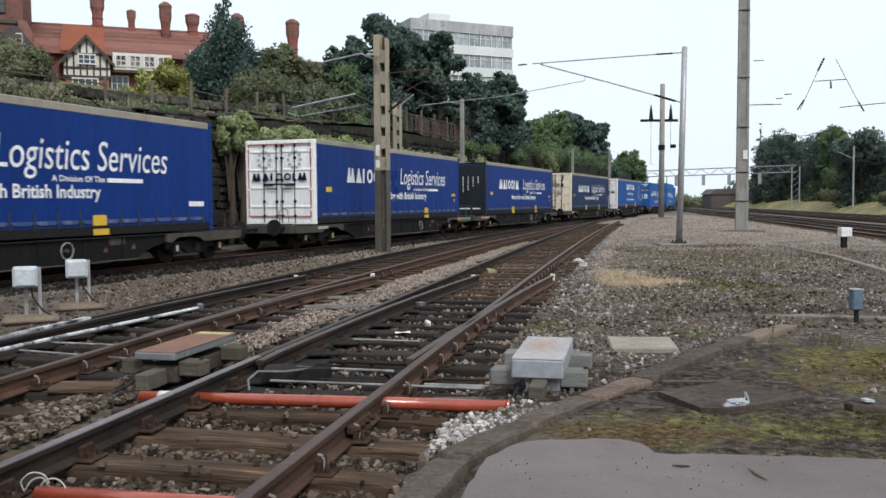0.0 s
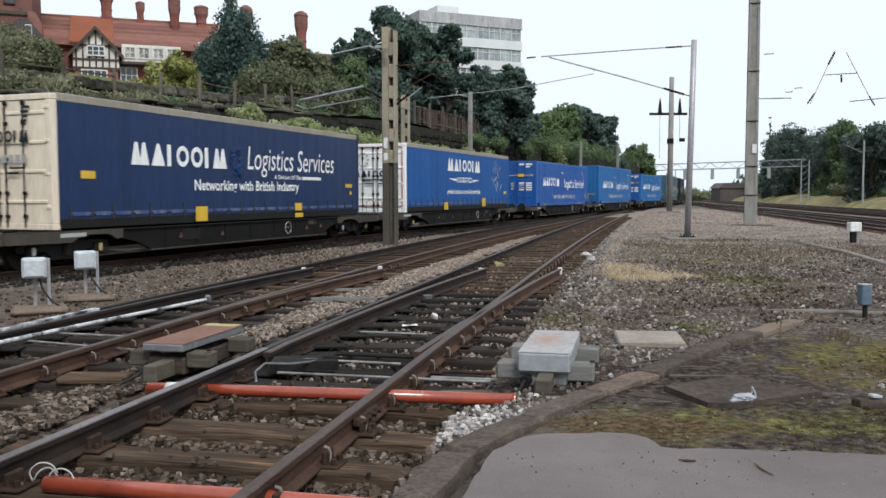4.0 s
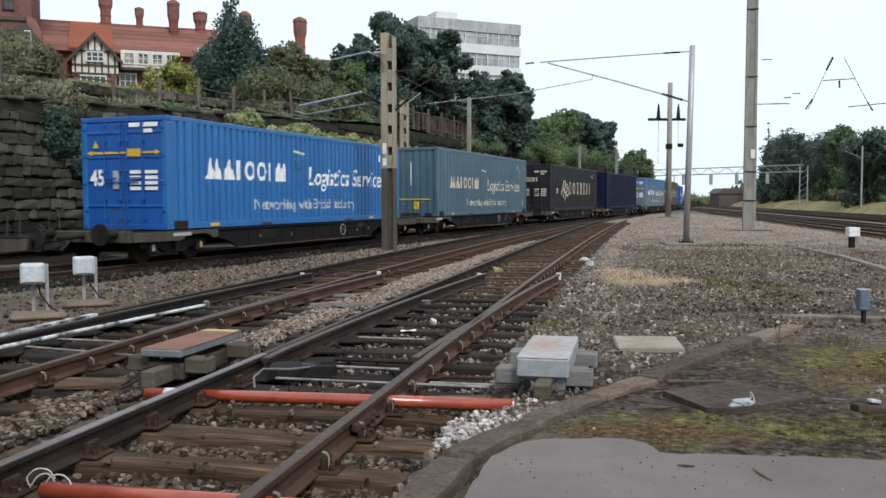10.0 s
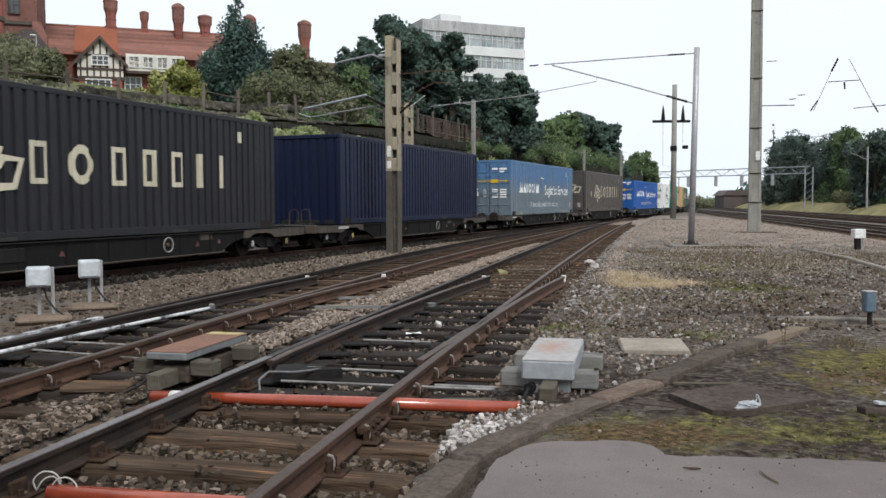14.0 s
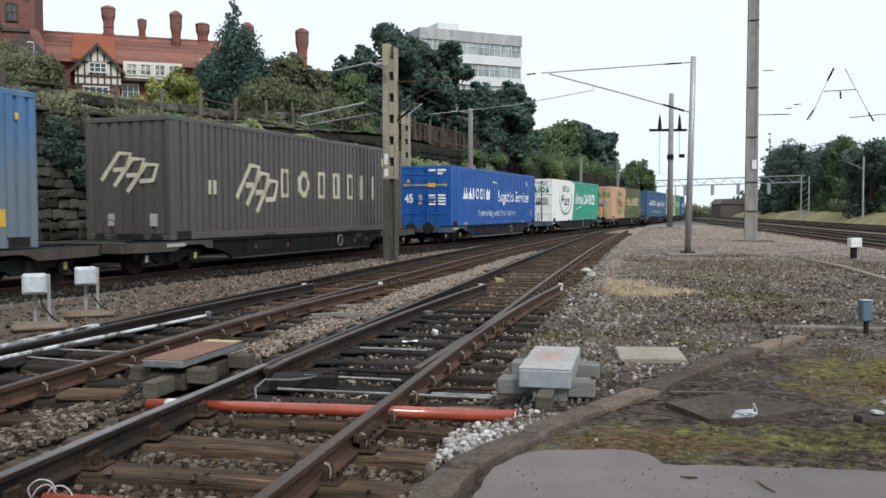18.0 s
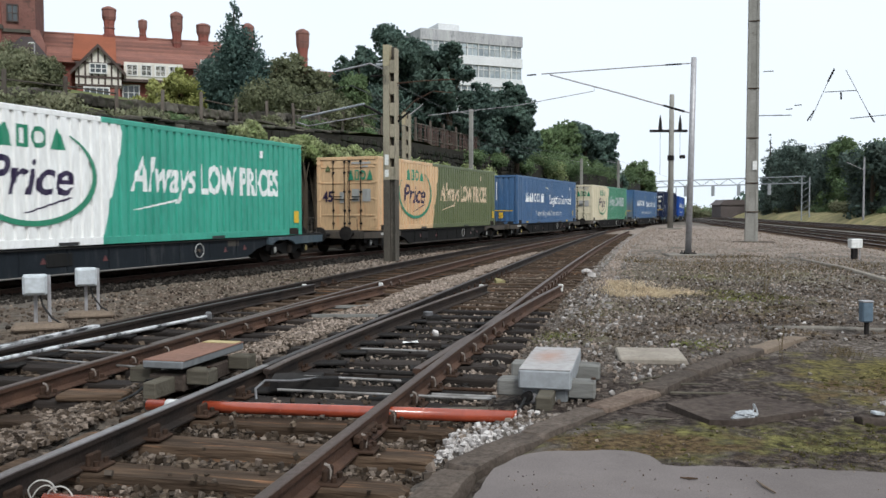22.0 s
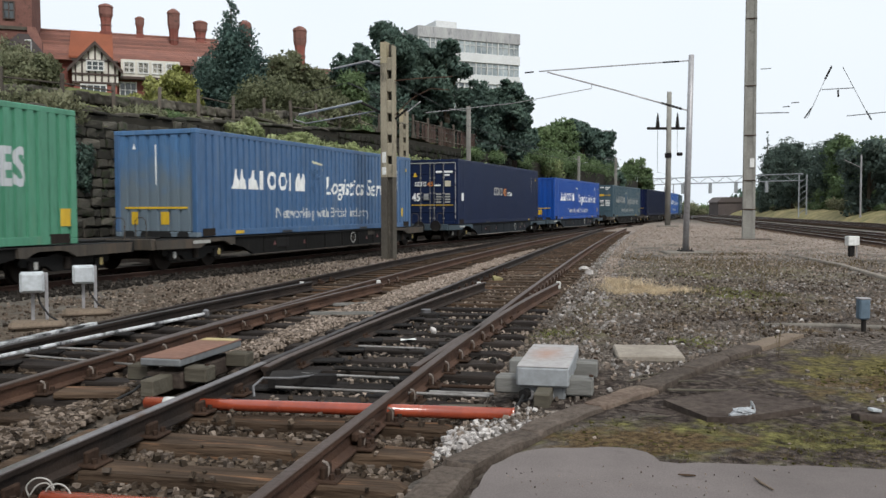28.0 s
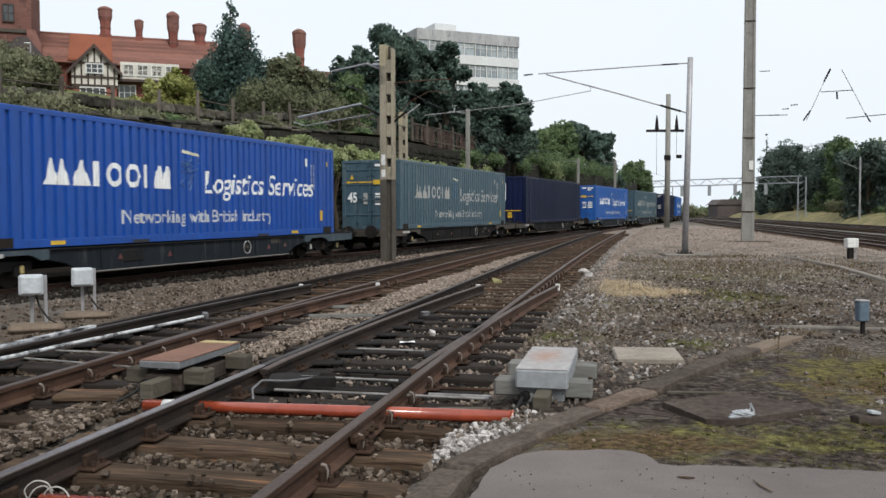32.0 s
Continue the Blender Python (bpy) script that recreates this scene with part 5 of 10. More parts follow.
for i, (b, d, f, h, w, m) in enumerate(((-490, 46, 7.4, 2.6, 4.5, "leaf_olive"), (-462, 45, 7.2, 2.3, 3.2, "leaf_olive"), (-418, 44, 6.0, 1.2, 3.0, "leaf_olive"), (-520, 50, 8.5, 3.4, 5.0, "leaf_olive"),
                                       (-350, 42, 5.9, 1.1, 2.0, "leaf_lime"), (-140, 48, 5.8, 2.4, 4.6, "leaf_dusk"), (-200, 47, 6.2, 2.6, 5.0, "leaf_dusk"))):
    tree(place(b, d), d, f, h, w, B[m], "rough scrub bush on the hillside", 60 + i, 3500, 0.14, 0.0, 12, name="bush")
for i, (b, d, f, h, w) in enumerate(((-90, 57, 4.9, 3.6, 5.5), (-50, 63, 4.8, 4.0, 6.0), (-12, 66, 4.6, 4.2, 6.0), (18, 68, 4.4, 4.4, 6.0), (44, 76, 4.2, 4.6, 6.0), (72, 74, 4.0, 4.2, 6.0), (-125, 52, 5.4, 2.6, 5.0), (-160, 50, 5.6, 2.4, 5.0))):
    tree(place(b, d), d, f, h, w, B["leaf_dark"] if i < 6 else B["leaf_olive"], "dark green undergrowth below the trees", 440 + i, 4500, 0.2, 0.0, 14, name="bush")
# bright shrubs climbing the wall face from its foot, tops a little under the coping
for i, (s, over, w) in enumerate(((5.7, 0.10, 1.5), (6.4, 0.36, 1.5), (7.0, -0.10, 1.2), (8.5, -0.30, 1.5), (9.4, -0.22, 1.6), (10.4, -0.08, 1.6), (11.4, -0.16, 1.6), (12.4, -0.36, 1.7), (13.5, -0.42, 1.7),
                                 (14.7, -0.40, 1.8), (15.9, -0.52, 1.8), (17.1, -0.62, 1.9), (18.4, -0.72, 2.0), (20.5, -0.9, 2.0), (22.6, -0.92, 2.2), (25, -0.85, 2.2), (27.5, -0.85, 2.4), (30.5, -0.8, 2.6), (34, -0.8, 2.6), (52, 0.9, 4.0))):
    x, y = main_line(s, 5.55)
    z = wall_top(s) + over
    tree(x, y, -0.2, z + 0.2, w, B["leaf_bright"], "bright green shrub climbing the stone wall", 80 + i, 2400, 0.12, 0.74, 12, name="bush")
for i, (s, off, w, h) in enumerate(((-6, 6.9, 3.4, 1.1), (-1.5, 6.9, 3.0, 0.9), (2.5, 7.2, 2.6, 0.7), (-10, 7, 3.0, 1.1), (33, 6.5, 3.4, 0.4), (38, 6.5, 3.4, 0.4), (44, 6.5, 3.4, 0.45), (51, 6.6, 4.0, 1.4), (55, 6.6, 4.5, 1.6), (60, 6.8, 5.0, 1.8), (66, 6.8, 5.0, 1.8), (72, 6.8, 5.0, 1.8), (80, 6.8, 6.0, 2.0), (90, 6.8, 6.0, 2.0))):
    x, y = main_line(s, off)
    tree(x, y, wall_top(s) - 0.5, h + 0.3, w * 1.15, B["leaf_olive"] if i < 4 else B["leaf"], "ivy and scrub growing over the wall", 100 + i, 2600, 0.12, 0.0, 10, name="bush")
for i, s in enumerate(np.arange(-15, 25, 1.7)):
    rr = random.Random(700 + i)
    x, y = main_line(s, 8.45 + rr.uniform(-0.5, 0.6))
    tree(x, y, bank_height(s, 8.5) - 0.25, rr.uniform(0.6, 1.25), rr.uniform(1.6, 2.8), B["leaf_olive"] if i % 3 else B["leaf"], "low scrub and weeds along the upper wall", 700 + i, 1100, 0.11, 0.0, 9, name="bush")
# ivy hanging on the wall face
for i, (s, z, w, h) in enumerate(((-2.6, 3.4, 1.3, 1.3), (-1.7, 2.7, 0.8, 1.3), (-5.5, 3.6, 1.6, 0.9))):
    x, y = main_line(s, 5.95)
    ob = thing("ivy", "dark ivy hanging on the stone wall", "ivy", pose(x, y, z, 0, 0, 90 - math.degrees(heading(s))))
    crown_part(ob, [((a, 0, b), (w * 0.35, 0.16, h * 0.3)) for a, b in ((-0.2, 0.4), (0.25, 0.3), (0, 0), (0.1, -0.4), (-0.2, -0.2))], 1300, 0.09, B["leaf_dark"], 120 + i, "foliage")
# the woods right of the running lines
for i in range(26):
    u = i / 25
    rr = random.Random(200 + i)
    y = 92 + 150 * u + rr.uniform(-5, 5)
    x = right_line(y) + 20 + rr.uniform(0, 9) + (6 if i % 2 else 0)
    if (x - 6.5) / y < 0.352:
        continue
    hh = (1.7 + 0.083 * y) * rr.uniform(0.86, 1.04)
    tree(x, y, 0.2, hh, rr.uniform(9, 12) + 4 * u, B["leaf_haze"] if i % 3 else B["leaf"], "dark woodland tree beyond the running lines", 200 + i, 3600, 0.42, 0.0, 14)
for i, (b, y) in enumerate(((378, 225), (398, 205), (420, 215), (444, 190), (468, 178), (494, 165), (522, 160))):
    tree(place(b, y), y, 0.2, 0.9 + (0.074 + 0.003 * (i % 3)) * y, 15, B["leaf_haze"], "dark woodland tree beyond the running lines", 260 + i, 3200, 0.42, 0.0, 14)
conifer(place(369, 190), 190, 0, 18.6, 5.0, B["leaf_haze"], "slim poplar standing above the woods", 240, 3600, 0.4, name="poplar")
# low growth and a dry bank before the woods
verge = Shape()
for j, y in enumerate(np.arange(20, 330, 4.0)):
    for off, z in ((17.3, -0.35), (18.5, 0.3), (21, 1.1), (26, 1.7), (60, 3.0), (130, 5.0)):
        verge.v.append((right_line(y) + off, y, z + 0.15 * soft_noise(y, off, 0.3)))
    if j:
        verge.f += [((j - 1) * 6 + q, (j - 1) * 6 + q + 1, j * 6 + q + 1, j * 6 + q) for q in range(5)]
thing("grass_bank", "dry straw-coloured grass bank beside the running lines", "bank", kind="structure", shape=verge, material=B["straw_bank"], smooth=True)
for i in range(30):
    rr = random.Random(300 + i)
    y = 62 + i * 4.5
    tree(right_line(y) + rr.choice((19.5, 21.5, 24)) + rr.uniform(0, 3), y, 1.2, rr.uniform(0.8, 2.4), rr.uniform(3.0, 5.5), B["leaf"] if i % 2 else B["leaf_olive"], "low green scrub on the dry bank", 300 + i, 1200, 0.22, 0.0, 8, name="bush")


# ---- houses ----
def opening_window(parent, x, y, z, w, h, panes=(2, 2), deep=0.12, frame_mat=None):
    """A framed window with its glass and bars, facing -y."""
    win = part("window", Shape().box((x, y + deep, z + h / 2), (w, 0.04, h)), B["glass"], parent)
    fm = frame_mat or B["frame"]
    s = Shape()
    t = 0.09
    for a in (-1, 1):
        s.box((x + a * (w / 2 - t / 2), y + deep - 0.05, z + h / 2), (t, 0.1, h))
    s.box((x, y + deep - 0.05, z + t / 2), (w - 2 * t, 0.1, t)).box((x, y + deep - 0.05, z + h - t / 2), (w - 2 * t, 0.1, t))
    part("window_frame", s, fm, win)
    for i in range(1, panes[0]):
        part("mullion", Shape().box((x - w / 2 + w * i / panes[0], y + deep - 0.045, z + h / 2), (0.07, 0.08, h - 2 * t)), fm, win)
    for i in range(1, panes[1]):
        part("glazing_bar", Shape().box((x, y + deep - 0.035, z + h * i / panes[1]), (w - 2 * t, 0.05, 0.05)), fm, win)
    return win


def roof_slope(parent, x0, x1, y0, z0, y1, z1, mat, row=0.34):
    """A tiled slope, one lapped course of tiles after another."""
    s, courses = Shape(), []
    run = math.hypot(y1 - y0, z1 - z0)
    n = max(2, round(run / row))
    ny, nz = -(z1 - z0) / run, (y1 - y0) / run
    for i in range(n):
        a, b = i / n, (i + 1.12) / n
        p = [(y0 + (y1 - y0) * k, z0 + (z1 - z0) * k) for k in (a, b)]
        t = 0.022
        q = [(p[0][0] + ny * t, p[0][1] + nz * t), (p[1][0] + ny * 0.012, p[1][1] + nz * 0.012), p[1], p[0]]
        courses.append(Shape().add([(x0, *c) for c in q] + [(x1, *c) for c in q], [(0, 1, 5, 4), (0, 4, 7, 3), (0, 3, 2, 1), (4, 5, 6, 7), (1, 2, 6, 5), (2, 3, 7, 6)]))
    d = 0.06
    q = [(y0 - ny * 0.004, z0 - nz * 0.004), (y1 - ny * 0.004, z1 - nz * 0.004), (y1 - ny * d, z1 - nz * d), (y0 - ny * d, z0 - nz * d)]
    s.add([(x0 + 0.02, *c) for c in q] + [(x1 - 0.02, *c) for c in q], [(0, 1, 5, 4), (0, 4, 7, 3), (0, 3, 2, 1), (4, 5, 6, 7), (1, 2, 6, 5), (2, 3, 7, 6)])
    ob = part("roof", s, mat, parent)
    for c in courses:
        part("tile_course", c, mat, ob)
    return ob


def chimney(parent, x, y, z0, z1, w, name="chimney"):
    """A tall eight-sided brick stack that swells to a corbelled head with a domed top."""
    h = z1 - z0
    c = part(name, Shape().tube([(x, y, z0), (x, y, z0 + 0.5 * h), (x, y, z0 + 0.62 * h)], [w * 0.42, w * 0.42, w * 0.47], 8), B["brick"], parent)
    part("chimney_head", Shape().tube([(x, y, z0 + 0.62 * h), (x, y, z0 + 0.70 * h), (x, y, z0 + 0.88 * h), (x, y, z0 + 0.91 * h), (x, y, z0 + 0.955 * h), (x, y, z1)],
                                      [w * 0.49, w * 0.57, w * 0.58, w * 0.63, w * 0.55, w * 0.2], 8), B["old_brick"], c, "sooty corbelled head")
    part("chimney_band", Shape().tube([(x, y, z0 + 0.40 * h), (x, y, z0 + 0.43 * h)], w * 0.47, 8), B["old_brick"], c)
    part("chimney_base", Shape().box((x, y, z0 + 0.35), (w * 0.98, w * 0.98, 0.7), 0.02), B["brick"], c)


house = thing("brick_house", "red brick house with tiled roof, half-timbered gable and tall chimneys", "house", pose(-31.4, 67, 0, 0, 0, 19.9))
FZ, EV, RG = 7.5, 13.15, 15.75
part("wall", Shape().box((6.9, 3.5, (FZ + EV) / 2), (13.8, 7, EV - FZ)), B["brick"], house)
roof_slope(house, -0.4, 14.2, -0.5, EV - 0.25, 3.5, RG, B["tile"])
roof_slope(house, -0.4, 14.2, 7.5, EV - 0.25, 3.5, RG, B["tile"])
part("ridge", Shape().tube([(-0.4, 3.5, RG + 0.03), (14.2, 3.5, RG + 0.03)], 0.11, 8), B["tile"], house)
part("tile_hanging", Shape().add([(2.65, -0.42, 13.1), (5.85, -0.42, 13.1), (5.75, 3.35, 15.72), (2.65, 3.35, 15.72), (2.65, -0.42, 12.95), (5.85, -0.42, 12.95), (5.75, 3.35, 15.55), (2.65, 3.35, 15.55)], [(0, 1, 2, 3), (4, 7, 6, 5), (0, 4, 5, 1), (1, 5, 6, 2), (2, 6, 7, 3), (3, 7, 4, 0)]), B["tile_bright"], house, "newer orange tiles", m=pose(0, -0.05, 0.12))
# the white window range under the eaves
bay = part("window_range", Shape().box((8.6, -0.35, 12.45), (4.4, 0.7, 1.35)), B["render"], house, "white rendered oriel range")
for i in range(4):
    opening_window(bay, 7.0 + i * 1.05, -0.74, 12.05, 0.86, 0.92, (2, 2), 0.06)
part("bressumer", Shape().box((8.6, -0.4, 11.7), (4.6, 0.85, 0.2)), B["timber"], house)
for x in (6.9, 9.1, 11.8):
    opening_window(house, x, -0.1, 10.2, 1.3, 1.25, (3, 2), 0.08)


def gable(x0, x1, zf, ze, zp, out, mat, timbered=True):
    """A gabled bay that stands forward of the front wall."""
    g = part("gable_wall", Shape().prism([(x0, zf), (x1, zf), (x1, ze), ((x0 + x1) / 2, zp), (x0, ze)], -out, 0, 1), B["render"] if timbered else B["brick"], house)
    mid = (x0 + x1) / 2
    for sx, xa in ((-1, x0), (1, x1)):
        s = Shape()
        ov = 0.35
        p0, p1 = (xa + sx * ov, ze - ov * (zp - ze) / ((x1 - x0) / 2)), (mid, zp)
        s.add([(p0[0], -out - 0.3, p0[1]), (p1[0], -out - 0.3, p1[1]), (p1[0], 3.2, p1[1]), (p0[0], 3.2, p0[1])]
              + [(p0[0], -out - 0.3, p0[1] + 0.16), (p1[0], -out - 0.3, p1[1] + 0.16), (p1[0], 3.2, p1[1] + 0.16), (p0[0], 3.2, p0[1] + 0.16)],
              [(0, 1, 2, 3), (4, 7, 6, 5), (0, 4, 5, 1), (1, 5, 6, 2), (2, 6, 7, 3), (3, 7, 4, 0)])
        part("gable_roof", s, mat, house)
        b = Shape().add([(p0[0], -out - 0.36, p0[1] - 0.12), (p1[0], -out - 0.36, p1[1] - 0.12), (p1[0], -out - 0.36, p1[1] + 0.18), (p0[0], -out - 0.36, p0[1] + 0.18),
                         (p0[0], -out - 0.28, p0[1] - 0.12), (p1[0], -out - 0.28, p1[1] - 0.12), (p1[0], -out - 0.28, p1[1] + 0.18), (p0[0], -out - 0.28, p0[1] + 0.18)],
                        [(0, 1, 2, 3), (4, 7, 6, 5), (0, 4, 5, 1), (1, 5, 6, 2), (2, 6, 7, 3), (3, 7, 4, 0)])
        part("bargeboard", b, B["timber"], house)
    if timbered:
        for i in range(7):
            x = x0 + (x1 - x0) * (i + 0.5) / 7
            top = ze + (zp - ze) * (1 - abs(x - mid) / ((x1 - x0) / 2)) - 0.1
            part("timber", Shape().box((x, -out - 0.02, (zf + 0.2 + top) / 2), (0.13, 0.06, top - zf - 0.2)), B["timber"], g)
        for z in (zf + 0.1, zf + 0.75, ze + 0.5):
            part("timber", Shape().box((mid, -out - 0.03, z), (x1 - x0, 0.07, 0.16)), B["timber"], g)
        opening_window(g, mid, -out - 0.12, zf + 1.0, 1.3, 0.8, (3, 2), 0.02)
    return g


gable(2.9, 6.2, 11.05, 12.35, 14.15, 0.9, B["tile_bright"])
gable(11.6, 14.0, 11.75, 12.2, 13.8, 0.9, B["tile"])
part("bay_wall", Shape().box((4.55, -0.42, 9.45), (3.1, 0.84, 3.3)), B["brick"], house)
opening_window(house, 4.4, -0.86, 9.75, 1.9, 1.3, (4, 2), 0.0)
for x, z0, z1, w in ((5.3, 15.2, 18.2, 0.95), (7.9, 15.2, 17.35, 0.62), (10.55, 13.6, 18.0, 0.85), (12.75, 14.8, 17.35, 1.0)):
    chimney(house, x, 2.7 if z0 < 14 else 3.5, z0, z1, w)
wing = thing("tall_brick_house", "tall red brick gabled wing at the end of the terrace", "house", pose(-33.9, 62.5, 0, 0, 0, 19.9))
part("wall", Shape().prism([(-4.5, 6.5), (4.3, 6.5), (4.3, 21.0), (0.2, 25.0), (-4.5, 21.0)], 0, 7, 1), B["old_brick"], wing)
for sx in (-1, 1):
    p0, p1 = (0.2 + sx * 4.9, 20.6), (0.2, 25.1)
    part("roof", Shape().add([(p0[0], -0.3, p0[1]), (p1[0], -0.3, p1[1]), (p1[0], 7.3, p1[1]), (p0[0], 7.3, p0[1]), (p0[0], -0.3, p0[1] + 0.2), (p1[0], -0.3, p1[1] + 0.2), (p1[0], 7.3, p1[1] + 0.2), (p0[0], 7.3, p0[1] + 0.2)],
                             [(0, 1, 2, 3), (4, 7, 6, 5), (0, 4, 5, 1), (1, 5, 6, 2), (2, 6, 7, 3), (3, 7, 4, 0)]), B["tile"], wing)
for z in (12.0, 14.5, 17.2):
    part("string_course", Shape().box((0, -0.05, z), (8.9, 0.16, 0.24)), B["coping"], wing)
part("buttress", Shape().prism([(4.0, 6.5), (4.95, 6.5), (4.95, 13.6), (4.55, 14.6), (4.0, 14.6)], -0.35, 0.6, 1), B["old_brick"], wing)
for z in (12.4, 15.1):
    for x in (1.0, 2.8):
        opening_window(wing, x, -0.08, z, 0.8, 1.3, (2, 2), 0.04, B["timber"])
inv = wing.matrix_basis.inverted()
part("porch_roof", Shape().add([(-30.5, 59.9, 12.0), (-27.5, 60.8, 12.0), (-28.3, 63.6, 12.0), (-31.3, 62.7, 12.0), (-29.7, 61.5, 13.7), (-29.1, 61.7, 13.7)],
                               [(0, 1, 5, 4), (1, 2, 5), (2, 3, 4, 5), (3, 0, 4), (0, 3, 2, 1)]), B["slate"], wing, "dark slate hipped roof", m=inv)
part("porch_wall", Shape().box((0, 0, 9.4), (2.5, 2.4, 5.2)), B["old_brick"], wing, m=inv @ pose(-29.4, 61.75, 0, 0, 0, 16))
part("porch_window", Shape().box((0, -1.0, 12.6), (0.55, 0.5, 0.5), 0.03), B["timber"], wing, "small dark dormer window", m=inv @ pose(-29.3, 61.75, 0, 0, 0, 16))
part("turret", Shape().tube([(-31.6, 60.9, 6.5), (-31.6, 60.9, 16.0)], 0.75, 12), B["brick"], wing, "round brick corner turret", m=inv)
part("turret_band", Shape().tube([(-31.6, 60.9, 14.1), (-31.6, 60.9, 14.4)], 0.85, 12), B["coping"], wing, m=inv)
lamp = thing("street_lamp", "pale street lamp on a slim grey pole before the houses", "street lamp", pose(-26.7, 57, 7.2))
part("pole", Shape().tube([(0, 0, 0), (0, 0, 5.1)], [0.06, 0.045], 8), M["pole"], lamp)
part("lamp_head", Shape().box((-0.2, 0, 5.15), (0.42, 0.18, 0.10), 0.04), M["white"], lamp, "white lamp head")
back_stack = thing("distant_house", "red brick house with tall chimney behind the trees", "house", pose(place(-161, 86), 86, 0, 0, 0, 20))
part("wall", Shape().box((0, 2, 11), (12, 6, 5)), B["brick"], back_stack)
roof_slope(back_stack, -6.3, 6.3, -1.4, 13.2, 2, 15.5, B["tile"])
roof_slope(back_stack, -6.3, 6.3, 5.4, 13.2, 2, 15.5, B["tile"])
chimney(back_stack, 0, 1, 14.4, 19.4, 1.15)
chimney(back_stack, -5.3, 1, 14.4, 19.6, 1.0)

# the office block
office = thing("office_block", "pale concrete office block with ribbon windows", "office building", pose(-3.6, 123.5, 0, 0, 0, 24.3))
OL, OT = 16.2, 27.1
part("wall", Shape().box((OL / 2, 7, OT / 2 - 0.1), (OL - 0.3, 13.6, OT - 0.2)), B["panel"], office)
part("parapet", Shape().box((OL / 2, 7, OT - 0.75), (OL + 0.2, 14.2, 1.6), 0.05), B["parapet"], office, "stained concrete parapet")
part("roof_house", Shape().box((6.4, 7, OT + 1.0), (3.4, 5, 2.0), 0.03), B["panel"], office)
for fl in range(7):
    z = OT - 1.55 - 3.03 * (fl + 1) + 1.35
    part("spandrel", Shape().box((OL / 2, 0.02, z - 0.68), (OL + 0.1, 0.36, 1.3), 0.03), B["panel"], office)
    for i in range(9):
        w = OL / 9
        win = part("window", Shape().box((w * (i + 0.5), 0.1, z + 0.84), (w - 0.12, 0.05, 1.68)), B["blind"], office)
        part("window_frame", Shape().box((w * (i + 0.5), 0.04, z + 1.1), (w - 0.14, 0.1, 0.07)), B["frame"], win)
        part("mullion", Shape().box((w * i + 0.05, 0.04, z + 0.84), (0.14, 0.16, 1.68)), B["frame"], win)
        part("mullion", Shape().box((w * (i + 0.5), 0.05, z + 0.84), (0.07, 0.1, 1.68)), B["frame"], win)
shed = thing("lineside_building", "low dark shed far down the line", "building", pose(place(333, 230), 230, 0, 0, 0, 0))
part("wall", Shape().box((0, 4, 1.4), (9, 8, 3.4)), B["shed"], shed)
part("roof", Shape().prism([(-5, 3.0), (5, 3.0), (3.4, 4.4), (-3.4, 4.4)], -0.3, 8.3, 1), B["shed"], shed)
for i in range(9):
    rr = random.Random(400 + i)
    tree(place(272 + 12 * i, 260), 260 + rr.uniform(-20, 20), -0.2, rr.uniform(2.5, 6), rr.uniform(9, 14), B["leaf"] if i % 2 else B["leaf_olive"], "low distant trees down the line", 400 + i, 900, 0.6, 0.0, 8, name="distant_tree")
# woodland that closes the view behind the houses, the trees and the camera
for i in range(40):
    rr = random.Random(500 + i)
    a = math.radians(-75 + 3.3 * i) if i < 24 else math.radians(20 + 12 * (i - 24))
    d = rr.uniform(300, 420)
    if i < 24 and -30 < math.degrees(a) < 22:
        continue
    tree(d * math.sin(a), d * math.cos(a), 0, rr.uniform(12, 18), rr.uniform(30, 45), B["leaf_dark"], "distant woodland on the horizon", 500 + i, 500, 1.8, 0.0, 8, name="distant_tree")

# ---- masts, wires and gantry ----
def concrete_mast(x, y, z0, z1, wide, deep, turn, label):
    """A concrete mast: a broad solid leg, a thin one, and rungs that leave square holes between them."""
    ob = thing("concrete_mast", label, "mast", pose(x, y, 0, 0, 0, turn))
    broad, thin = wide * 0.50, wide * 0.12
    gap = wide - broad - thin
    hole = wide / 2 - thin - gap / 2
    low, mid = z1 * 0.36, z1 * 0.90
    # concrete is darker towards the foot, paler towards the top
    for za, zb, mat in ((z0, low, M["mast_dark"]), (low, mid, M["mast_grey"]), (mid, z1, M["cream"])):
        part("leg", Shape().box((-wide / 2 + broad / 2, 0, (za + zb) / 2), (broad, deep, zb - za), 0.006), mat, ob)
    for za, zb, mat in ((z0, low, M["mast_dark"]), (low, z1 - 0.12, M["mast_grey"])):
        part("leg", Shape().box((wide / 2 - thin / 2, 0, (za + zb) / 2), (thin, deep, zb - za), 0.006), mat, ob)
    part("web", Shape().box((hole, 0.03, (z0 + low) / 2), (gap + 0.02, deep * 0.5, low - z0)), M["mast_dark"], ob)
    z = low
    while z < z1 - 0.5:
        part("rung", Shape().box((hole, 0.0, z + 0.2), (gap + 0.02, deep * 0.86, 0.42), 0.02), M["mast_grey"], ob)
        z += 0.68
    # darker plate backs the holes between the rungs
    part("web", Shape().box((hole, deep * 0.3, (low + z1) / 2), (gap + 0.02, 0.05, z1 - low - 0.1)), M["mast_dark"], ob)
    part("number_plate", Shape().box((-wide * 0.22, -deep / 2 - 0.008, 3.05), (0.13, 0.012, 0.34), 0.004), M["white"], ob)
    part("number_plate", Shape().box((-wide * 0.22, -deep / 2 - 0.008, 2.62), (0.13, 0.012, 0.24), 0.004), M["white"], ob)
    return ob


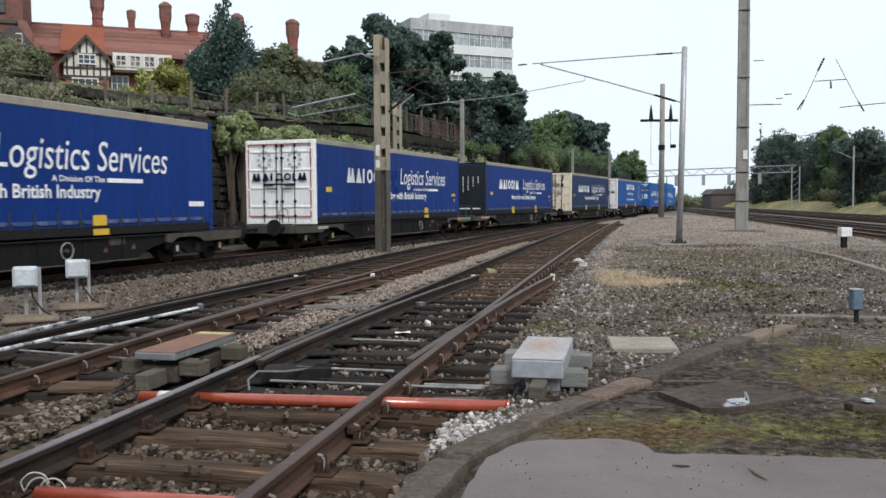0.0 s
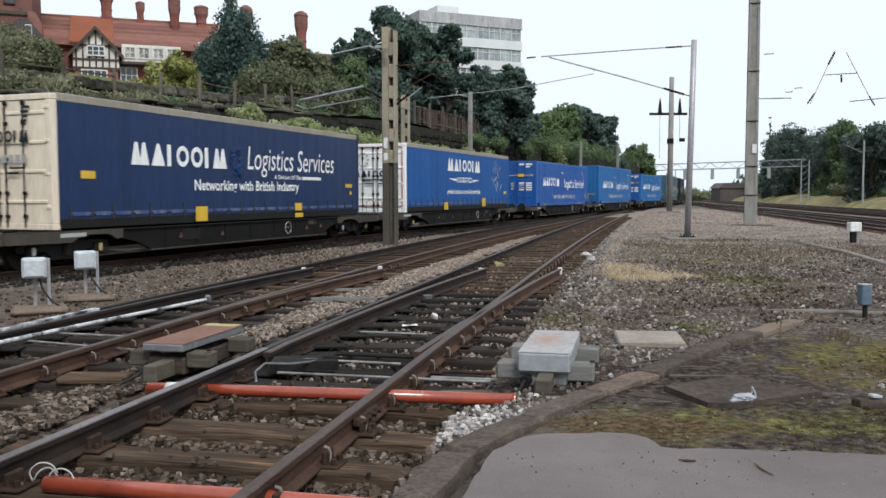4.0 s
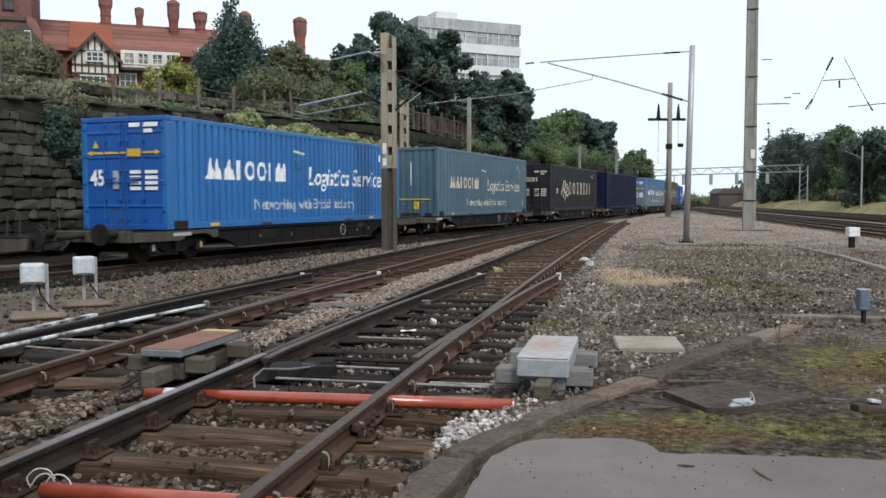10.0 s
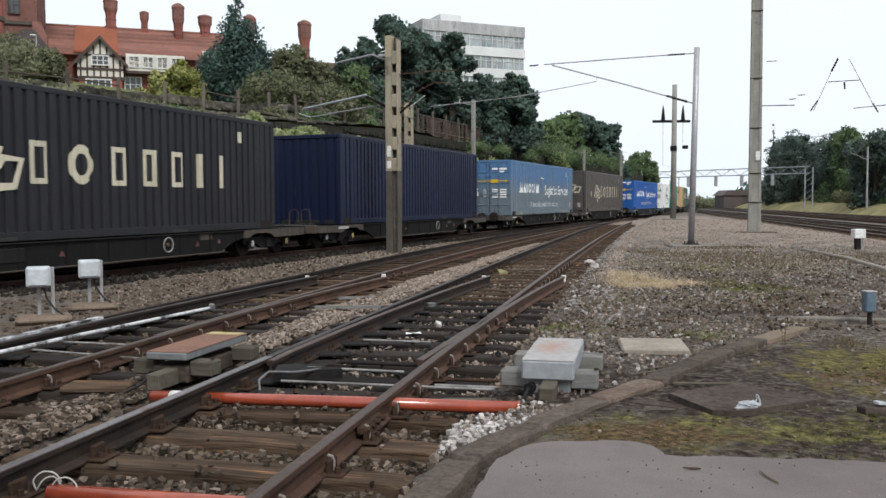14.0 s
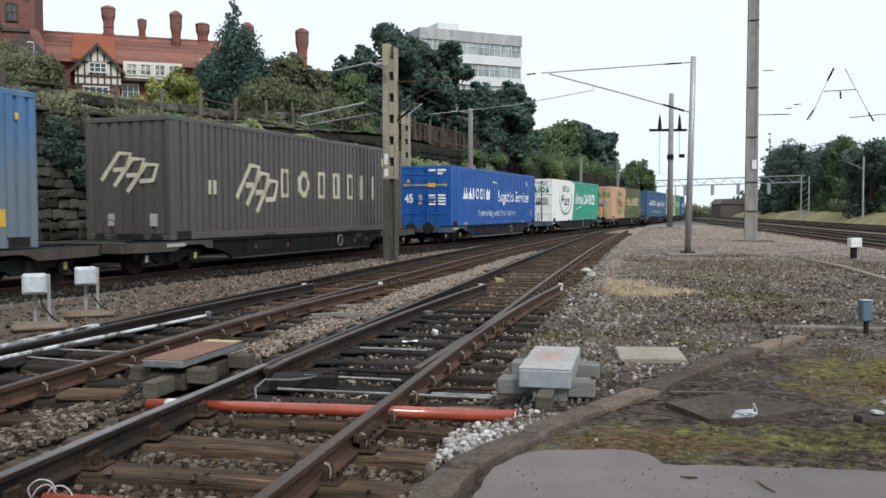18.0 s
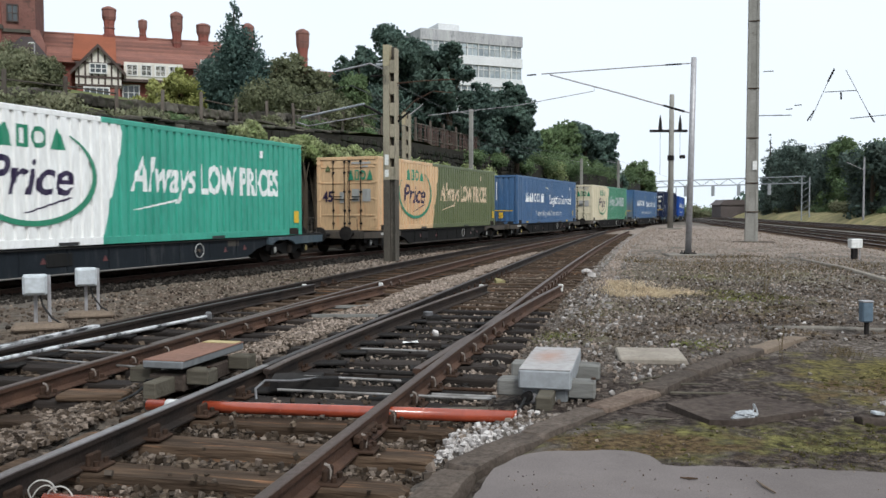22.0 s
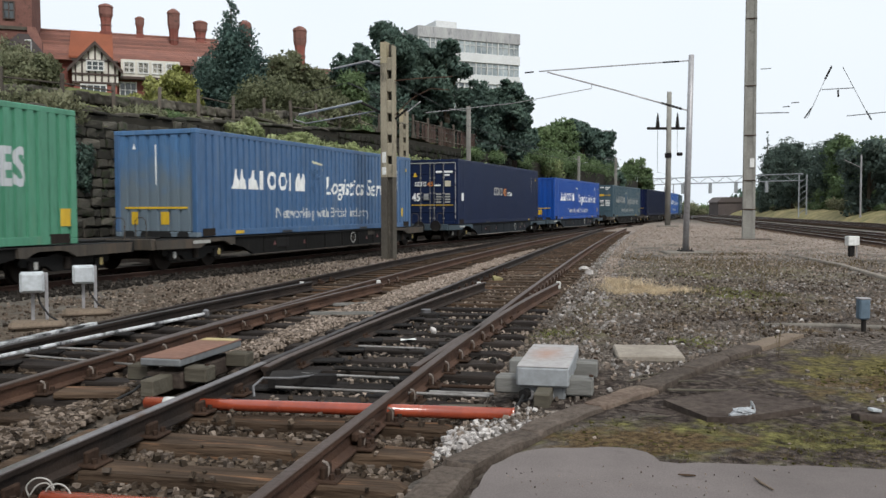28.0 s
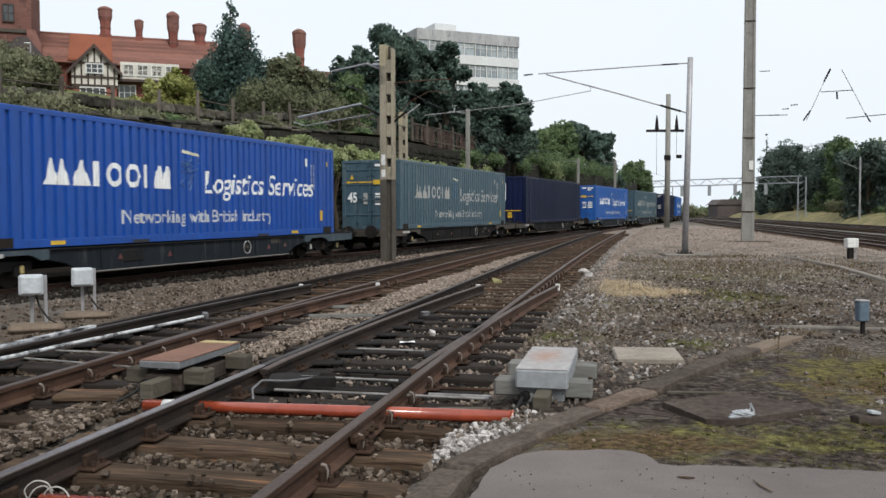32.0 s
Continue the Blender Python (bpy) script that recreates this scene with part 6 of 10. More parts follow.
def insulator(parent, a, b, r=0.05, n=6):
    """Ribbed insulator between two points."""
    a, b, r = Vector(a), Vector(b), r * 0.75
    pts, rad = [], []
    for i in range(n * 2 + 1):
        pts.append(a.lerp(b, i / (n * 2)))
        rad.append(r if i % 2 else r * 0.55)
    return part("insulator", Shape().tube(pts, rad, 8), M["grease"], parent)


post = concrete_mast(-1.78, 28.2, -0.3, 6.72, 0.43, 0.32, -16, "weathered cream concrete ladder mast beside the main line")
arm = part("cantilever", Shape().tube([(-0.2, 0.1, 4.45), (-0.75, 0.25, 4.75), (-1.05, 0.35, 4.88)], 0.045, 8), M["grease"], post)
part("arm_tube", Shape().tube([(-1.05, 0.35, 4.93), (-3.7, 1.2, 4.66)], 0.04, 8), M["galv"], post, "pale steel arm tube")
part("arm_stay", Shape().tube([(-0.5, 0.3, 4.6), (-3.4, 1.1, 4.35), (-3.9, 1.25, 4.5)], 0.022, 6), M["pole"], post)
part("upper_arm", Shape().tube([(-0.22, 0.1, 5.95), (-0.8, 0.3, 6.22), (-2.2, 0.8, 6.12)], 0.035, 8), M["pole"], post)
part("bracket", Shape().box((-0.3, 0, 6.12), (0.4, 0.1, 0.1), 0.02), M["galv"], post)
insulator(post, (-0.22, 0.1, 5.78), (-0.75, 0.2, 5.8))
insulator(post, (0.2, 0.05, 4.28), (0.62, 0.1, 4.62), 0.06)
part("registration_tube", Shape().tube([(0.2, 0, 5.5), (1.1, 0.25, 5.58), (2.0, 0.5, 5.62)], 0.018, 6), M["rail"], post, "rusty registration tube")
part("stay_wire", Shape().tube([(0.2, 0, 5.45), (1.75, 0.45, 4.65)], 0.009, 5), M["wire"], post)
part("stay_wire", Shape().tube([(0.2, 0.02, 4.4), (0.75, 0.2, 4.95), (1.3, 0.35, 5.25), (1.9, 0.5, 5.2)], 0.014, 5), M["rail"], post)
part("stay_wire", Shape().tube([(-0.2, 0.1, 4.9), (-1.6, 0.6, 5.6), (-3.6, 1.2, 5.4)], 0.012, 5), M["wire"], post)

behind = concrete_mast(-2.05, 45.0, -0.3, 6.5, 0.40, 0.30, -18, "pale concrete ladder mast behind the passing train")
part("bracket", Shape().tube([(0.1, 0, 6.3), (0.8, 0.3, 6.9)], 0.03, 6), M["pole"], behind)
for s, off, zt, w in ((29.1, 4.6, 7.75, 0.25), (58.8, 4.6, 6.3, 0.24), (76.6, 4.6, 7.1, 0.28)):
    x, y = main_line(s, off)
    ob = thing("line_mast", "plain pale concrete mast behind the train", "mast", pose(x, y, 0, 0, 0, -20), group="masts along the main line")
    part("shaft", Shape().box((0, 0, zt / 2 - 0.2), (w, 0.22, zt + 0.4), 0.03), M["mast"], ob)
    part("bracket", Shape().tube([(0, 0, zt - 0.3), (-1.4, 0.4, zt - 0.05)], 0.03, 6), M["pole"], ob)

# the slim steel mast with its arm over the tracks
pole = thing("steel_mast", "slim galvanised overhead line mast with a long stayed arm", "mast", pose(7.95, 28.75, -0.1))
part("shaft", Shape().tube([(0, 0, 0), (0.07, 0, 3.2), (0.13, 0, 6.5)], [0.105, 0.1, 0.09], 12), M["pole"], pole, smooth=True)
part("base_plate", Shape().box((0, 0, 0.10), (0.44, 0.44, 0.05), 0.01), M["grease"], pole)
part("plinth", Shape().box((0, 0, 0.03), (1.5, 0.95, 0.12), 0.03), M["concrete"], pole)
for a in (-0.16, 0.16):
    for b in (-0.16, 0.16):
        part("bolt", Shape().tube([(a, b, 0.1), (a, b, 0.2)], 0.018, 6), M["grease"], pole)
part("top_tube", Shape().tube([(0.12, 0, 6.32), (-1.6, 0.4, 6.27), (-4.72, 1.1, 6.15)], 0.02, 8), M["pole"], pole)
insulator(pole, (-0.25, 0.05, 6.3), (-0.75, 0.17, 6.29), 0.045)
part("bracket_tube", Shape().tube([(0.1, 0, 4.68), (-2.2, 0.5, 5.42), (-4.45, 1.05, 6.12)], 0.024, 8), M["pole"], pole)
insulator(pole, (-0.15, 0.03, 4.75), (-0.8, 0.18, 4.97), 0.06)
part("steady_arm", Shape().tube([(-3.0, 0.7, 5.64), (-3.0, 0.7, 5.52), (-5.6, 1.3, 5.1), (-8.6, 1.9, 4.85)], 0.014, 6), M["pole"], pole)
insulator(pole, (-4.9, 1.14, 6.14), (-5.2, 1.2, 6.12), 0.04)

# the tall feeder pole with its cross-arm, beyond
feeder = thing("feeder_pole", "tall dark pole with a cross-arm and two insulators", "mast", pose(17.95, 70.2, -0.1))
part("shaft", Shape().tube([(0, 0, 0), (0.05, 0, 10.8)], [0.24, 0.19], 12), M["mast"], feeder, smooth=True)
part("cross_arm", Shape().box((-0.2, 0, 7.9), (3.0, 0.16, 0.2), 0.02), M["grease"], feeder)
for x in (-0.86, 0.72):
    part("insulator", Shape().tube([(x, 0, 8.0), (x, 0, 8.2), (x, 0, 8.7), (x, 0, 9.15)], [0.17, 0.15, 0.10, 0.03], 8), M["grease"], feeder)
part("counterweight", Shape().tube([(0.72, 0, 5.85), (1.12, 0, 5.85)], 0.15, 10), M["grease"], feeder)
part("collar", Shape().tube([(0, 0, 5.55), (0, 0, 5.95)], 0.27, 12), M["grease"], feeder)
part("plinth", Shape().box((0, 0, 0.05), (1.6, 1.0, 0.2), 0.05), M["concrete"], feeder)
for x in (-0.86, 0.72):
    part("ladder_wire", Shape().tube([(x, 0, 7.8), (x, 0, 5.9 if x > 0 else 4.4)], 0.014, 5), M["wire"], feeder)

# the stout concrete mast
big = thing("stout_mast", "stout square concrete mast with iron bands", "mast", pose(14.35, 41.2, -0.1, 0, 0, -14))
o = [(-0.20, 0), (0.20, 0), (0.16, 14.5), (-0.16, 14.5)]
part("shaft", Shape().prism(o, -0.22, 0.22, 1), M["mast"], big)
for sx in (-1, 1):
    part("rib", Shape().prism([(sx * 0.22 - 0.06, 0), (sx * 0.22 + 0.06, 0), (sx * 0.17 + 0.05, 14.5), (sx * 0.17 - 0.05, 14.5)], -0.25, 0.25, 1), M["mast"], big)
for z in (1.45, 2.8, 4.9, 7.2, 10.3):
    part("band", Shape().box((0, 0, z), (0.575 - 0.008 * z, 0.53, 0.05), 0.01), M["iron"], big)
part("number_plate", Shape().box((0.10, -0.265, 3.62), (0.2, 0.02, 0.42), 0.005), M["white"], big)
part("plinth", Shape().box((0.1, 0, 0.0), (1.9, 1.1, 0.14), 0.05), M["kerb"], big)

# the lattice gantry over the running lines
gantry = thing("lattice_gantry", "pale lattice signal gantry spanning the running lines", "gantry")
ga, gb_ = Vector((38.2, 168, 0)), Vector((58.6, 143, 0))
for p in (ga, gb_):
    for d in (-0.45, 0.45):
        part("leg", Shape().box((p.x + d, p.y - d, 3.3), (0.16, 0.16, 7.2)), M["galv"], gantry)
    for i in range(6):
        part("brace", Shape().tube([(p.x - 0.45, p.y + 0.45, 0.5 + i), (p.x + 0.45, p.y - 0.45, 1.4 + i)], 0.05, 5), M["galv"], gantry)
for z in (5.95, 7.05):
    part("chord", Shape().tube([(*ga.xy, z), (*gb_.xy, z)], 0.10, 6), M["galv"], gantry)
for i in range(18):
    p, q = ga.lerp(gb_, i / 18), ga.lerp(gb_, (i + 1) / 18)
    part("brace", Shape().tube([(*p.xy, 5.95 if i % 2 else 7.05), (*q.xy, 7.05 if i % 2 else 5.95)], 0.05, 5), M["galv"], gantry)
for u in (0.28, 0.46, 0.62, 0.80):
    p = ga.lerp(gb_, u)
    part("dropper", Shape().box((p.x, p.y, 5.0), (0.5, 0.4, 1.8), 0.03), M["galv"], gantry)
for i, (b, d, zt) in enumerate(((252, 200, 6.5), (262, 215, 7.5), (345, 205, 7), (476, 110, 8.3), (230, 190, 8))):
    ob = thing("distant_mast", "slim distant overhead line mast", "mast", pose(place(b, d), d, -0.2), group="distant masts")
    part("shaft", Shape().tube([(0, 0, 0), (0, 0, zt)], [0.14, 0.11], 8), M["pole"], ob)
    part("bracket", Shape().tube([(0, 0, zt - 1.6), (-2.2, 0, zt - 0.6)], 0.04, 5), M["pole"], ob)
signal = thing("colour_light_signal", "distant signal showing a red light", "signal", pose(place(276, 165), 165, -0.2))
part("signal_post", Shape().tube([(0, 0, 0), (0, 0, 2.8)], 0.08, 8), M["pole"], signal)
part("signal_head", Shape().box((0, 0, 3.2), (0.5, 0.3, 0.95), 0.03), M["grease"], signal)
red = bpy.data.materials.new("red_signal_light")
red.use_nodes = True
rb = red.node_tree.nodes["Principled BSDF"]
rb.inputs["Base Color"].default_value = (0.5, 0.02, 0.02, 1)
rb.inputs["Emission Color"].default_value, rb.inputs["Emission Strength"].default_value = (1.0, 0.05, 0.06, 1), 2.5
part("lens", Shape().tube([(0, -0.16, 3.0), (0, -0.2, 3.0)], 0.17, 12), red, signal, "glowing red lens")

# the span wires with their insulators, and the contact wires
span = thing("span_hanger", "overhead wire hanger with two dark insulators in the sky", "overhead wire")
D = 60
P = lambda a, b, d=D: ((a - 784) / 1545 * d, d, 1.4 + (354 - b) / 1545 * d)
part("stay", Shape().tube([P(1423, 196), P(1464, 104)], 0.02, 5), M["wire"], span)
part("stay", Shape().tube([P(1533, 196), P(1484, 107)], 0.02, 5), M["wire"], span)
part("cross_piece", Shape().tube([P(1448, 146), P(1504, 143)], 0.03, 5), M["wire"], span)
insulator(span, P(1453, 128), P(1464, 106), 0.11, 5)
insulator(span, P(1418, 196), P(1430, 178), 0.08, 4)
insulator(span, P(1526, 183), P(1536, 199), 0.08, 4)
insulator(span, P(1476, 146), P(1477, 159), 0.1, 3)
part("registration_arm", Shape().tube([P(1493, 192), P(1545, 187), P(1600, 182)], 0.03, 5), M["wire"], span)
part("registration_arm", Shape().tube([P(1330, 187), P(1390, 186)], 0.03, 5), M["wire"], span)
insulator(span, P(1358, 186.5), P(1375, 186), 0.06, 4)
insulator(span, P(1380, 176), P(1392, 175), 0.05, 3)
insulator(span, P(1395, 169), P(1408, 168), 0.05, 3)
part("registration_arm", Shape().tube([P(1340, 110), P(1358, 109)], 0.03, 5), M["wire"], span)
for pts, r in (
    ([main_line(6, 1.0) + (4.9,), main_line(60, 1.3) + (4.9,), main_line(110, 1.3) + (4.9,)], 0.010),
    ([main_line(6, 1.0) + (5.9,), main_line(30, 1.3) + (5.3,), main_line(62, 1.3) + (6.1,), main_line(110, 1.3) + (6.1,)], 0.010),
):
    ob = thing("contact_wire", "thin overhead contact wire above the track", "overhead wire")
    part("wire", Shape().tube(pts, r, 5), M["wire"], ob)


# ---- trackside things near the camera ----
PALE_YELLOW = material("faded_yellow_paint", (0.45, 0.36, 0.16), (0.35, 0.28, 0.14), 0.6, grain=20, patch=4)


def point_machine(x, y, turn, lid, label, z=0.0):
    """A points motor: lidded case bolted on two timbers."""
    ob = thing("point_machine", label, "point machine", pose(x, y, z, 0, 0, turn), group="point machines")
    if lid is M["rust_lid"]:
        part("lid", Shape().box((0, 0.55, 0.145), (0.38, 1.14, 0.065), 0.01), M["dull_grey"], ob)
        part("lid_sheet", Shape().box((0.002, 0.555, 0.181), (0.385, 1.13, 0.010), 0.004), lid, ob, "rust-brown top sheet")
        part("lid_label", Shape().box((0.0, 1.04, 0.188), (0.34, 0.13, 0.006)), PALE_YELLOW, ob, "faded yellow stripe")
    else:
        part("lid", Shape().box((0, 0.55, 0.115), (0.40, 1.12, 0.15), 0.014), M["galv"], ob)
        part("lid_sheet", Shape().box((0, 0.55, 0.1925), (0.395, 1.11, 0.006), 0.002), lid, ob, "rust-stained top of the lid")
        for sx in (-0.09, 0.05):
            part("case_boss", Shape().tube([(sx, 0.05, -0.03), (sx, 0.02, -0.03)], 0.035, 10), M["pole"], ob)
    # the rust-lidded case is dark to hold the shade under its lid
    part("case", Shape().box((0, 0.55, -0.02), (0.34, 1.02, 0.15), 0.015), M["dull_grey"] if lid is M["machine_top"] else M["slab_dark"], ob)
    for yy in (0.16, 0.92):
        for sx in (-1, 1):
            part("bearer", Shape().box((sx * 0.27, yy, 0.03), (0.21, 0.18, 0.13), 0.012), M["bearer_pale"] if lid is M["machine_top"] else M["bearer"], ob, "grey weathered timber bearer")
    part("bearer", Shape().box((0.02, -0.08, -0.03), (0.12, 0.36, 0.14), 0.01), M["bearer"], ob)
    part("cable_gland", Shape().tube([(-0.12, 0.04, -0.02), (-0.14, -0.03, -0.02)], 0.04, 10), M["grease"], ob)
    part("cable", Shape().tube([(-0.14, -0.02, -0.02), (-0.17, -0.16, -0.08), (-0.22, -0.4, -0.12)], 0.012, 6), M["rubber"], ob)
    for sx in (-0.36, 0.36):
        for yy in (0.12, 0.92):
            part("bolt", Shape().tube([(sx, yy, 0.11), (sx, yy, 0.125)], 0.02, 6), M["iron"], ob)
    return ob


point_machine(0.745, 6.58, -12.5, M["machine_top"], "grey point machine with rust-stained lid on timber bearers")
point_machine(-2.40, 7.35, -13, M["rust_lid"], "point machine with brown rusted lid on timber bearers", -0.045)


def rod(name, a, b, r, mat, label, parent=None):
    return part(name, Shape().tube([a, b], r, 8), mat, parent, label)


for tr, pts in ((track_one, (((-1.42, 7.28, -0.10), (0.36, 6.90, -0.10)), ((-1.30, 7.88, -0.10), (-0.40, 7.65, -0.10)), ((-0.95, 9.6, -0.12), (-0.2, 9.42, -0.12)))),
                (track_two, (((-4.3, 8.9, -0.1), (-2.6, 8.2, -0.1)), ((-4.2, 9.4, -0.1), (-3.1, 9.1, -0.1))))):
    for a, b in pts:
        rod("stretcher_bar", a, b, 0.012, M["bar"], "worn bright stretcher bar", tr)
part("crank_plate", Shape().prism([(-1.53, 7.72), (-1.36, 7.78), (-1.24, 7.62), (-0.95, 7.60), (-0.93, 7.50), (-1.24, 7.48), (-1.42, 7.32), (-1.50, 7.36)], -0.125, -0.045), M["grease"], track_one, "greasy black crank plate")
part("lock_bar", Shape().tube([(-1.02, 8.11, -0.09), (-0.30, 7.94, -0.09)], 0.022, 8), M["grease"], track_one, "black lock bar")
part("drive_rod", Shape().tube([(-0.12, 7.13, -0.11), (0.40, 7.02, -0.11)], 0.014, 8), M["bar"], track_one, "bright drive rod to the point machine")
part("drive_rod", Shape().tube([(-0.02, 7.42, -0.12), (0.42, 7.33, -0.12)], 0.016, 8), M["iron"], track_one)
part("packing_timber", Shape().box((0.16, 6.72, -0.17), (0.42, 0.13, 0.07), 0.012), M["bearer"], track_one, m=pose(0, 0, 0))
part("blade_bracket", Shape().tube([(-1.55, 7.05, -0.13), (-1.56, 7.07, -0.05), (-1.50, 7.16, 0.0), (-1.3, 7.3, -0.03), (-1.1, 7.6, -0.06)], 0.011, 8), M["steel"], track_one)
for i in range(9):
    y = 7.2 + 0.68 * i
    k = rail_one(y)
    part("slide_plate", Shape().box((k - GAUGE * 0.98 + 0.22, y + 0.3, -0.15), (0.42, 0.2, 0.025), 0.006), M["grease"], track_one, "greasy black slide plate", m=pose(0, 0, 0))
    part("slide_plate", Shape().box((k - 0.2, y, -0.15), (0.36, 0.2, 0.025), 0.006), M["grease"], track_one, "greasy black slide plate")
for i in range(10):
    y = 6.4 + 0.68 * i
    part("slide_plate", Shape().box((rail_two(y) - GAUGE + 0.2, y + 0.3, -0.15), (0.5, 0.22, 0.025), 0.006), M["grease"], track_two, "greasy black slide plate")
# pale insulating wrap on the near end of the middle track's far rail
part("rail_wrap", Shape().sweep([(-0.045, -0.05), (-0.016, -0.06), (-0.02, -0.125), (0.02, -0.125), (0.016, -0.06), (0.045, -0.05), (0.045, 0.008), (-0.045, 0.008)], offset_line(rail_two, GAUGE, 3.2, 10.7)), M["patchy_white"], track_two, "flaking white paint on the rail top")
rod("locking_bar", (-4.75, 7.4, -0.06), (-4.1, 9.7, -0.06), 0.022, M["patchy_white"], "pale worn locking bar", track_two)
rod("locking_bar", (-4.1, 9.7, -0.06), (-3.35, 12.1, -0.06), 0.022, M["patchy_white"], "greased locking bar with flaking white paint", track_two)
part("bar_end", Shape().box((-3.33, 12.15, -0.06), (0.09, 0.05, 0.12), 0.02), M["steel"], track_two)
part("timber_pad", Shape().box((-2.95, 7.25, -0.14), (0.55, 0.28, 0.06), 0.015), M["sleeper"], track_two, m=pose(0, 0, 0))
# fishplate on the near rail
k = rail_one(5.75)
part("fishplate", Shape().box((0, 0, -0.075), (0.05, 0.42, 0.06), 0.012), M["iron"], track_one, m=pose(k + 0.045, 5.75, 0, 0, 0, -12.4))
for i in range(4):
    part("bolt", Shape().tube([(0, 0, 0), (0.035, 0, 0)], 0.02, 6), M["iron"], track_one, m=pose(k + 0.07 + (i - 1.5) * 0.024, 5.75 + (i - 1.5) * 0.1, -0.075, 0, 0, -12))

for pts, label in (([(-2.36, 6.84, -0.13), (-1.0, 6.58, -0.115), (0.50, 6.29, -0.10)], "faded orange plastic cable duct under the rails"),
                   ([(-2.10, 4.50, -0.12), (-1.0, 4.29, -0.12), (-0.25, 4.15, -0.13)], "bright orange plastic cable duct under the rails")):
    d = thing("cable_duct", label, "cable duct", group="orange cable ducts")
    part("duct", Shape().tube(pts, 0.047, 16), M["orange"], d, smooth=True)
    part("duct_end", Shape().tube([pts[-1], (pts[-1][0] + 0.012, pts[-1][1] - 0.002, pts[-1][2])], [0.052, 0.05], 16), M["orange"], d)
    part("inner_cable", Shape().tube([pts[-1], (pts[-1][0] + 0.16, pts[-1][1] - 0.06, pts[-1][2] - 0.03), (pts[-1][0] + 0.4, pts[-1][1] + 0.02, pts[-1][2] - 0.02)], 0.014, 6), M["rubber"], d)
cable = thing("cable_loop", "white cable loops tied at the end of the duct", "cable")
for pts in ([(-2.20, 4.56, -0.13), (-2.21, 4.55, -0.07), (-2.16, 4.55, -0.025), (-2.10, 4.56, -0.035), (-2.07, 4.57, -0.085)],
            [(-2.18, 4.52, -0.11), (-2.14, 4.52, -0.055), (-2.09, 4.53, -0.045), (-2.06, 4.55, -0.10)],
            [(-2.10, 4.50, -0.12), (-2.06, 4.48, -0.05), (-2.00, 4.47, -0.03), (-1.95, 4.46, -0.055), (-1.92, 4.45, -0.12)]):
    part("loop", Shape().bend(pts, 0.0045, 6), M["sock"], cable, smooth=True)
sleeve = thing("duct_sleeve", "white sleeve band on the faded orange duct", "sleeve")
part("band", Shape().tube([(-2.20, 6.81, -0.128), (-2.06, 6.783, -0.126)], 0.050, 14), M["white"], sleeve, smooth=True)

# ---- junction boxes on angle-iron legs ----
def junction_box(x, y, label, w=0.3, h=0.27, d=0.22, top=0.57, mat="box_grey"):
    ob = thing("junction_box", label, "junction box", pose(x, y, 0, 0, 0, 24), group="lineside junction boxes")
    part("case", Shape().box((0, 0, top - h / 2), (w, d, h), 0.02), M[mat], ob)
    part("case_door", Shape().box((0, -d / 2 - 0.008, top - h / 2), (w - 0.05, 0.02, h - 0.05), 0.008), M[mat], ob)
    for sx in (0.0, 0.17):
        part("leg", Shape().box((sx, d / 2 + 0.02, top / 2 - 0.1), (0.045, 0.045, top + 0.16), 0.004), M["pole"], ob)
    part("cable", Shape().tube([(0.06, 0, top - h), (0.09, 0.02, 0.15), (0.2, -0.02, -0.02), (0.32, -0.04, -0.1)], 0.014, 6), M["rubber"], ob)
    part("footing", Shape().box((0.05, 0.06, -0.145), (0.7, 0.44, 0.12), 0.05), M["footing"], ob)
    return ob


junction_box(-5.47, 11.55, "pale grey junction box on steel legs beside the main line")
junction_box(-5.37, 12.95, "pale grey junction box with a dangling cable")
wb = thing("trunking_box", "small white lineside box on a dark stand", "junction box", pose(12.15, 26.0, -0.1))
part("case", Shape().box((0, 0, 0.52), (0.34, 0.26, 0.28), 0.02), M["white"], wb)
part("stand", Shape().box((-0.02, 0, 0.18), (0.16, 0.14, 0.42), 0.02), M["grease"], wb)
part("leg", Shape().box((0.14, 0, 0.2), (0.03, 0.03, 0.44)), M["pole"], wb)
bb = thing("marker_box", "small blue-grey box on a short stand", "junction box", pose(4.96, 10.3, -0.1))
part("case", Shape().box((0, 0, 0.30), (0.125, 0.12, 0.24), 0.015), material("blue_grey_paint", (0.13, 0.18, 0.23), (0.1, 0.14, 0.18), 0.5, grain=14, patch=3, bump=0.1), bb)
part("cap", Shape().box((0, 0, 0.425), (0.135, 0.13, 0.02), 0.006), M["pole"], bb)
part("stand", Shape().tube([(0.01, 0, -0.04), (0.01, 0, 0.2)], 0.03, 8), M["grease"], bb)
for pts, label in (([(3.95, 10.75, -0.06), (4.5, 10.7, -0.05), (5.6, 10.45, -0.06), (8.0, 10.2, -0.06)], "grey cable pipe lying on the yard"),
                   ([(10.6, 27.0, -0.05), (10.0, 22.0, -0.05), (8.9, 17.3, -0.05), (8.2, 14.0, -0.05)], "pale cable trunking across the yard")):
    ob = thing("ground_pipe", label, "pipe")
    part("pipe", Shape().tube(pts, 0.035 if pts[0][1] < 15 else 0.06, 8), M["concrete"] if pts[0][1] < 15 else M["pale_slab"], ob, smooth=True)

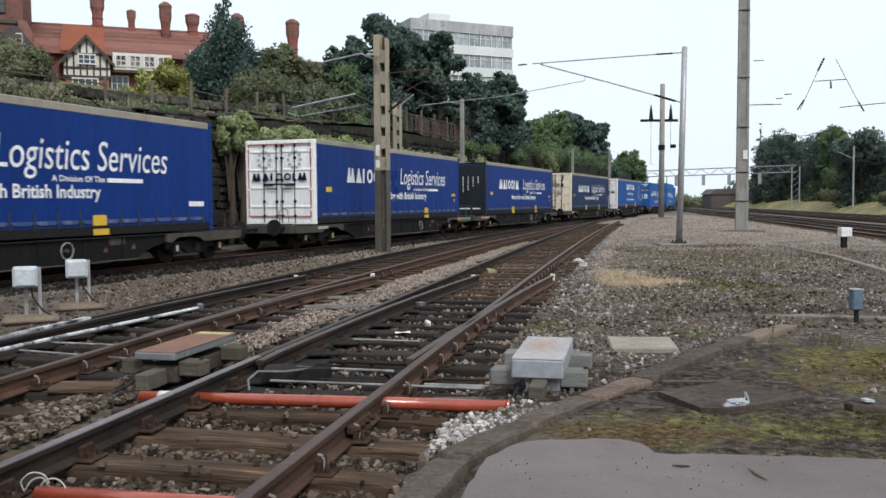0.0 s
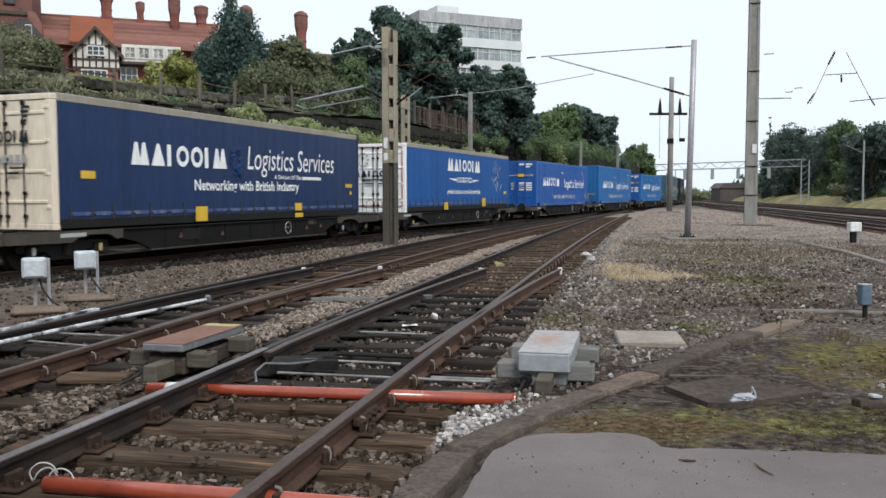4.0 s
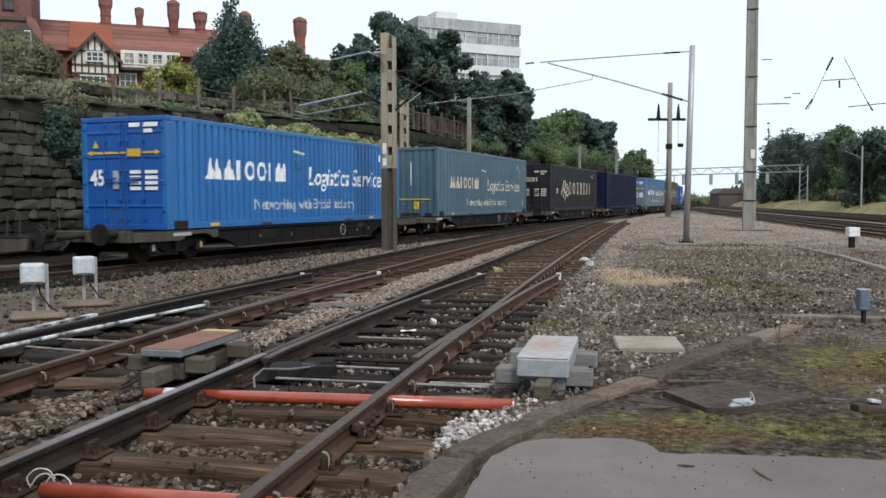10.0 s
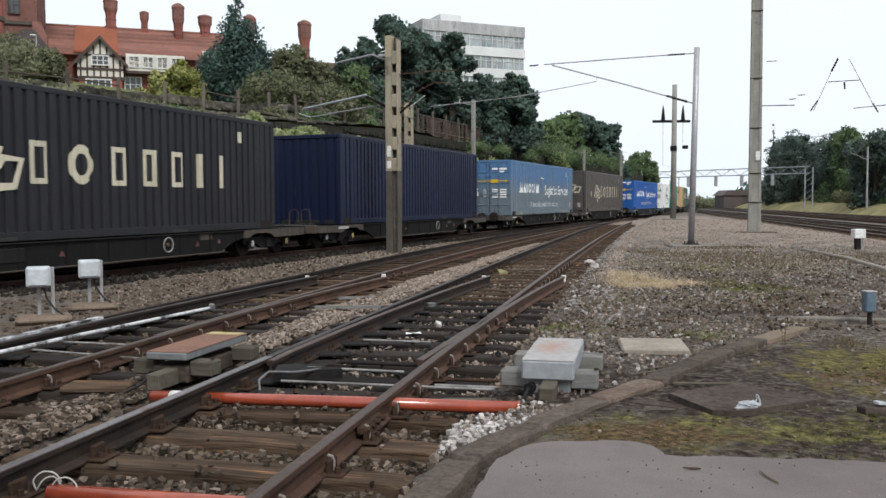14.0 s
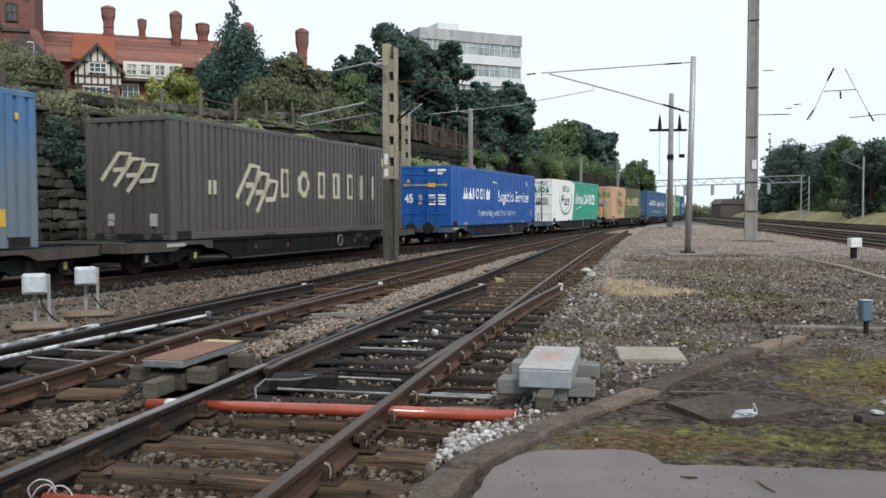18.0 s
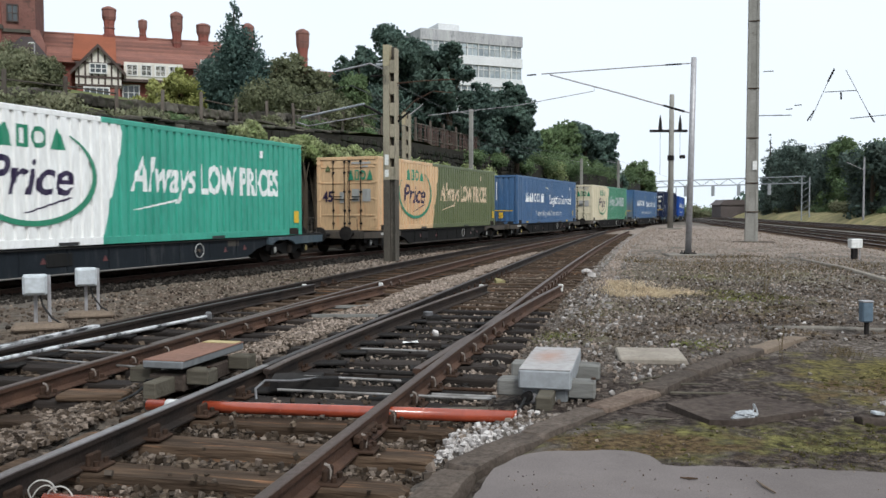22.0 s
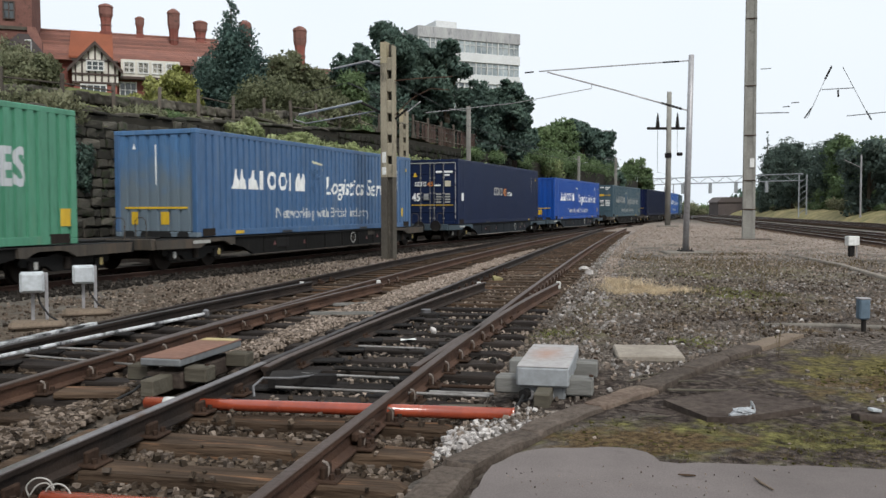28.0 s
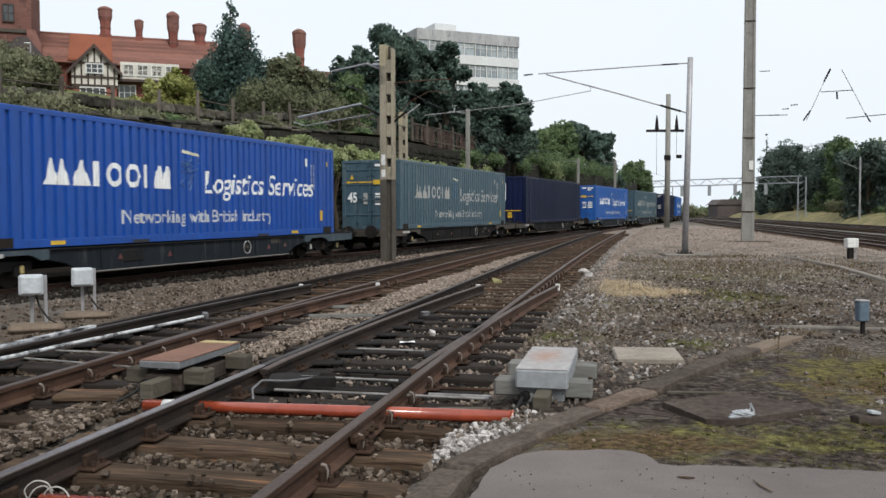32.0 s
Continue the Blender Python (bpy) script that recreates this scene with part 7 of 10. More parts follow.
# ---- paving, kerb and slabs ----
pave = thing("paving", "smooth worn grey concrete paving with a broken edge", "paving", kind="structure")
edge = [(0.02, 3.4), (0.09, 4.03), (0.26, 4.73), (0.42, 4.97), (0.58, 5.07), (0.92, 5.10), (1.10, 5.06), (1.17, 4.98), (1.20, 4.80), (1.30, 4.76), (1.61, 4.75), (2.2, 4.68), (3.0, 4.56), (6.0, 4.2), (6.0, -4), (-0.6, -4), (-0.35, 1.0)]
fine = []
rr = random.Random(77)
for i, p in enumerate(edge):
    q = edge[(i + 1) % len(edge)]
    n = max(1, round(math.hypot(q[0] - p[0], q[1] - p[1]) / 0.09)) if i < 12 else 1
    for j in range(n):
        w = 0.012 if 0 < j else 0
        fine.append((p[0] + (q[0] - p[0]) * j / n + rr.uniform(-w, w), p[1] + (q[1] - p[1]) * j / n + rr.uniform(-w, w)))
part("paving_sheet", Shape().prism(fine[::-1], -0.3, -0.012), M["paving"], pave)
kerb = thing("kerb", "dirty stone kerb curving away from the paving", "kerb", kind="structure")
line = [Vector(p) for p in ((-0.35, 3.3), (-0.14, 4.1), (0.12, 4.98), (0.66, 5.72), (1.15, 6.38), (1.68, 7.0), (2.48, 8.12), (3.25, 9.05), (4.0, 9.9))]
acc = [0]
for a, b in zip(line, line[1:]):
    acc.append(acc[-1] + (b - a).length)


def kerb_at(s):
    for i in range(len(line) - 1):
        if s <= acc[i + 1]:
            return line[i].lerp(line[i + 1], (s - acc[i]) / (acc[i + 1] - acc[i]))
    return line[-1]


s = 0.0
while s < acc[-1] - 0.3:
    w = rr.uniform(0.5, 0.95)
    a, b = kerb_at(s), kerb_at(min(acc[-1], s + w))
    c, d = (a + b) / 2, b - a
    block = worn_block((d.length - 0.006, 0.225 + 0.02 * math.sin(7 * s), 0.2), s, 0.016)
    block.materials.append(M["red_kerb"] if 0.9 < c.x < 1.45 else M["footing"] if c.y > 8.9 else M["kerb"])
    part("kerb_stone", block, None, kerb, m=pose(c.x, c.y, -0.118 + rr.uniform(-0.012, 0.01), rr.uniform(-2, 2), rr.uniform(-1, 1), math.degrees(math.atan2(d.y, d.x)) + rr.uniform(-1.5, 1.5)))
    s += w
slab = thing("cover_slab", "cracked dark slate slab lying on the moss", "slab")
part("slab", Shape().prism([(1.62, 6.40), (1.78, 5.86), (1.98, 5.84), (2.70, 6.20), (2.62, 6.32), (2.24, 6.74)], -0.085, -0.018), M["slab_dark"], slab)
part("broken_corner", Shape().prism([(1.30, 6.30), (1.62, 6.10), (1.66, 6.22), (1.40, 6.42)], -0.09, -0.062), M["slab_dark"], slab)
pale = thing("concrete_slab", "pale rectangular concrete slab set in the gravel", "slab")
part("slab", Shape().box((0, 0, 0), (0.64, 0.62, 0.07), 0.015), M["pale_slab"], pale, m=pose(2.02, 8.62, -0.045, 1, 0, -7))
plank = thing("broken_plank", "thin broken plank on the moss", "plank")
part("plank", Shape().box((0, 0, 0), (0.55, 0.035, 0.015), 0.004), M["bearer"], plank, m=pose(2.05, 6.86, -0.045, 0, 0, -4))
bag = thing("plastic_bag", "crumpled white plastic bag on the dark slab", "litter", pose(2.06, 5.95, -0.018))
bs_ = bmesh.new()
bmesh.ops.create_icosphere(bs_, subdivisions=3, radius=1)
for v in bs_.verts:
    k = 1 + 0.5 * noise.noise(v.co * 2.3) + 0.25 * noise.noise(v.co * 6)
    v.co = Vector((v.co.x * 0.068 * k, v.co.y * 0.045 * k, max(-0.015, v.co.z * 0.028 * k) + 0.015))
me = bpy.data.meshes.new("bag")
bs_.to_mesh(me)
bs_.free()
me.materials.append(material("thin_white_plastic", (0.42, 0.44, 0.46), None, 0.35, grain=10, patch=8, bump=0.4))
part("bag", me, None, bag)
part("bag_tail", Shape().prism([(-0.06, -0.01), (-0.12, -0.05), (-0.11, -0.07), (-0.02, -0.04)], 0.0, 0.010), me.materials[0], bag)
part("bag_handle", Shape().bend([(0.03, 0.0, 0.02), (0.055, 0.01, 0.05), (0.05, 0.0, 0.085), (0.07, 0.0, 0.05), (0.075, -0.01, 0.015)], 0.006, 5), me.materials[0], bag)
rubble = thing("rubble", "broken dark concrete lump with a white painted face", "rubble", pose(2.96, 5.95, -0.05))
lump = worn_block((0.26, 0.13, 0.07), 4.4, 0.03)
lump.materials.append(M["slab_dark"])
part("lump", lump, None, rubble)
chip = worn_block((0.08, 0.05, 0.02), 9.1, 0.015)
chip.materials.append(M["box_grey"])
part("painted_chip", chip, None, rubble, "white painted flake", m=pose(0.02, 0.03, 0.045, 4, 8, 20))
stub = thing("duct_stub", "open end of a small pale pipe beside the rail", "pipe", pose(0.47, 8.42, -0.08, 0, 0, -12))
part("pipe", Shape().tube([(0, 0.12, -0.02), (0, 0, 0)], 0.034, 14, False), M["concrete"], stub, smooth=True)
# black plug for the shade inside the open pipe mouth
part("pipe_lining", Shape().tube([(0, 0.12, -0.02), (0, 0.0, 0)], 0.026, 14), M["grease"], stub)
for x0, y0, x1, y1, label in ((-2.12, 14.12, -1.28, 14.52, "weathered pale batten lying on the ballast"), (-1.95, 12.55, -1.0, 12.74, "long grey batten lying on the ballast")):
    l = math.hypot(x1 - x0, y1 - y0)
    batten = thing("batten", label, "timber", pose((x0 + x1) / 2, (y0 + y1) / 2, ground_height((x0 + x1) / 2, (y0 + y1) / 2) + 0.07, 0, 1, math.degrees(math.atan2(y1 - y0, x1 - x0))), group="battens between the tracks")
    bar_ = worn_block((l, 0.05, 0.045), l, 0.012)
    bar_.materials.append(M["bearer_pale"])
    part("bar", bar_, None, batten)
for x, y, z, size, mat_, label in ((1.165, 19.1, -0.17, (0.2, 0.16, 0.13), B["straw_bank"], "yellowish rounded stone between the rails"), (3.43, 21.4, -0.07, (0.2, 0.14, 0.07), M["chip_white"], "white stone beside the yard track"),
                                   (3.35, 20.2, -0.08, (0.13, 0.1, 0.08), M["chip_white"], "small white stone beside the yard track"), (-0.13, 11.0, -0.15, (0.07, 0.06, 0.05), M["chip_white"], "white pebble on a sleeper")):
    lump = worn_block(size, x * 3 + y, 0.07)
    lump.materials.append(mat_)
    part("stone", lump, None, thing("stone", label, "stone", pose(x, y, z, 8, 5, 40 * x)))
scrap = thing("paper_scrap", "torn scrap of white paper on a black sleeper", "litter", pose(-0.43, 10.24, -0.152, 0, 0, 8))
part("sheet", Shape().add([(-0.09, -0.03, 0), (0.0, -0.05, 0.015), (0.1, -0.02, 0.004), (0.09, 0.04, 0.02), (0.0, 0.05, 0.004), (-0.08, 0.03, 0.018)], [(0, 1, 4, 5), (1, 2, 3, 4)]), M["white"], scrap)
fitting = thing("blade_roller", "greasy black roller fitting with a grey cap beside the blade", "fitting", pose(-0.22, 12.7, -0.2, 0, 0, -14))
part("body", Shape().box((0, 0, 0.03), (0.28, 0.2, 0.10), 0.02), M["grease"], fitting)
part("cap", Shape().tube([(-0.05, 0, 0.07), (-0.05, 0, 0.13)], 0.07, 14), M["steel"], fitting)
part("arm", Shape().box((0.19, 0.0, 0.0), (0.2, 0.07, 0.05), 0.01), M["grease"], fitting)
for x, y, a, l, label in ((1.62, 4.38, 98, 0.2, "small brown stick on the paving"), (1.27, 4.52, 170, 0.09, "dry leaf stalk on the paving")):
    st = thing("twig", label, "twig", pose(x, y, -0.008, 0, 0, a))
    part("stem", Shape().tube([(-l / 2, 0, 0.005), (0, 0.006, 0.006), (l / 2, -0.004, 0.005)], [0.004, 0.007, 0.003], 6), M["footing"] if l > 0.1 else M["sleeper"], st)


# ---- grass and weeds ----
def grass(name, spots, mat, label, height, seed, spread_=0.5, width=0.006):
    rs = np.random.RandomState(seed)
    p = np.asarray(spots, float)
    n = len(p)
    a = rs.uniform(0, 6.28, n)
    h = rs.uniform(0.4, 1.0, n) * height
    lean = rs.normal(0, spread_, (n, 2)) * h[:, None]
    side = np.stack([np.cos(a), np.sin(a), 0 * a], 1) * width
    tip = p + np.concatenate([lean, h[:, None]], 1)
    mid = p + np.concatenate([lean * 0.35, 0.6 * h[:, None]], 1)
    v = np.stack([p - side, p + side, mid + side * 0.7, mid - side * 0.7, tip], 1).reshape(-1, 3)
    f = []
    for i in range(n):
        f += [(5 * i, 5 * i + 1, 5 * i + 2, 5 * i + 3), (5 * i + 3, 5 * i + 2, 5 * i + 4)]
    me_ = bpy.data.meshes.new(name)
    me_.from_pydata(v.tolist(), [], f)
    me_.materials.append(mat)
    return tagged(new(name, me_), label, "grass", kind="stuff")


def tuft_spots(centres, n, seed):
    rs = np.random.RandomState(seed)
    out = []
    for cx, cy, rx, ry in centres:
        for _ in range(n):
            x, y = cx + rs.normal(0, rx), cy + rs.normal(0, ry)
            out.append((x, y, ground_height(x, y) - 0.01))
    return out


grass("dry_grass", tuft_spots(((3.30, 17.0, 0.10, 0.30), (3.12, 16.0, 0.16, 0.35), (3.05, 15.1, 0.10, 0.25), (3.38, 15.0, 0.10, 0.2), (3.62, 14.7, 0.07, 0.15), (3.55, 16.4, 0.18, 0.5), (3.75, 15.6, 0.08, 0.2)), 330, 1) + tuft_spots(((3.75, 16.8, 0.30, 0.7), (4.25, 15.4, 0.12, 0.35), (3.3, 16.0, 0.35, 0.9), (3.95, 15.2, 0.1, 0.15)), 190, 11), B["straw"], "bleached dry grass tufts on the gravel", 0.13, 1, 1.3, 0.0055)
grass("dry_tuft", tuft_spots(((4.12, 9.0, 0.10, 0.16), (4.0, 8.8, 0.07, 0.12)), 75, 2), B["dead_blade"], "small dry grass tuft", 0.11, 2, 0.8, 0.003)
moss, brown = [], []
rs2 = np.random.RandomState(5)
for _ in range(60000):
    x, y = rs2.uniform(0.7, 5.2), rs2.uniform(4.7, 9.3)
    thick = 0.55 * soft_noise(x, y, 1.7) + 0.45 * soft_noise(x, y, 5) + 0.3 * soft_noise(x, y, 14)
    near = math.exp(-((x - 2.9) / 1.9) ** 2 - ((y - 5.4) / 0.6) ** 2) + math.exp(-((x - 4.2) / 1.0) ** 2 - ((y - 7.5) / 1.4) ** 2)
    if rs2.uniform() < near * (0.5 + 1.2 * thick) and y < 4.9 + 0.72 * x + 0.3 and not (1.55 < x < 2.75 and 5.8 < y < 6.8) and not (1.25 < x < 1.7 and 6.0 < y < 6.5):
        (moss if thick + rs2.normal(0, 0.15) > 0.0 else brown).append((x, y, ground_height(x, y) - 0.008))
# soft cushions of moss among the blades
stones("moss_cushions", [q for i, q in enumerate(moss) if i % 5 == 0], B["moss_blade"], "yellow-green moss cushions beside the paving", (0.006, 0.020), 51, 0.42)
grass("moss_grass", moss, B["moss_blade"], "short yellow-green moss and grass beside the paving", 0.026, 3, 1.3, 0.004)
grass("dead_grass", brown, B["dead_blade"], "short brown dead grass in the moss", 0.024, 6, 1.5, 0.004)
grass("weeds", tuft_spots(((5.3, 14.6, 0.3, 0.4), (5.6, 14.4, 0.1, 0.2), (4.6, 15.0, 0.4, 0.3), (1.5, 10.4, 0.3, 0.4), (6.4, 19.5, 0.9, 1.2), (5.5, 20.5, 0.8, 1.0), (4.9, 13.0, 0.4, 0.3), (2.3, 12.5, 0.3, 0.3), (-3.4, 20.5, 0.4, 0.4)), 200, 4), B["moss_blade"], "green weeds growing in the gravel", 0.07, 4, 1.1, 0.005)
for x, y, a, l, label in ((1.95, 7.55, 12, 0.55, "thin pale branch on the soil"), (2.05, 7.2, -3, 0.34, "pale broken stick on the soil"), (1.72, 7.35, 20, 0.4, "thin dark stick by the kerb"), (1.45, 5.98, 6, 0.22, "thin dark stick by the slab")):
    st = thing("stick", label, "stick", pose(x, y, ground_height(x, y) + 0.012, 0, 0, a), group="sticks on the soil")
    part("stem", Shape().tube([(-l / 2, 0, 0.0), (-l / 6, 0.015, 0.008), (l / 5, -0.01, 0.01), (l / 2, 0.02, 0.002)], [0.004, 0.009, 0.008, 0.003], 6), M["bearer"], st)
grit_ = np.random.RandomState(31)
for mat_, n_, label, sz in ((M["ballast_brown"], 60, "dark specks of dirt on the paving", (0.002, 0.004)), (M["ballast_pink"], 90, "pale grit on the paving", (0.002, 0.004))):
    stones("paving_grit", [(x, y, -0.012) for x, y in zip(grit_.uniform(0.2, 3.2, n_), 4.72 - abs(grit_.normal(0, 0.55, n_))) if x > 0.32 - 0.25 * (4.7 - y) and y > 3.3], mat_, label, sz, 31 + n_, 0.05)
stones("moss_chips", [(x, y, ground_height(x, y)) for x, y in zip(grit_.uniform(0.9, 4.6, 170), grit_.uniform(5.0, 8.6, 170)) if y < 4.9 + 0.72 * x and y > 5.2 - 0.1 * x and not (1.5 < x < 2.75 and 5.75 < y < 6.8)], M["ballast_pink"], "pale chips scattered over the moss", (0.004, 0.012), 35)
grass("weeds", tuft_spots(((5.15, 14.7, 0.16, 0.35), (5.0, 15.6, 0.25, 0.4), (4.75, 14.2, 0.2, 0.25), (1.35, 10.6, 0.16, 0.3), (2.75, 9.5, 0.16, 0.2), (5.6, 19.0, 0.5, 0.6)), 420, 14), B["blade"], "green weeds growing in the gravel", 0.05, 14, 1.5, 0.006)
for n_, seed_, size_, mat_ in ((3000, 41, (0.007, 0.024), M["ballast_white"]), (4200, 42, (0.008, 0.024), M["ballast_pink"]), (5200, 43, (0.010, 0.028), M["ballast_brown"])):
    rs3, spots_ = np.random.RandomState(seed_), []
    for y, u in zip(rs3.uniform(7.4, 20.0, n_), rs3.uniform(0, 1, n_)):
        x = rail_one(y) + 0.7 + u * (2.2 + 0.42 * y)
        lump = soft_noise(x, y * 0.6, 1.5) + 0.6 * soft_noise(x, y, 4.5)
        if (lump > 0.22 if seed_ < 43 else lump < -0.05) and x < kerb_x(y) - 0.12 and not (1.6 < x < 2.45 and 8.2 < y < 9.05) and not (x < 1.45 and y < 8.6):
            spots_.append((x, y, ground_height(x, y)))
    stones("scattered_stones", spots_, mat_, "uneven patches of loose stones on the yard", size_, seed_)
def tall_weed(x, y, height, seed, n=7):
    """A dead standing weed: thin branching stalks with a few small leaves."""
    rs = random.Random(seed)
    z = ground_height(x, y) - 0.02
    ob = thing("tall_weed", "thin dry weed standing in the gravel", "weed", pose(x, y, z), group="tall weeds on the yard")
    stalks, leaf = Shape(), Shape()
    for i in range(n):
        a, h, l = rs.uniform(0, 6.28), height * rs.uniform(0.5, 1.0), rs.uniform(0.05, 0.22) * height
        tip = Vector((l * math.cos(a), l * math.sin(a), h))
        stalks.bend([(0.02 * math.cos(a), 0.02 * math.sin(a), 0), tip * 0.5 + Vector((0, 0, 0.04)), tip], 0.0017, 4, 3)
        for k in range(5):
            p, b = tip * rs.uniform(0.3, 1.0), rs.uniform(0, 6.28)
            q = Vector((math.cos(b), math.sin(b), 0.5)) * rs.uniform(0.02, 0.05)
            w = Vector((-math.sin(b), math.cos(b), 0)) * 0.006
            leaf.add([p, p + q * 0.5 + w, p + q, p + q * 0.5 - w], [(0, 1, 2, 3)])
    part("stalk", stalks, B["dead_blade"], ob)
    part("foliage", leaf, B["moss_blade"], ob)


for x, y, h, n in ((3.25, 8.45, 0.42, 4), (3.6, 9.9, 0.5, 4), (5.45, 14.9, 0.55, 8), (5.0, 13.8, 0.35, 5)):
    tall_weed(x, y, h, int(x * 100), n)
grass("dead_grass", tuft_spots(((6.6, 23.5, 0.6, 1.2), (8.3, 24.0, 0.8, 1.0), (9.6, 22.0, 0.7, 1.2), (7.3, 21.0, 0.9, 1.0), (9.0, 27.5, 0.7, 0.6), (5.6, 25.5, 0.5, 1.5), (11.0, 24.0, 0.6, 1.5)), 420, 9), B["dead_blade"], "brown dead grass on the far yard", 0.11, 9, 1.0, 0.010)

# ---- the freight train ----
LEN, WID, DECK = 13.716, 2.5, 0.82
LOW = -0.11       # foot of a load, from its origin
HEIGHT = {}       # top of each load


def along(m, t):
    """How far along the main line the tail end of load m stands at t seconds."""
    first = (m + 1) // 2
    u = (t - 16) / 16
    return (-17.0824 + first * 5.44708 + (m - first) * 4.01353 + m * LEN - 12.0571 * t + 0.0454569 * t * t / 2
            + 0.282971 * (u ** 3 - u) - 0.73444 * (u ** 4 - u * u) - 2.28107 * (u ** 5 - u ** 3))


def rail_pose(s, z):
    """A pose on the main line's centre, x along the train."""
    (x0, y0), (x1, y1) = main_line(s - 5, 1.25), main_line(s + 5, 1.25)
    return pose((x0 + x1) / 2, (y0 + y1) / 2, z, 0, 0, math.degrees(math.atan2(y1 - y0, x1 - x0)))


def paint(name, colour, dirt=(0.10, 0.085, 0.07), at=0.66, rough=0.42, dull=0.8, spec=0.5):
    return material(name, colour, tuple(k * dull for k in colour), rough, grain=9, patch=0.55, bump=0.06, stain=tuple(0.55 * c + 0.45 * d for c, d in zip(colour, dirt)), stain_at=at, stretch=(2.6, 2.6, 0.3), spec=spec)


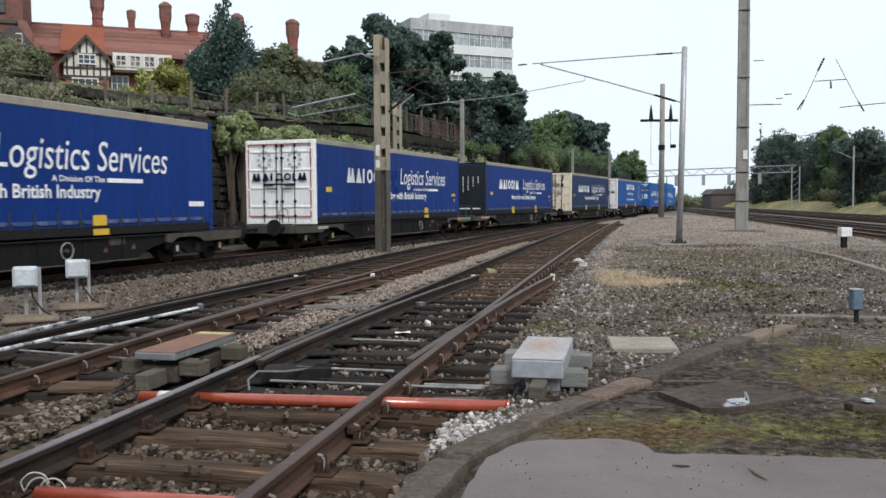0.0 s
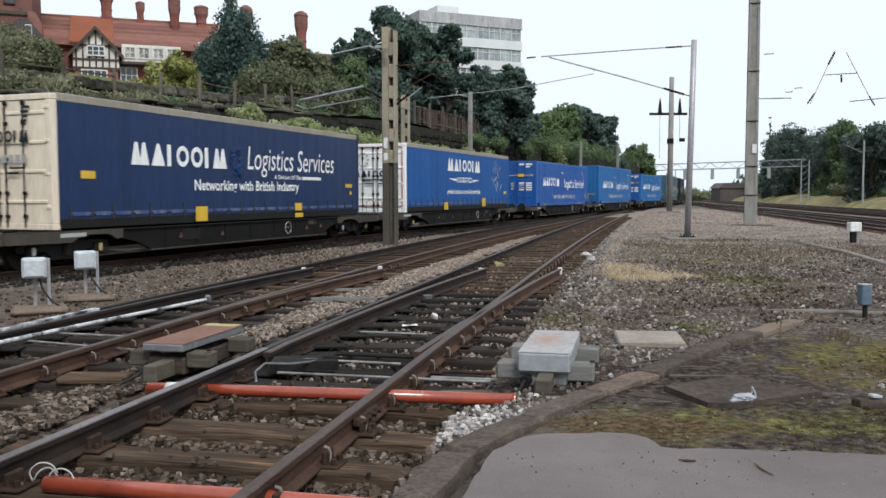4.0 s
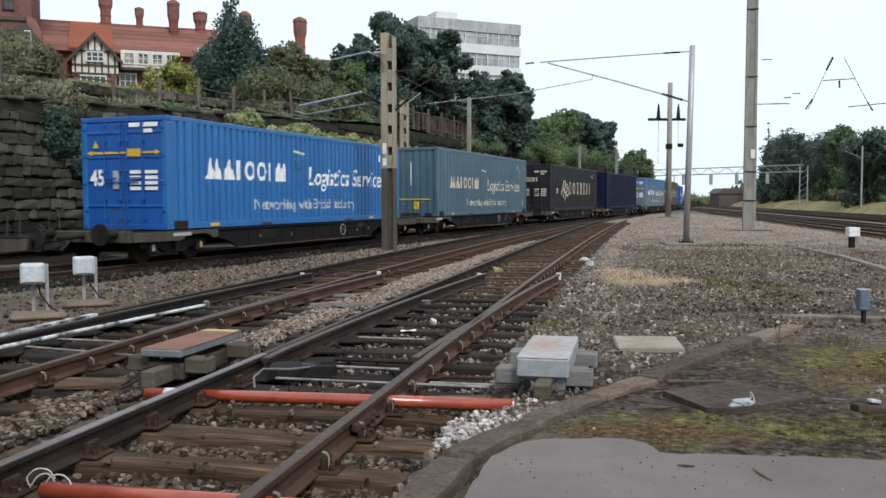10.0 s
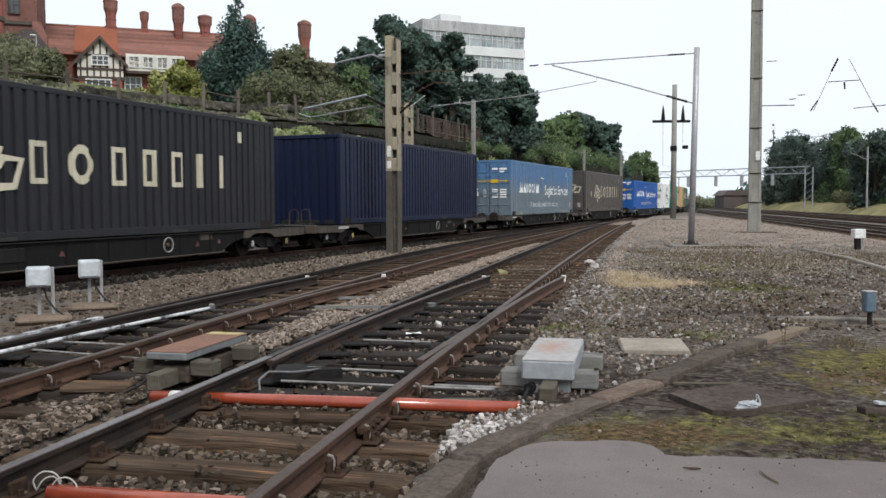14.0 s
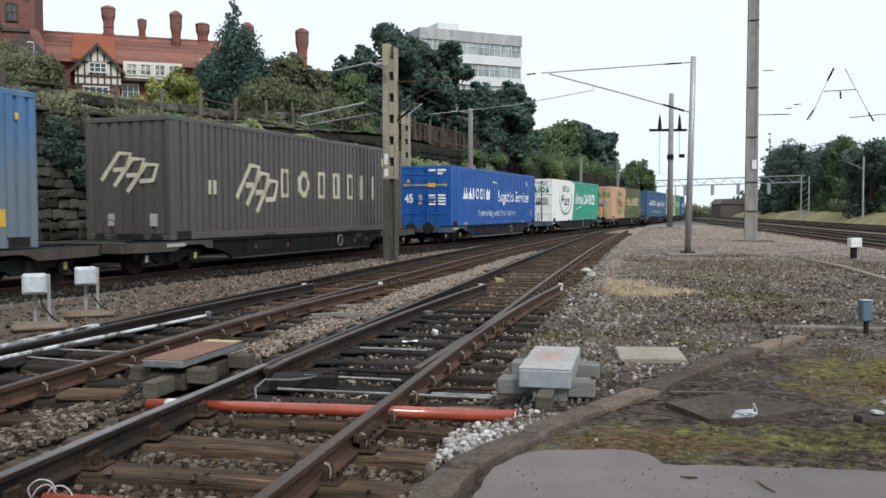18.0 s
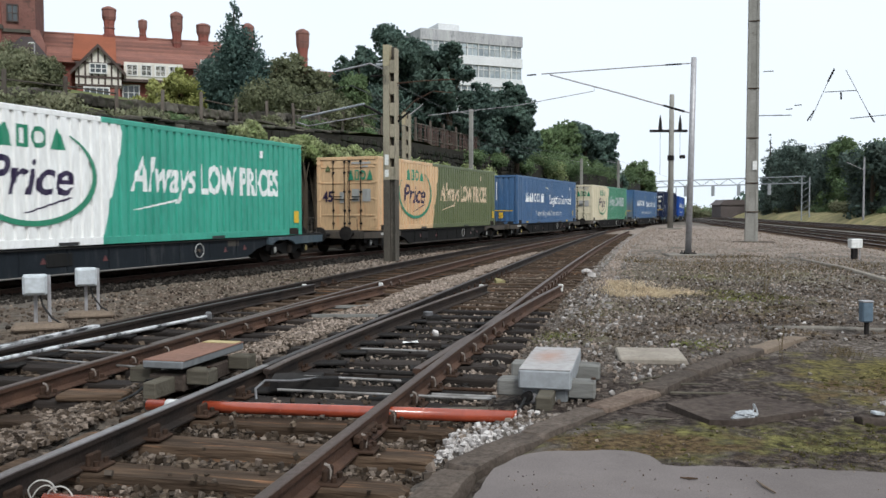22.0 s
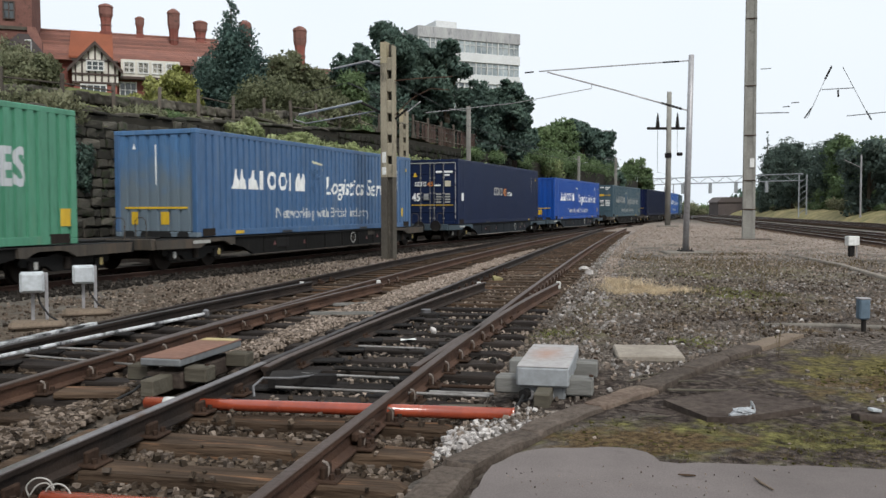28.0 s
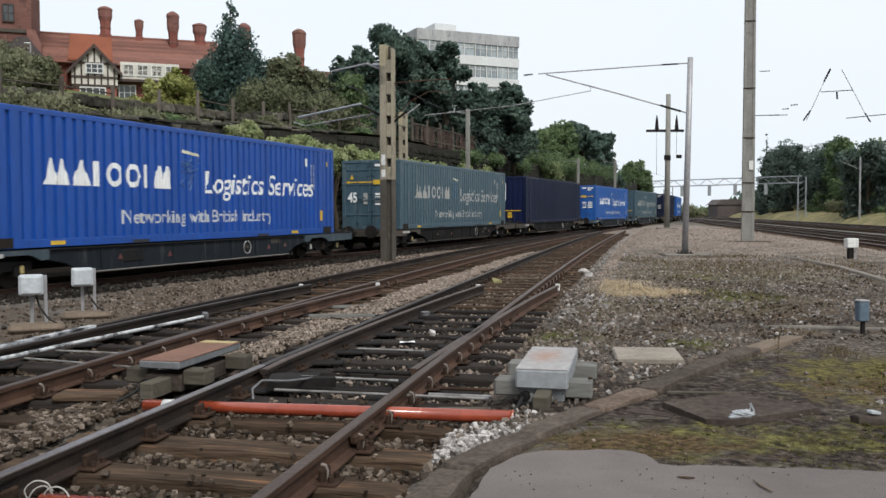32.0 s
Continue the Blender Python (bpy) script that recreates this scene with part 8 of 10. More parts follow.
PAINT = {
    "blue": paint("blue_container_paint", (0.016, 0.102, 0.385)),
    "sky": paint("sky_blue_container_paint", (0.022, 0.148, 0.41)),
    "curtain": paint("blue_curtain_fabric", (0.005, 0.034, 0.195), rough=0.55, spec=0.15),
    "pale_curtain": paint("bright_blue_curtain_fabric", (0.018, 0.095, 0.32), rough=0.55, spec=0.15),
    "navy": paint("navy_container_paint", (0.011, 0.016, 0.042), spec=0.15),
    "unit_navy": paint("deep_blue_container_paint", (0.011, 0.020, 0.058), spec=0.15),
    "night": paint("night_blue_curtain_fabric", (0.010, 0.016, 0.058), spec=0.15),
    "dusk": paint("dusty_dark_blue_curtain_fabric", (0.016, 0.036, 0.105), spec=0.2),
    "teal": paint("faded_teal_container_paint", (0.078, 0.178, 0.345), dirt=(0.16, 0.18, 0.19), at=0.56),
    "dull_teal": paint("dusty_dull_teal_paint", (0.052, 0.098, 0.130), dirt=(0.12, 0.12, 0.11), at=0.54),
    "strong": paint("strong_blue_container_paint", (0.007, 0.069, 0.35)),
    "steel": paint("dusty_steel_blue_paint", (0.058, 0.130, 0.265), dirt=(0.13, 0.14, 0.14), at=0.55),
    "green_grey": paint("grimy_green_grey_paint", (0.068, 0.130, 0.180), dirt=(0.13, 0.13, 0.11), at=0.55),
    "black": paint("soot_black_container_paint", (0.026, 0.026, 0.031), dirt=(0.07, 0.06, 0.05), spec=0.15),
    "brown": paint("brown_black_container_paint", (0.088, 0.078, 0.072), dirt=(0.13, 0.115, 0.10)),
    "white": paint("white_container_paint", (0.88, 0.88, 0.86), dirt=(0.5, 0.44, 0.36), at=0.72, dull=0.95),
    "green": paint("green_container_paint", (0.055, 0.36, 0.26), at=0.66),
    "tan": paint("yellowed_cream_paint", (0.68, 0.46, 0.26), dirt=(0.42, 0.13, 0.03), at=0.53),
    "olive": paint("grimy_olive_paint", (0.118, 0.142, 0.060), dirt=(0.14, 0.12, 0.06), at=0.58),
    "old_white": paint("grimy_cream_paint", (0.70, 0.63, 0.46), dirt=(0.34, 0.25, 0.14), at=0.58),
    "old_green": paint("grimy_green_paint", (0.080, 0.265, 0.165), dirt=(0.12, 0.12, 0.06), at=0.58),
    "letter": paint("white_lettering", (0.86, 0.87, 0.86), dirt=(0.5, 0.48, 0.44), at=0.72, dull=0.94),
    "worn_letter": paint("worn_pale_lettering", (0.58, 0.60, 0.62), dirt=(0.25, 0.28, 0.33), at=0.5),
    "cream": paint("cream_lettering", (0.60, 0.55, 0.42), at=0.6),
    "peach": paint("faded_peach_lettering", (0.70, 0.54, 0.38), dirt=(0.3, 0.25, 0.12), at=0.6),
    "grey": paint("grey_lettering", (0.42, 0.42, 0.40), at=0.6),
    "yellow": paint("yellow_marking", (0.70, 0.45, 0.03), at=0.7),
    "ink": paint("dark_violet_lettering", (0.03, 0.018, 0.06)),
    "leaf": paint("green_lettering", (0.03, 0.25, 0.14)),
    "orange": paint("orange_lettering", (0.6, 0.22, 0.05)),
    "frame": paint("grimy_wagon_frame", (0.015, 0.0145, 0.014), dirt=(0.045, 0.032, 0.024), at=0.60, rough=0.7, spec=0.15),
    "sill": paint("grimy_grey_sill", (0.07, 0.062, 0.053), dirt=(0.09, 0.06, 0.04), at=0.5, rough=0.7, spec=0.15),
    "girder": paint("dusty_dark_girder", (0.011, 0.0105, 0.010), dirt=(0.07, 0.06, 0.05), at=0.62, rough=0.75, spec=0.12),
    "girder_blue": paint("dusty_blue_grey_girder", (0.014, 0.018, 0.023), dirt=(0.075, 0.075, 0.075), at=0.55, rough=0.7, spec=0.15),
    "sill_blue": paint("dusty_blue_grey_sill", (0.062, 0.086, 0.104), dirt=(0.12, 0.12, 0.115), at=0.55, rough=0.7, spec=0.15),
    "flange": paint("pale_dusty_flange_edge", (0.21, 0.20, 0.185), dirt=(0.10, 0.08, 0.06), at=0.52, rough=0.8, spec=0.1),
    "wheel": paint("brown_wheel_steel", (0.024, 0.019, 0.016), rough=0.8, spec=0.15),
    "canopy": paint("grimy_beige_canopy_edge", (0.30, 0.27, 0.21), dirt=(0.15, 0.12, 0.09), at=0.6),
    "hem": paint("pale_scuffed_curtain_hem", (0.055, 0.085, 0.20), dirt=(0.2, 0.2, 0.2), at=0.5, spec=0.2),
    "cream_door": paint("stained_cream_doors", (0.80, 0.69, 0.54), dirt=(0.32, 0.19, 0.10), at=0.60, dull=0.9),
    "faint": paint("faint_emblem_paint", (0.022, 0.085, 0.28), spec=0.15),
    "slate": paint("dark_slate_panel", (0.022, 0.027, 0.035), dirt=(0.06, 0.06, 0.06), spec=0.15),
    "pad_orange": paint("faded_orange_sill_paint", (0.42, 0.19, 0.06), at=0.55),
    "pad_teal": paint("faded_teal_sill_paint", (0.11, 0.22, 0.25), at=0.6),
    "axle": paint("dusty_yellow_axle_paint", (0.42, 0.33, 0.13), at=0.55),
    "hem_red": paint("faded_red_marking", (0.13, 0.035, 0.035), at=0.5),
    "rod_grey": paint("dull_grey_lock_rod", (0.22, 0.22, 0.22), at=0.55),
    "flag": paint("pale_cream_flag_paint", (0.72, 0.70, 0.52), at=0.6),
    "ghost": paint("ghost_pale_emblem_paint", (0.10, 0.20, 0.36), at=0.5),
    "red": paint("red_door_surround", (0.45, 0.09, 0.10)),
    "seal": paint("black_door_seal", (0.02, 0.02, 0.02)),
}
# the teal paint turns greyer towards the bottom along a ragged edge
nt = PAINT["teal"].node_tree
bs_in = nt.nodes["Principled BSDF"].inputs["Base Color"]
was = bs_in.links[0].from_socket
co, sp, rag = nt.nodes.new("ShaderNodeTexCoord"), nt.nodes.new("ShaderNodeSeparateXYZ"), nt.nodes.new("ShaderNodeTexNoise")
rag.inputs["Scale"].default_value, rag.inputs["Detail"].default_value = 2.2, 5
edge_, band, greyed = nt.nodes.new("ShaderNodeMath"), nt.nodes.new("ShaderNodeMapRange"), nt.nodes.new("ShaderNodeMixRGB")
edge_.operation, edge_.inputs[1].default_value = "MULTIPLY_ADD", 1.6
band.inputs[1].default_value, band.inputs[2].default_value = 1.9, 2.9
greyed.inputs[1].default_value = (0.118, 0.150, 0.178, 1)
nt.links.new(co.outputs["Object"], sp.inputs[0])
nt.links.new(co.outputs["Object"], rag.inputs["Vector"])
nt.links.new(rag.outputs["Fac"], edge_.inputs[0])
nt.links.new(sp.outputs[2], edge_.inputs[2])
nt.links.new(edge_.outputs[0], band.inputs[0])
nt.links.new(band.outputs[0], greyed.inputs[0])
nt.links.new(was, greyed.inputs[2])
nt.links.new(greyed.outputs[0], bs_in)
TEXTS = {}


def text_mesh(body, bold=0.0, shear=0.0):
    """The outline of some words as a flat mesh one unit high, from x = 0."""
    key = (body, bold, shear)
    if key not in TEXTS:
        cu = bpy.data.curves.new("lettering", "FONT")
        cu.body, cu.offset, cu.shear, cu.resolution_u = body, bold, shear, 3
        ob = bpy.data.objects.new("lettering", cu)
        scene.collection.objects.link(ob)
        bpy.context.view_layer.update()
        me = bpy.data.meshes.new_from_object(ob.evaluated_get(bpy.context.evaluated_depsgraph_get()))
        vs = np.array([v.co[:] for v in me.vertices])
        fs = [tuple(p.vertices) for p in me.polygons]
        bpy.data.objects.remove(ob)
        vs[:, 0] -= vs[:, 0].min()
        # faces of each letter: joined pieces, and a dot with its stem
        root = list(range(len(vs)))

        def find(i):
            while root[i] != i:
                root[i] = root[root[i]]
                i = root[i]
            return i
        for f in fs:
            for i in f[1:]:
                root[find(i)] = find(f[0])
        groups = {}
        for f in fs:
            groups.setdefault(find(f[0]), []).append(f)
        letters = []
        for g in sorted(groups.values(), key=lambda g: min(vs[i][0] for f in g for i in f)):
            lo, hi = min(vs[i][0] for f in g for i in f), max(vs[i][0] for f in g for i in f)
            if letters and min(hi, letters[-1][1]) - lo > 0.45 * min(hi - lo, letters[-1][1] - letters[-1][0]):
                letters[-1] = (letters[-1][0], max(hi, letters[-1][1]), letters[-1][2] + g)
            else:
                letters.append((lo, hi, g))
        TEXTS[key] = (vs, fs, vs[:, 0].max(), vs[:, 1].max(), [g for _, _, g in letters])
    return TEXTS[key]


def words(parent, body, x, z, width, cap, mat, y=-1.258, bold=0.02, shear=0.0, end=False):
    """Lettering on the near side (or on the tail end) of a load; z: the foot of the letters, cap: their height. Large letters are parts of their own."""
    vs, fs, w, h, letters = text_mesh(body, bold, shear)
    v = [((x + p[0] * width / w), y, z + p[1] * cap / h) for p in vs]
    small = cap < 0.31
    for faces in [fs] if small else letters:
        if not end and parent.name in RIBS:
            ob = on_ribs(parent, [[(v[i][0], v[i][2]) for i in f] for f in faces], mat, "lettering" if small else "letter")
        else:
            ids = {i: k for k, i in enumerate(sorted({i for f in faces for i in f}))}
            pts = [(y, -v[i][0], v[i][2]) if end else v[i] for i in ids]
            ob = part("lettering" if small else "letter", Shape().add(pts, [tuple(ids[i] for i in f) for f in faces]), mat, parent)
        if small:
            tagged(ob, kind="stuff")


def glyphs(parent, kinds, x, z, width, cap, mat, y=-1.258, end=False, name="brand_mark"):
    """A maker's mark as plain shapes: b bar, d disc, t triangle, w wide block, s slab."""
    wide = {"b": 0.55, "d": 1.0, "t": 1.0, "w": 1.25, "s": 0.7, ".": 0.5}
    total = sum(wide[k] for k in kinds) + 0.16 * (len(kinds) - 1)
    u = width / total
    px = x
    for k in kinds:
        w = wide[k] * u
        if k == ".":
            polys = []
        elif k == "d":
            o, i = ([(px + w / 2 + r * w / 2 * math.cos(a), z + cap / 2 + r * cap / 2 * math.sin(a)) for a in np.linspace(0, 2 * math.pi, 15)[:-1]] for r in (1.0, 0.55))
            polys = [(o[j], o[(j + 1) % 14], i[(j + 1) % 14], i[j]) for j in range(14)]
        elif k == "t":
            polys = [((px, z), (px + w, z), (px + w * 0.58, z + cap), (px + w * 0.42, z + cap))]
        elif k == "b":
            polys = [((px, z), (px + w * 0.55, z), (px + w * 0.55, z + cap), (px, z + cap))]
        elif k == "w":
            polys = [((px + w * a, z), (px + w * (a + 0.56), z), (px + w * (a + 0.36), z + cap), (px + w * (a + 0.20), z + cap)) for a in (0, 0.44)]
        else:
            t = 0.24 * w
            polys = [((px, z), (px + t, z), (px + t, z + cap), (px, z + cap)), ((px + w - t, z), (px + w, z), (px + w, z + cap), (px + w - t, z + cap)),
                     ((px + t, z), (px + w - t, z), (px + w - t, z + t), (px + t, z + t)), ((px + t, z + cap - t), (px + w - t, z + cap - t), (px + w - t, z + cap), (px + t, z + cap))]
        px += w + 0.16 * u
        if polys and not end and parent.name in RIBS:
            on_ribs(parent, polys, mat, name)
        elif polys:
            s = Shape()
            for q in polys:
                v = [(y, -a, c) if end else (a, y, c) for a, c in q]
                s.add(v, [tuple(range(len(v)))])
            part(name, s, mat, parent)


def flat(parent, name, rects, mat, y=-1.257, end=False, label=""):
    """Flat painted marks: rows of x0, z0, x1, z1."""
    for x0, z0, x1, z1 in rects:
        q = ((x0, z0), (x1, z0), (x1, z1), (x0, z1))
        ob = part(name, Shape().add([(y, -a, c) if end else (a, y, c) for a, c in q], [(0, 1, 2, 3)]), mat, parent, label)
    return ob


RIBS = {}


def rib_points(x0, x1, y, depth=0.045, pitch=0.28):
    """The outline of a trapezoid-ribbed steel wall, from above."""
    n = max(1, round((x1 - x0) / pitch))
    p = (x1 - x0) / n
    pts = []
    for i in range(n):
        a = x0 + i * p
        pts += [(a, y), (a + p * 0.60, y), (a + p * 0.65, y + depth), (a + p * 0.95, y + depth)]
    return pts + [(x1, y)]


def on_ribs(parent, polys, mat, name):
    """Paint laid over the ribs of a wall: convex pieces (x, z) cut along the folds."""
    pts, s, seen = RIBS[parent.name], Shape(), {}
    for q in polys:
        lo, hi = min(p[0] for p in q), max(p[0] for p in q)
        for (xa, ya), (xb, yb) in zip(pts, pts[1:]):
            if xb <= lo or xa >= hi:
                continue
            cut = list(q)
            for lim, sign in ((xa, 1), (xb, -1)):
                out = []
                for a, b in zip(cut, cut[1:] + cut[:1]):
                    da, db = sign * (a[0] - lim), sign * (b[0] - lim)
                    if da >= 0:
                        out.append(a)
                    if da * db < 0:
                        u = da / (da - db)
                        out.append((a[0] + (b[0] - a[0]) * u, a[1] + (b[1] - a[1]) * u))
                cut = out
            if len(cut) > 2:
                face = []
                for x, z in cut:
                    p = (round(x, 4), round(ya + (yb - ya) * (x - xa) / (xb - xa) - 0.004, 4), round(z, 4))
                    if p not in seen:
                        seen[p] = len(s.v)
                        s.v.append(p)
                    if seen[p] not in face:
                        face.append(seen[p])
                if len(face) > 2:
                    s.f.append(tuple(face))
    return part(name, s, mat, parent)


def corrugated(x0, x1, z0, z1, y, depth=0.045, pitch=0.28):
    """A trapezoid-ribbed steel wall, its outer faces at y."""
    pts = rib_points(x0, x1, y, depth, pitch)
    s = Shape()
    v = [(a, b, z0) for a, b in pts] + [(a, b, z1) for a, b in pts]
    k = len(pts)
    return s.add(v, [(i, i + 1, k + i + 1, k + i) for i in range(k - 1)])


H, W2 = LEN / 2, WID / 2


STRAP = Shape().box((0, -W2 + 0.002, 0.24), (0.05, 0.022, 0.34), 0.006).box((0, -W2 - 0.004, 0.15), (0.07, 0.03, 0.09), 0.008).mesh("curtain_strap", PAINT["seal"])
HEM = Shape().prism([(-0.28, 0.22), (-0.2, 0.16), (0.2, 0.16), (0.28, 0.22), (0.2, 0.24), (-0.2, 0.24)], -W2 - 0.014, -W2 + 0.01, 1).mesh("curtain_hem", PAINT["hem"])


def shell(ob, side, end_mat, half=None, curtain=False, deep=0.045, pitch=0.28):
    """Walls, roof, rails, posts and corner castings of a 45-foot load."""
    T = HEIGHT[ob.name]
    if not curtain:
        runs = ((-H + 0.17, half[0]), (half[0], H - 0.17)) if half else ((-H + 0.17, H - 0.17),)
        RIBS[ob.name] = [p for a, b in runs for p in rib_points(a, b, -W2 + 0.004, deep, pitch)]
    top = part("roof", Shape().box((0, 0, T - 0.035), (LEN - 0.3, WID - 0.12, 0.03)), side, ob)
    part("floor", Shape().box((0, 0, LOW + 0.10), (LEN - 0.3, WID - 0.1, 0.12)), PAINT["frame"], ob)
    if curtain:
        # taut fabric with soft vertical folds, straps and a hem
        n = 90
        pts = [(-H + 0.1 + (LEN - 0.2) * i / n, -W2 + 0.012 * (0.5 + 0.5 * math.sin(i * 1.9) * math.sin(i * 0.37))) for i in range(n + 1)]
        v = [(a, b, 0.10) for a, b in pts] + [(a, b * 0.998, T - 0.14) for a, b in pts]
        part("side_curtain", Shape().add(v, [(i, i + 1, n + 2 + i, n + 1 + i) for i in range(n)]), side, ob, smooth=True)
        v = [(a, -b, 0.10) for a, b in pts] + [(a, -b, T - 0.14) for a, b in pts]
        part("side_curtain", Shape().add(v, [(i + 1, i, n + 1 + i, n + 2 + i) for i in range(n)]), side, ob, smooth=True)
        for i in range(22):
            part("curtain_strap", STRAP, None, ob, m=pose(-H + 0.45 + i * 0.61, 0, 0))
        for i in range(21):
            part("curtain_hem", HEM, None, ob, m=pose(-H + 0.755 + i * 0.61, 0, 0))
    elif half:
        part("side_wall", corrugated(-H + 0.17, half[0], LOW + 0.17, T - 0.1, -W2 + 0.004, deep, pitch), half[1], ob)
        part("side_wall", corrugated(half[0], H - 0.17, LOW + 0.17, T - 0.1, -W2 + 0.004, deep, pitch), side, ob)
    else:
        part("side_wall", corrugated(-H + 0.17, H - 0.17, LOW + 0.17, T - 0.1, -W2 + 0.004, deep, pitch), side, ob)
    if not curtain:
        back = corrugated(-H + 0.17, H - 0.17, LOW + 0.17, T - 0.1, -W2 + 0.004, deep, pitch)
        back.v = [(-a, -b, c) for a, b, c in back.v]
        part("side_wall", back, side, ob)
    front = half[1] if half else side
    for sy in (-1, 1):
        runs = ((-H + 0.15, half[0], half[1]), (half[0], H - 0.15, side)) if half else ((-H + 0.15, H - 0.15, side),)
        for x0, x1, mt in runs:
            part("top_rail", Shape().box(((x0 + x1) / 2, sy * (W2 - 0.05), T - 0.06), (x1 - x0, 0.1, 0.12 if not curtain else 0.17), 0.015), mt if not curtain else PAINT["canopy"], ob)
            part("bottom_rail", Shape().box(((x0 + x1) / 2, sy * (W2 - 0.045), LOW + (0.09 if not curtain else 0.12)), (x1 - x0, 0.09, 0.17 if not curtain else 0.2), 0.012), mt if not curtain else PAINT["frame"], ob)
        for sx in (-1, 1):
            m = front if sx < 0 else side
            part("corner_post", Shape().box((sx * (H - 0.085), sy * (W2 - 0.075), (T + LOW) / 2), (0.17, 0.15, T - LOW - 0.24), 0.015), (end_mat if sx < 0 else side) if curtain else m, ob)
            if not curtain:
                part("lift_post", Shape().box((sx * (H - 0.86), sy * (W2 - 0.05), (T + LOW) / 2), (0.2, 0.106, T - LOW - 0.1), 0.012), m, ob)
                # solid dark boxes stand in for the shaded openings along the rail
                part("corner_tunnel", Shape().box((sx * (H - 0.48), sy * (W2 - 0.035), LOW + 0.115), (0.52, 0.085, 0.19)), PAINT["wheel"], ob, "dark box standing for the shaded tunnel beside the corner")
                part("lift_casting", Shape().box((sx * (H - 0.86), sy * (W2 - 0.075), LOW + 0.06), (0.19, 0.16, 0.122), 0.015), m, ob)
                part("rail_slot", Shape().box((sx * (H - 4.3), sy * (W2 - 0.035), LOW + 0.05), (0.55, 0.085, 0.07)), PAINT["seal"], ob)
            for z in (LOW + 0.06, T - 0.06):
                part("corner_casting", Shape().box((sx * (H - 0.09), sy * (W2 - 0.083), z), (0.184, 0.17, 0.122), 0.015), end_mat if sx < 0 else side, ob)
    # the far end wall
    e = corrugated(-W2 + 0.15, W2 - 0.15, LOW + 0.15, T - 0.12, 0)
    e.v = [(H - 0.03 - b, a, c) for a, b, c in e.v]
    part("end_wall", e, side, ob)


def doors(ob, mat, rod, marks=None):
    """Two doors with ribs, locking rods and handles at the tail end."""
    T = HEIGHT[ob.name]
    for sy in (-1, 1):
        d = Shape().box((-H + 0.045, sy * 0.565, (T + LOW) / 2), (0.04, 1.11, T - LOW - 0.26), 0.01)
        door = part("door", d, mat, ob)
        for z in (0.45, 1.05, 1.62, 2.2):
            part("door_rib", Shape().box((-H + 0.02, sy * 0.565, z), (0.035, 1.06, 0.07), 0.012), mat, door)
        part("door_seal", Shape().box((-H + 0.062, sy * 0.565, (T + LOW) / 2), (0.02, 1.15, T - LOW - 0.22)), PAINT["seal"], door)
        for k in (0.10, 0.56):
            r = Shape().tube([(-H - 0.02, sy * k, LOW + 0.05), (-H - 0.02, sy * k, T - 0.12)], 0.015, 8)
            for z in (0.16, 0.62, 1.3, 2.0, T - 0.18):
                r.box((-H - 0.01, sy * k, z), (0.05, 0.09, 0.07), 0.008)
            part("lock_rod", r, rod, door)
            part("door_handle", Shape().box((-H - 0.035, sy * (k + (0.17 if k < 0.5 else -0.17)), 1.02 + 0.1 * (k > 0.5)), (0.02, 0.36, 0.035), 0.006), rod, door)
        for z in (0.35, 1.0, 1.65, 2.3):
            part("hinge", Shape().box((-H - 0.004, sy * 1.14, z), (0.03, 0.11, 0.07), 0.008), mat, door)
    part("door_sill", Shape().box((-H + 0.07, 0, LOW + 0.065), (0.13, WID - 0.36, 0.13), 0.012), mat, ob)
    part("door_header", Shape().box((-H + 0.07, 0, T - 0.06), (0.13, WID - 0.36, 0.12), 0.012), mat, ob)


def panel_end(ob):
    """A plain dark end panel with columns of small vertical writing, shown as bars."""
    T = HEIGHT[ob.name]
    part("end_panel", Shape().box((-H + 0.03, 0, (T + LOW) / 2), (0.05, 2.26, T - LOW - 0.2), 0.02), PAINT["slate"], ob)
    rs = random.Random(8)
    for i in range(6):
        z, low = 1.85, 0.75 + 0.16 * i
        while z > low:
            h = rs.uniform(0.08, 0.2)
            flat(ob, "marking", [(-0.52 + 0.27 * i, z - h, -0.48 + 0.27 * i, z)], PAINT["letter"], y=-H - 0.001, end=True)
            z -= h + 0.05
    flat(ob, "marking", [(-1.0, 0.2, -0.5, 0.3), (-0.15, 0.2, 0.42, 0.26), (0.55, 0.2, 0.95, 0.26)], PAINT["letter"], y=-H - 0.001, end=True)
    part("panel_sill", Shape().box((-H + 0.05, 0, LOW + 0.07), (0.12, WID - 0.36, 0.13), 0.012), PAINT["frame"], ob)


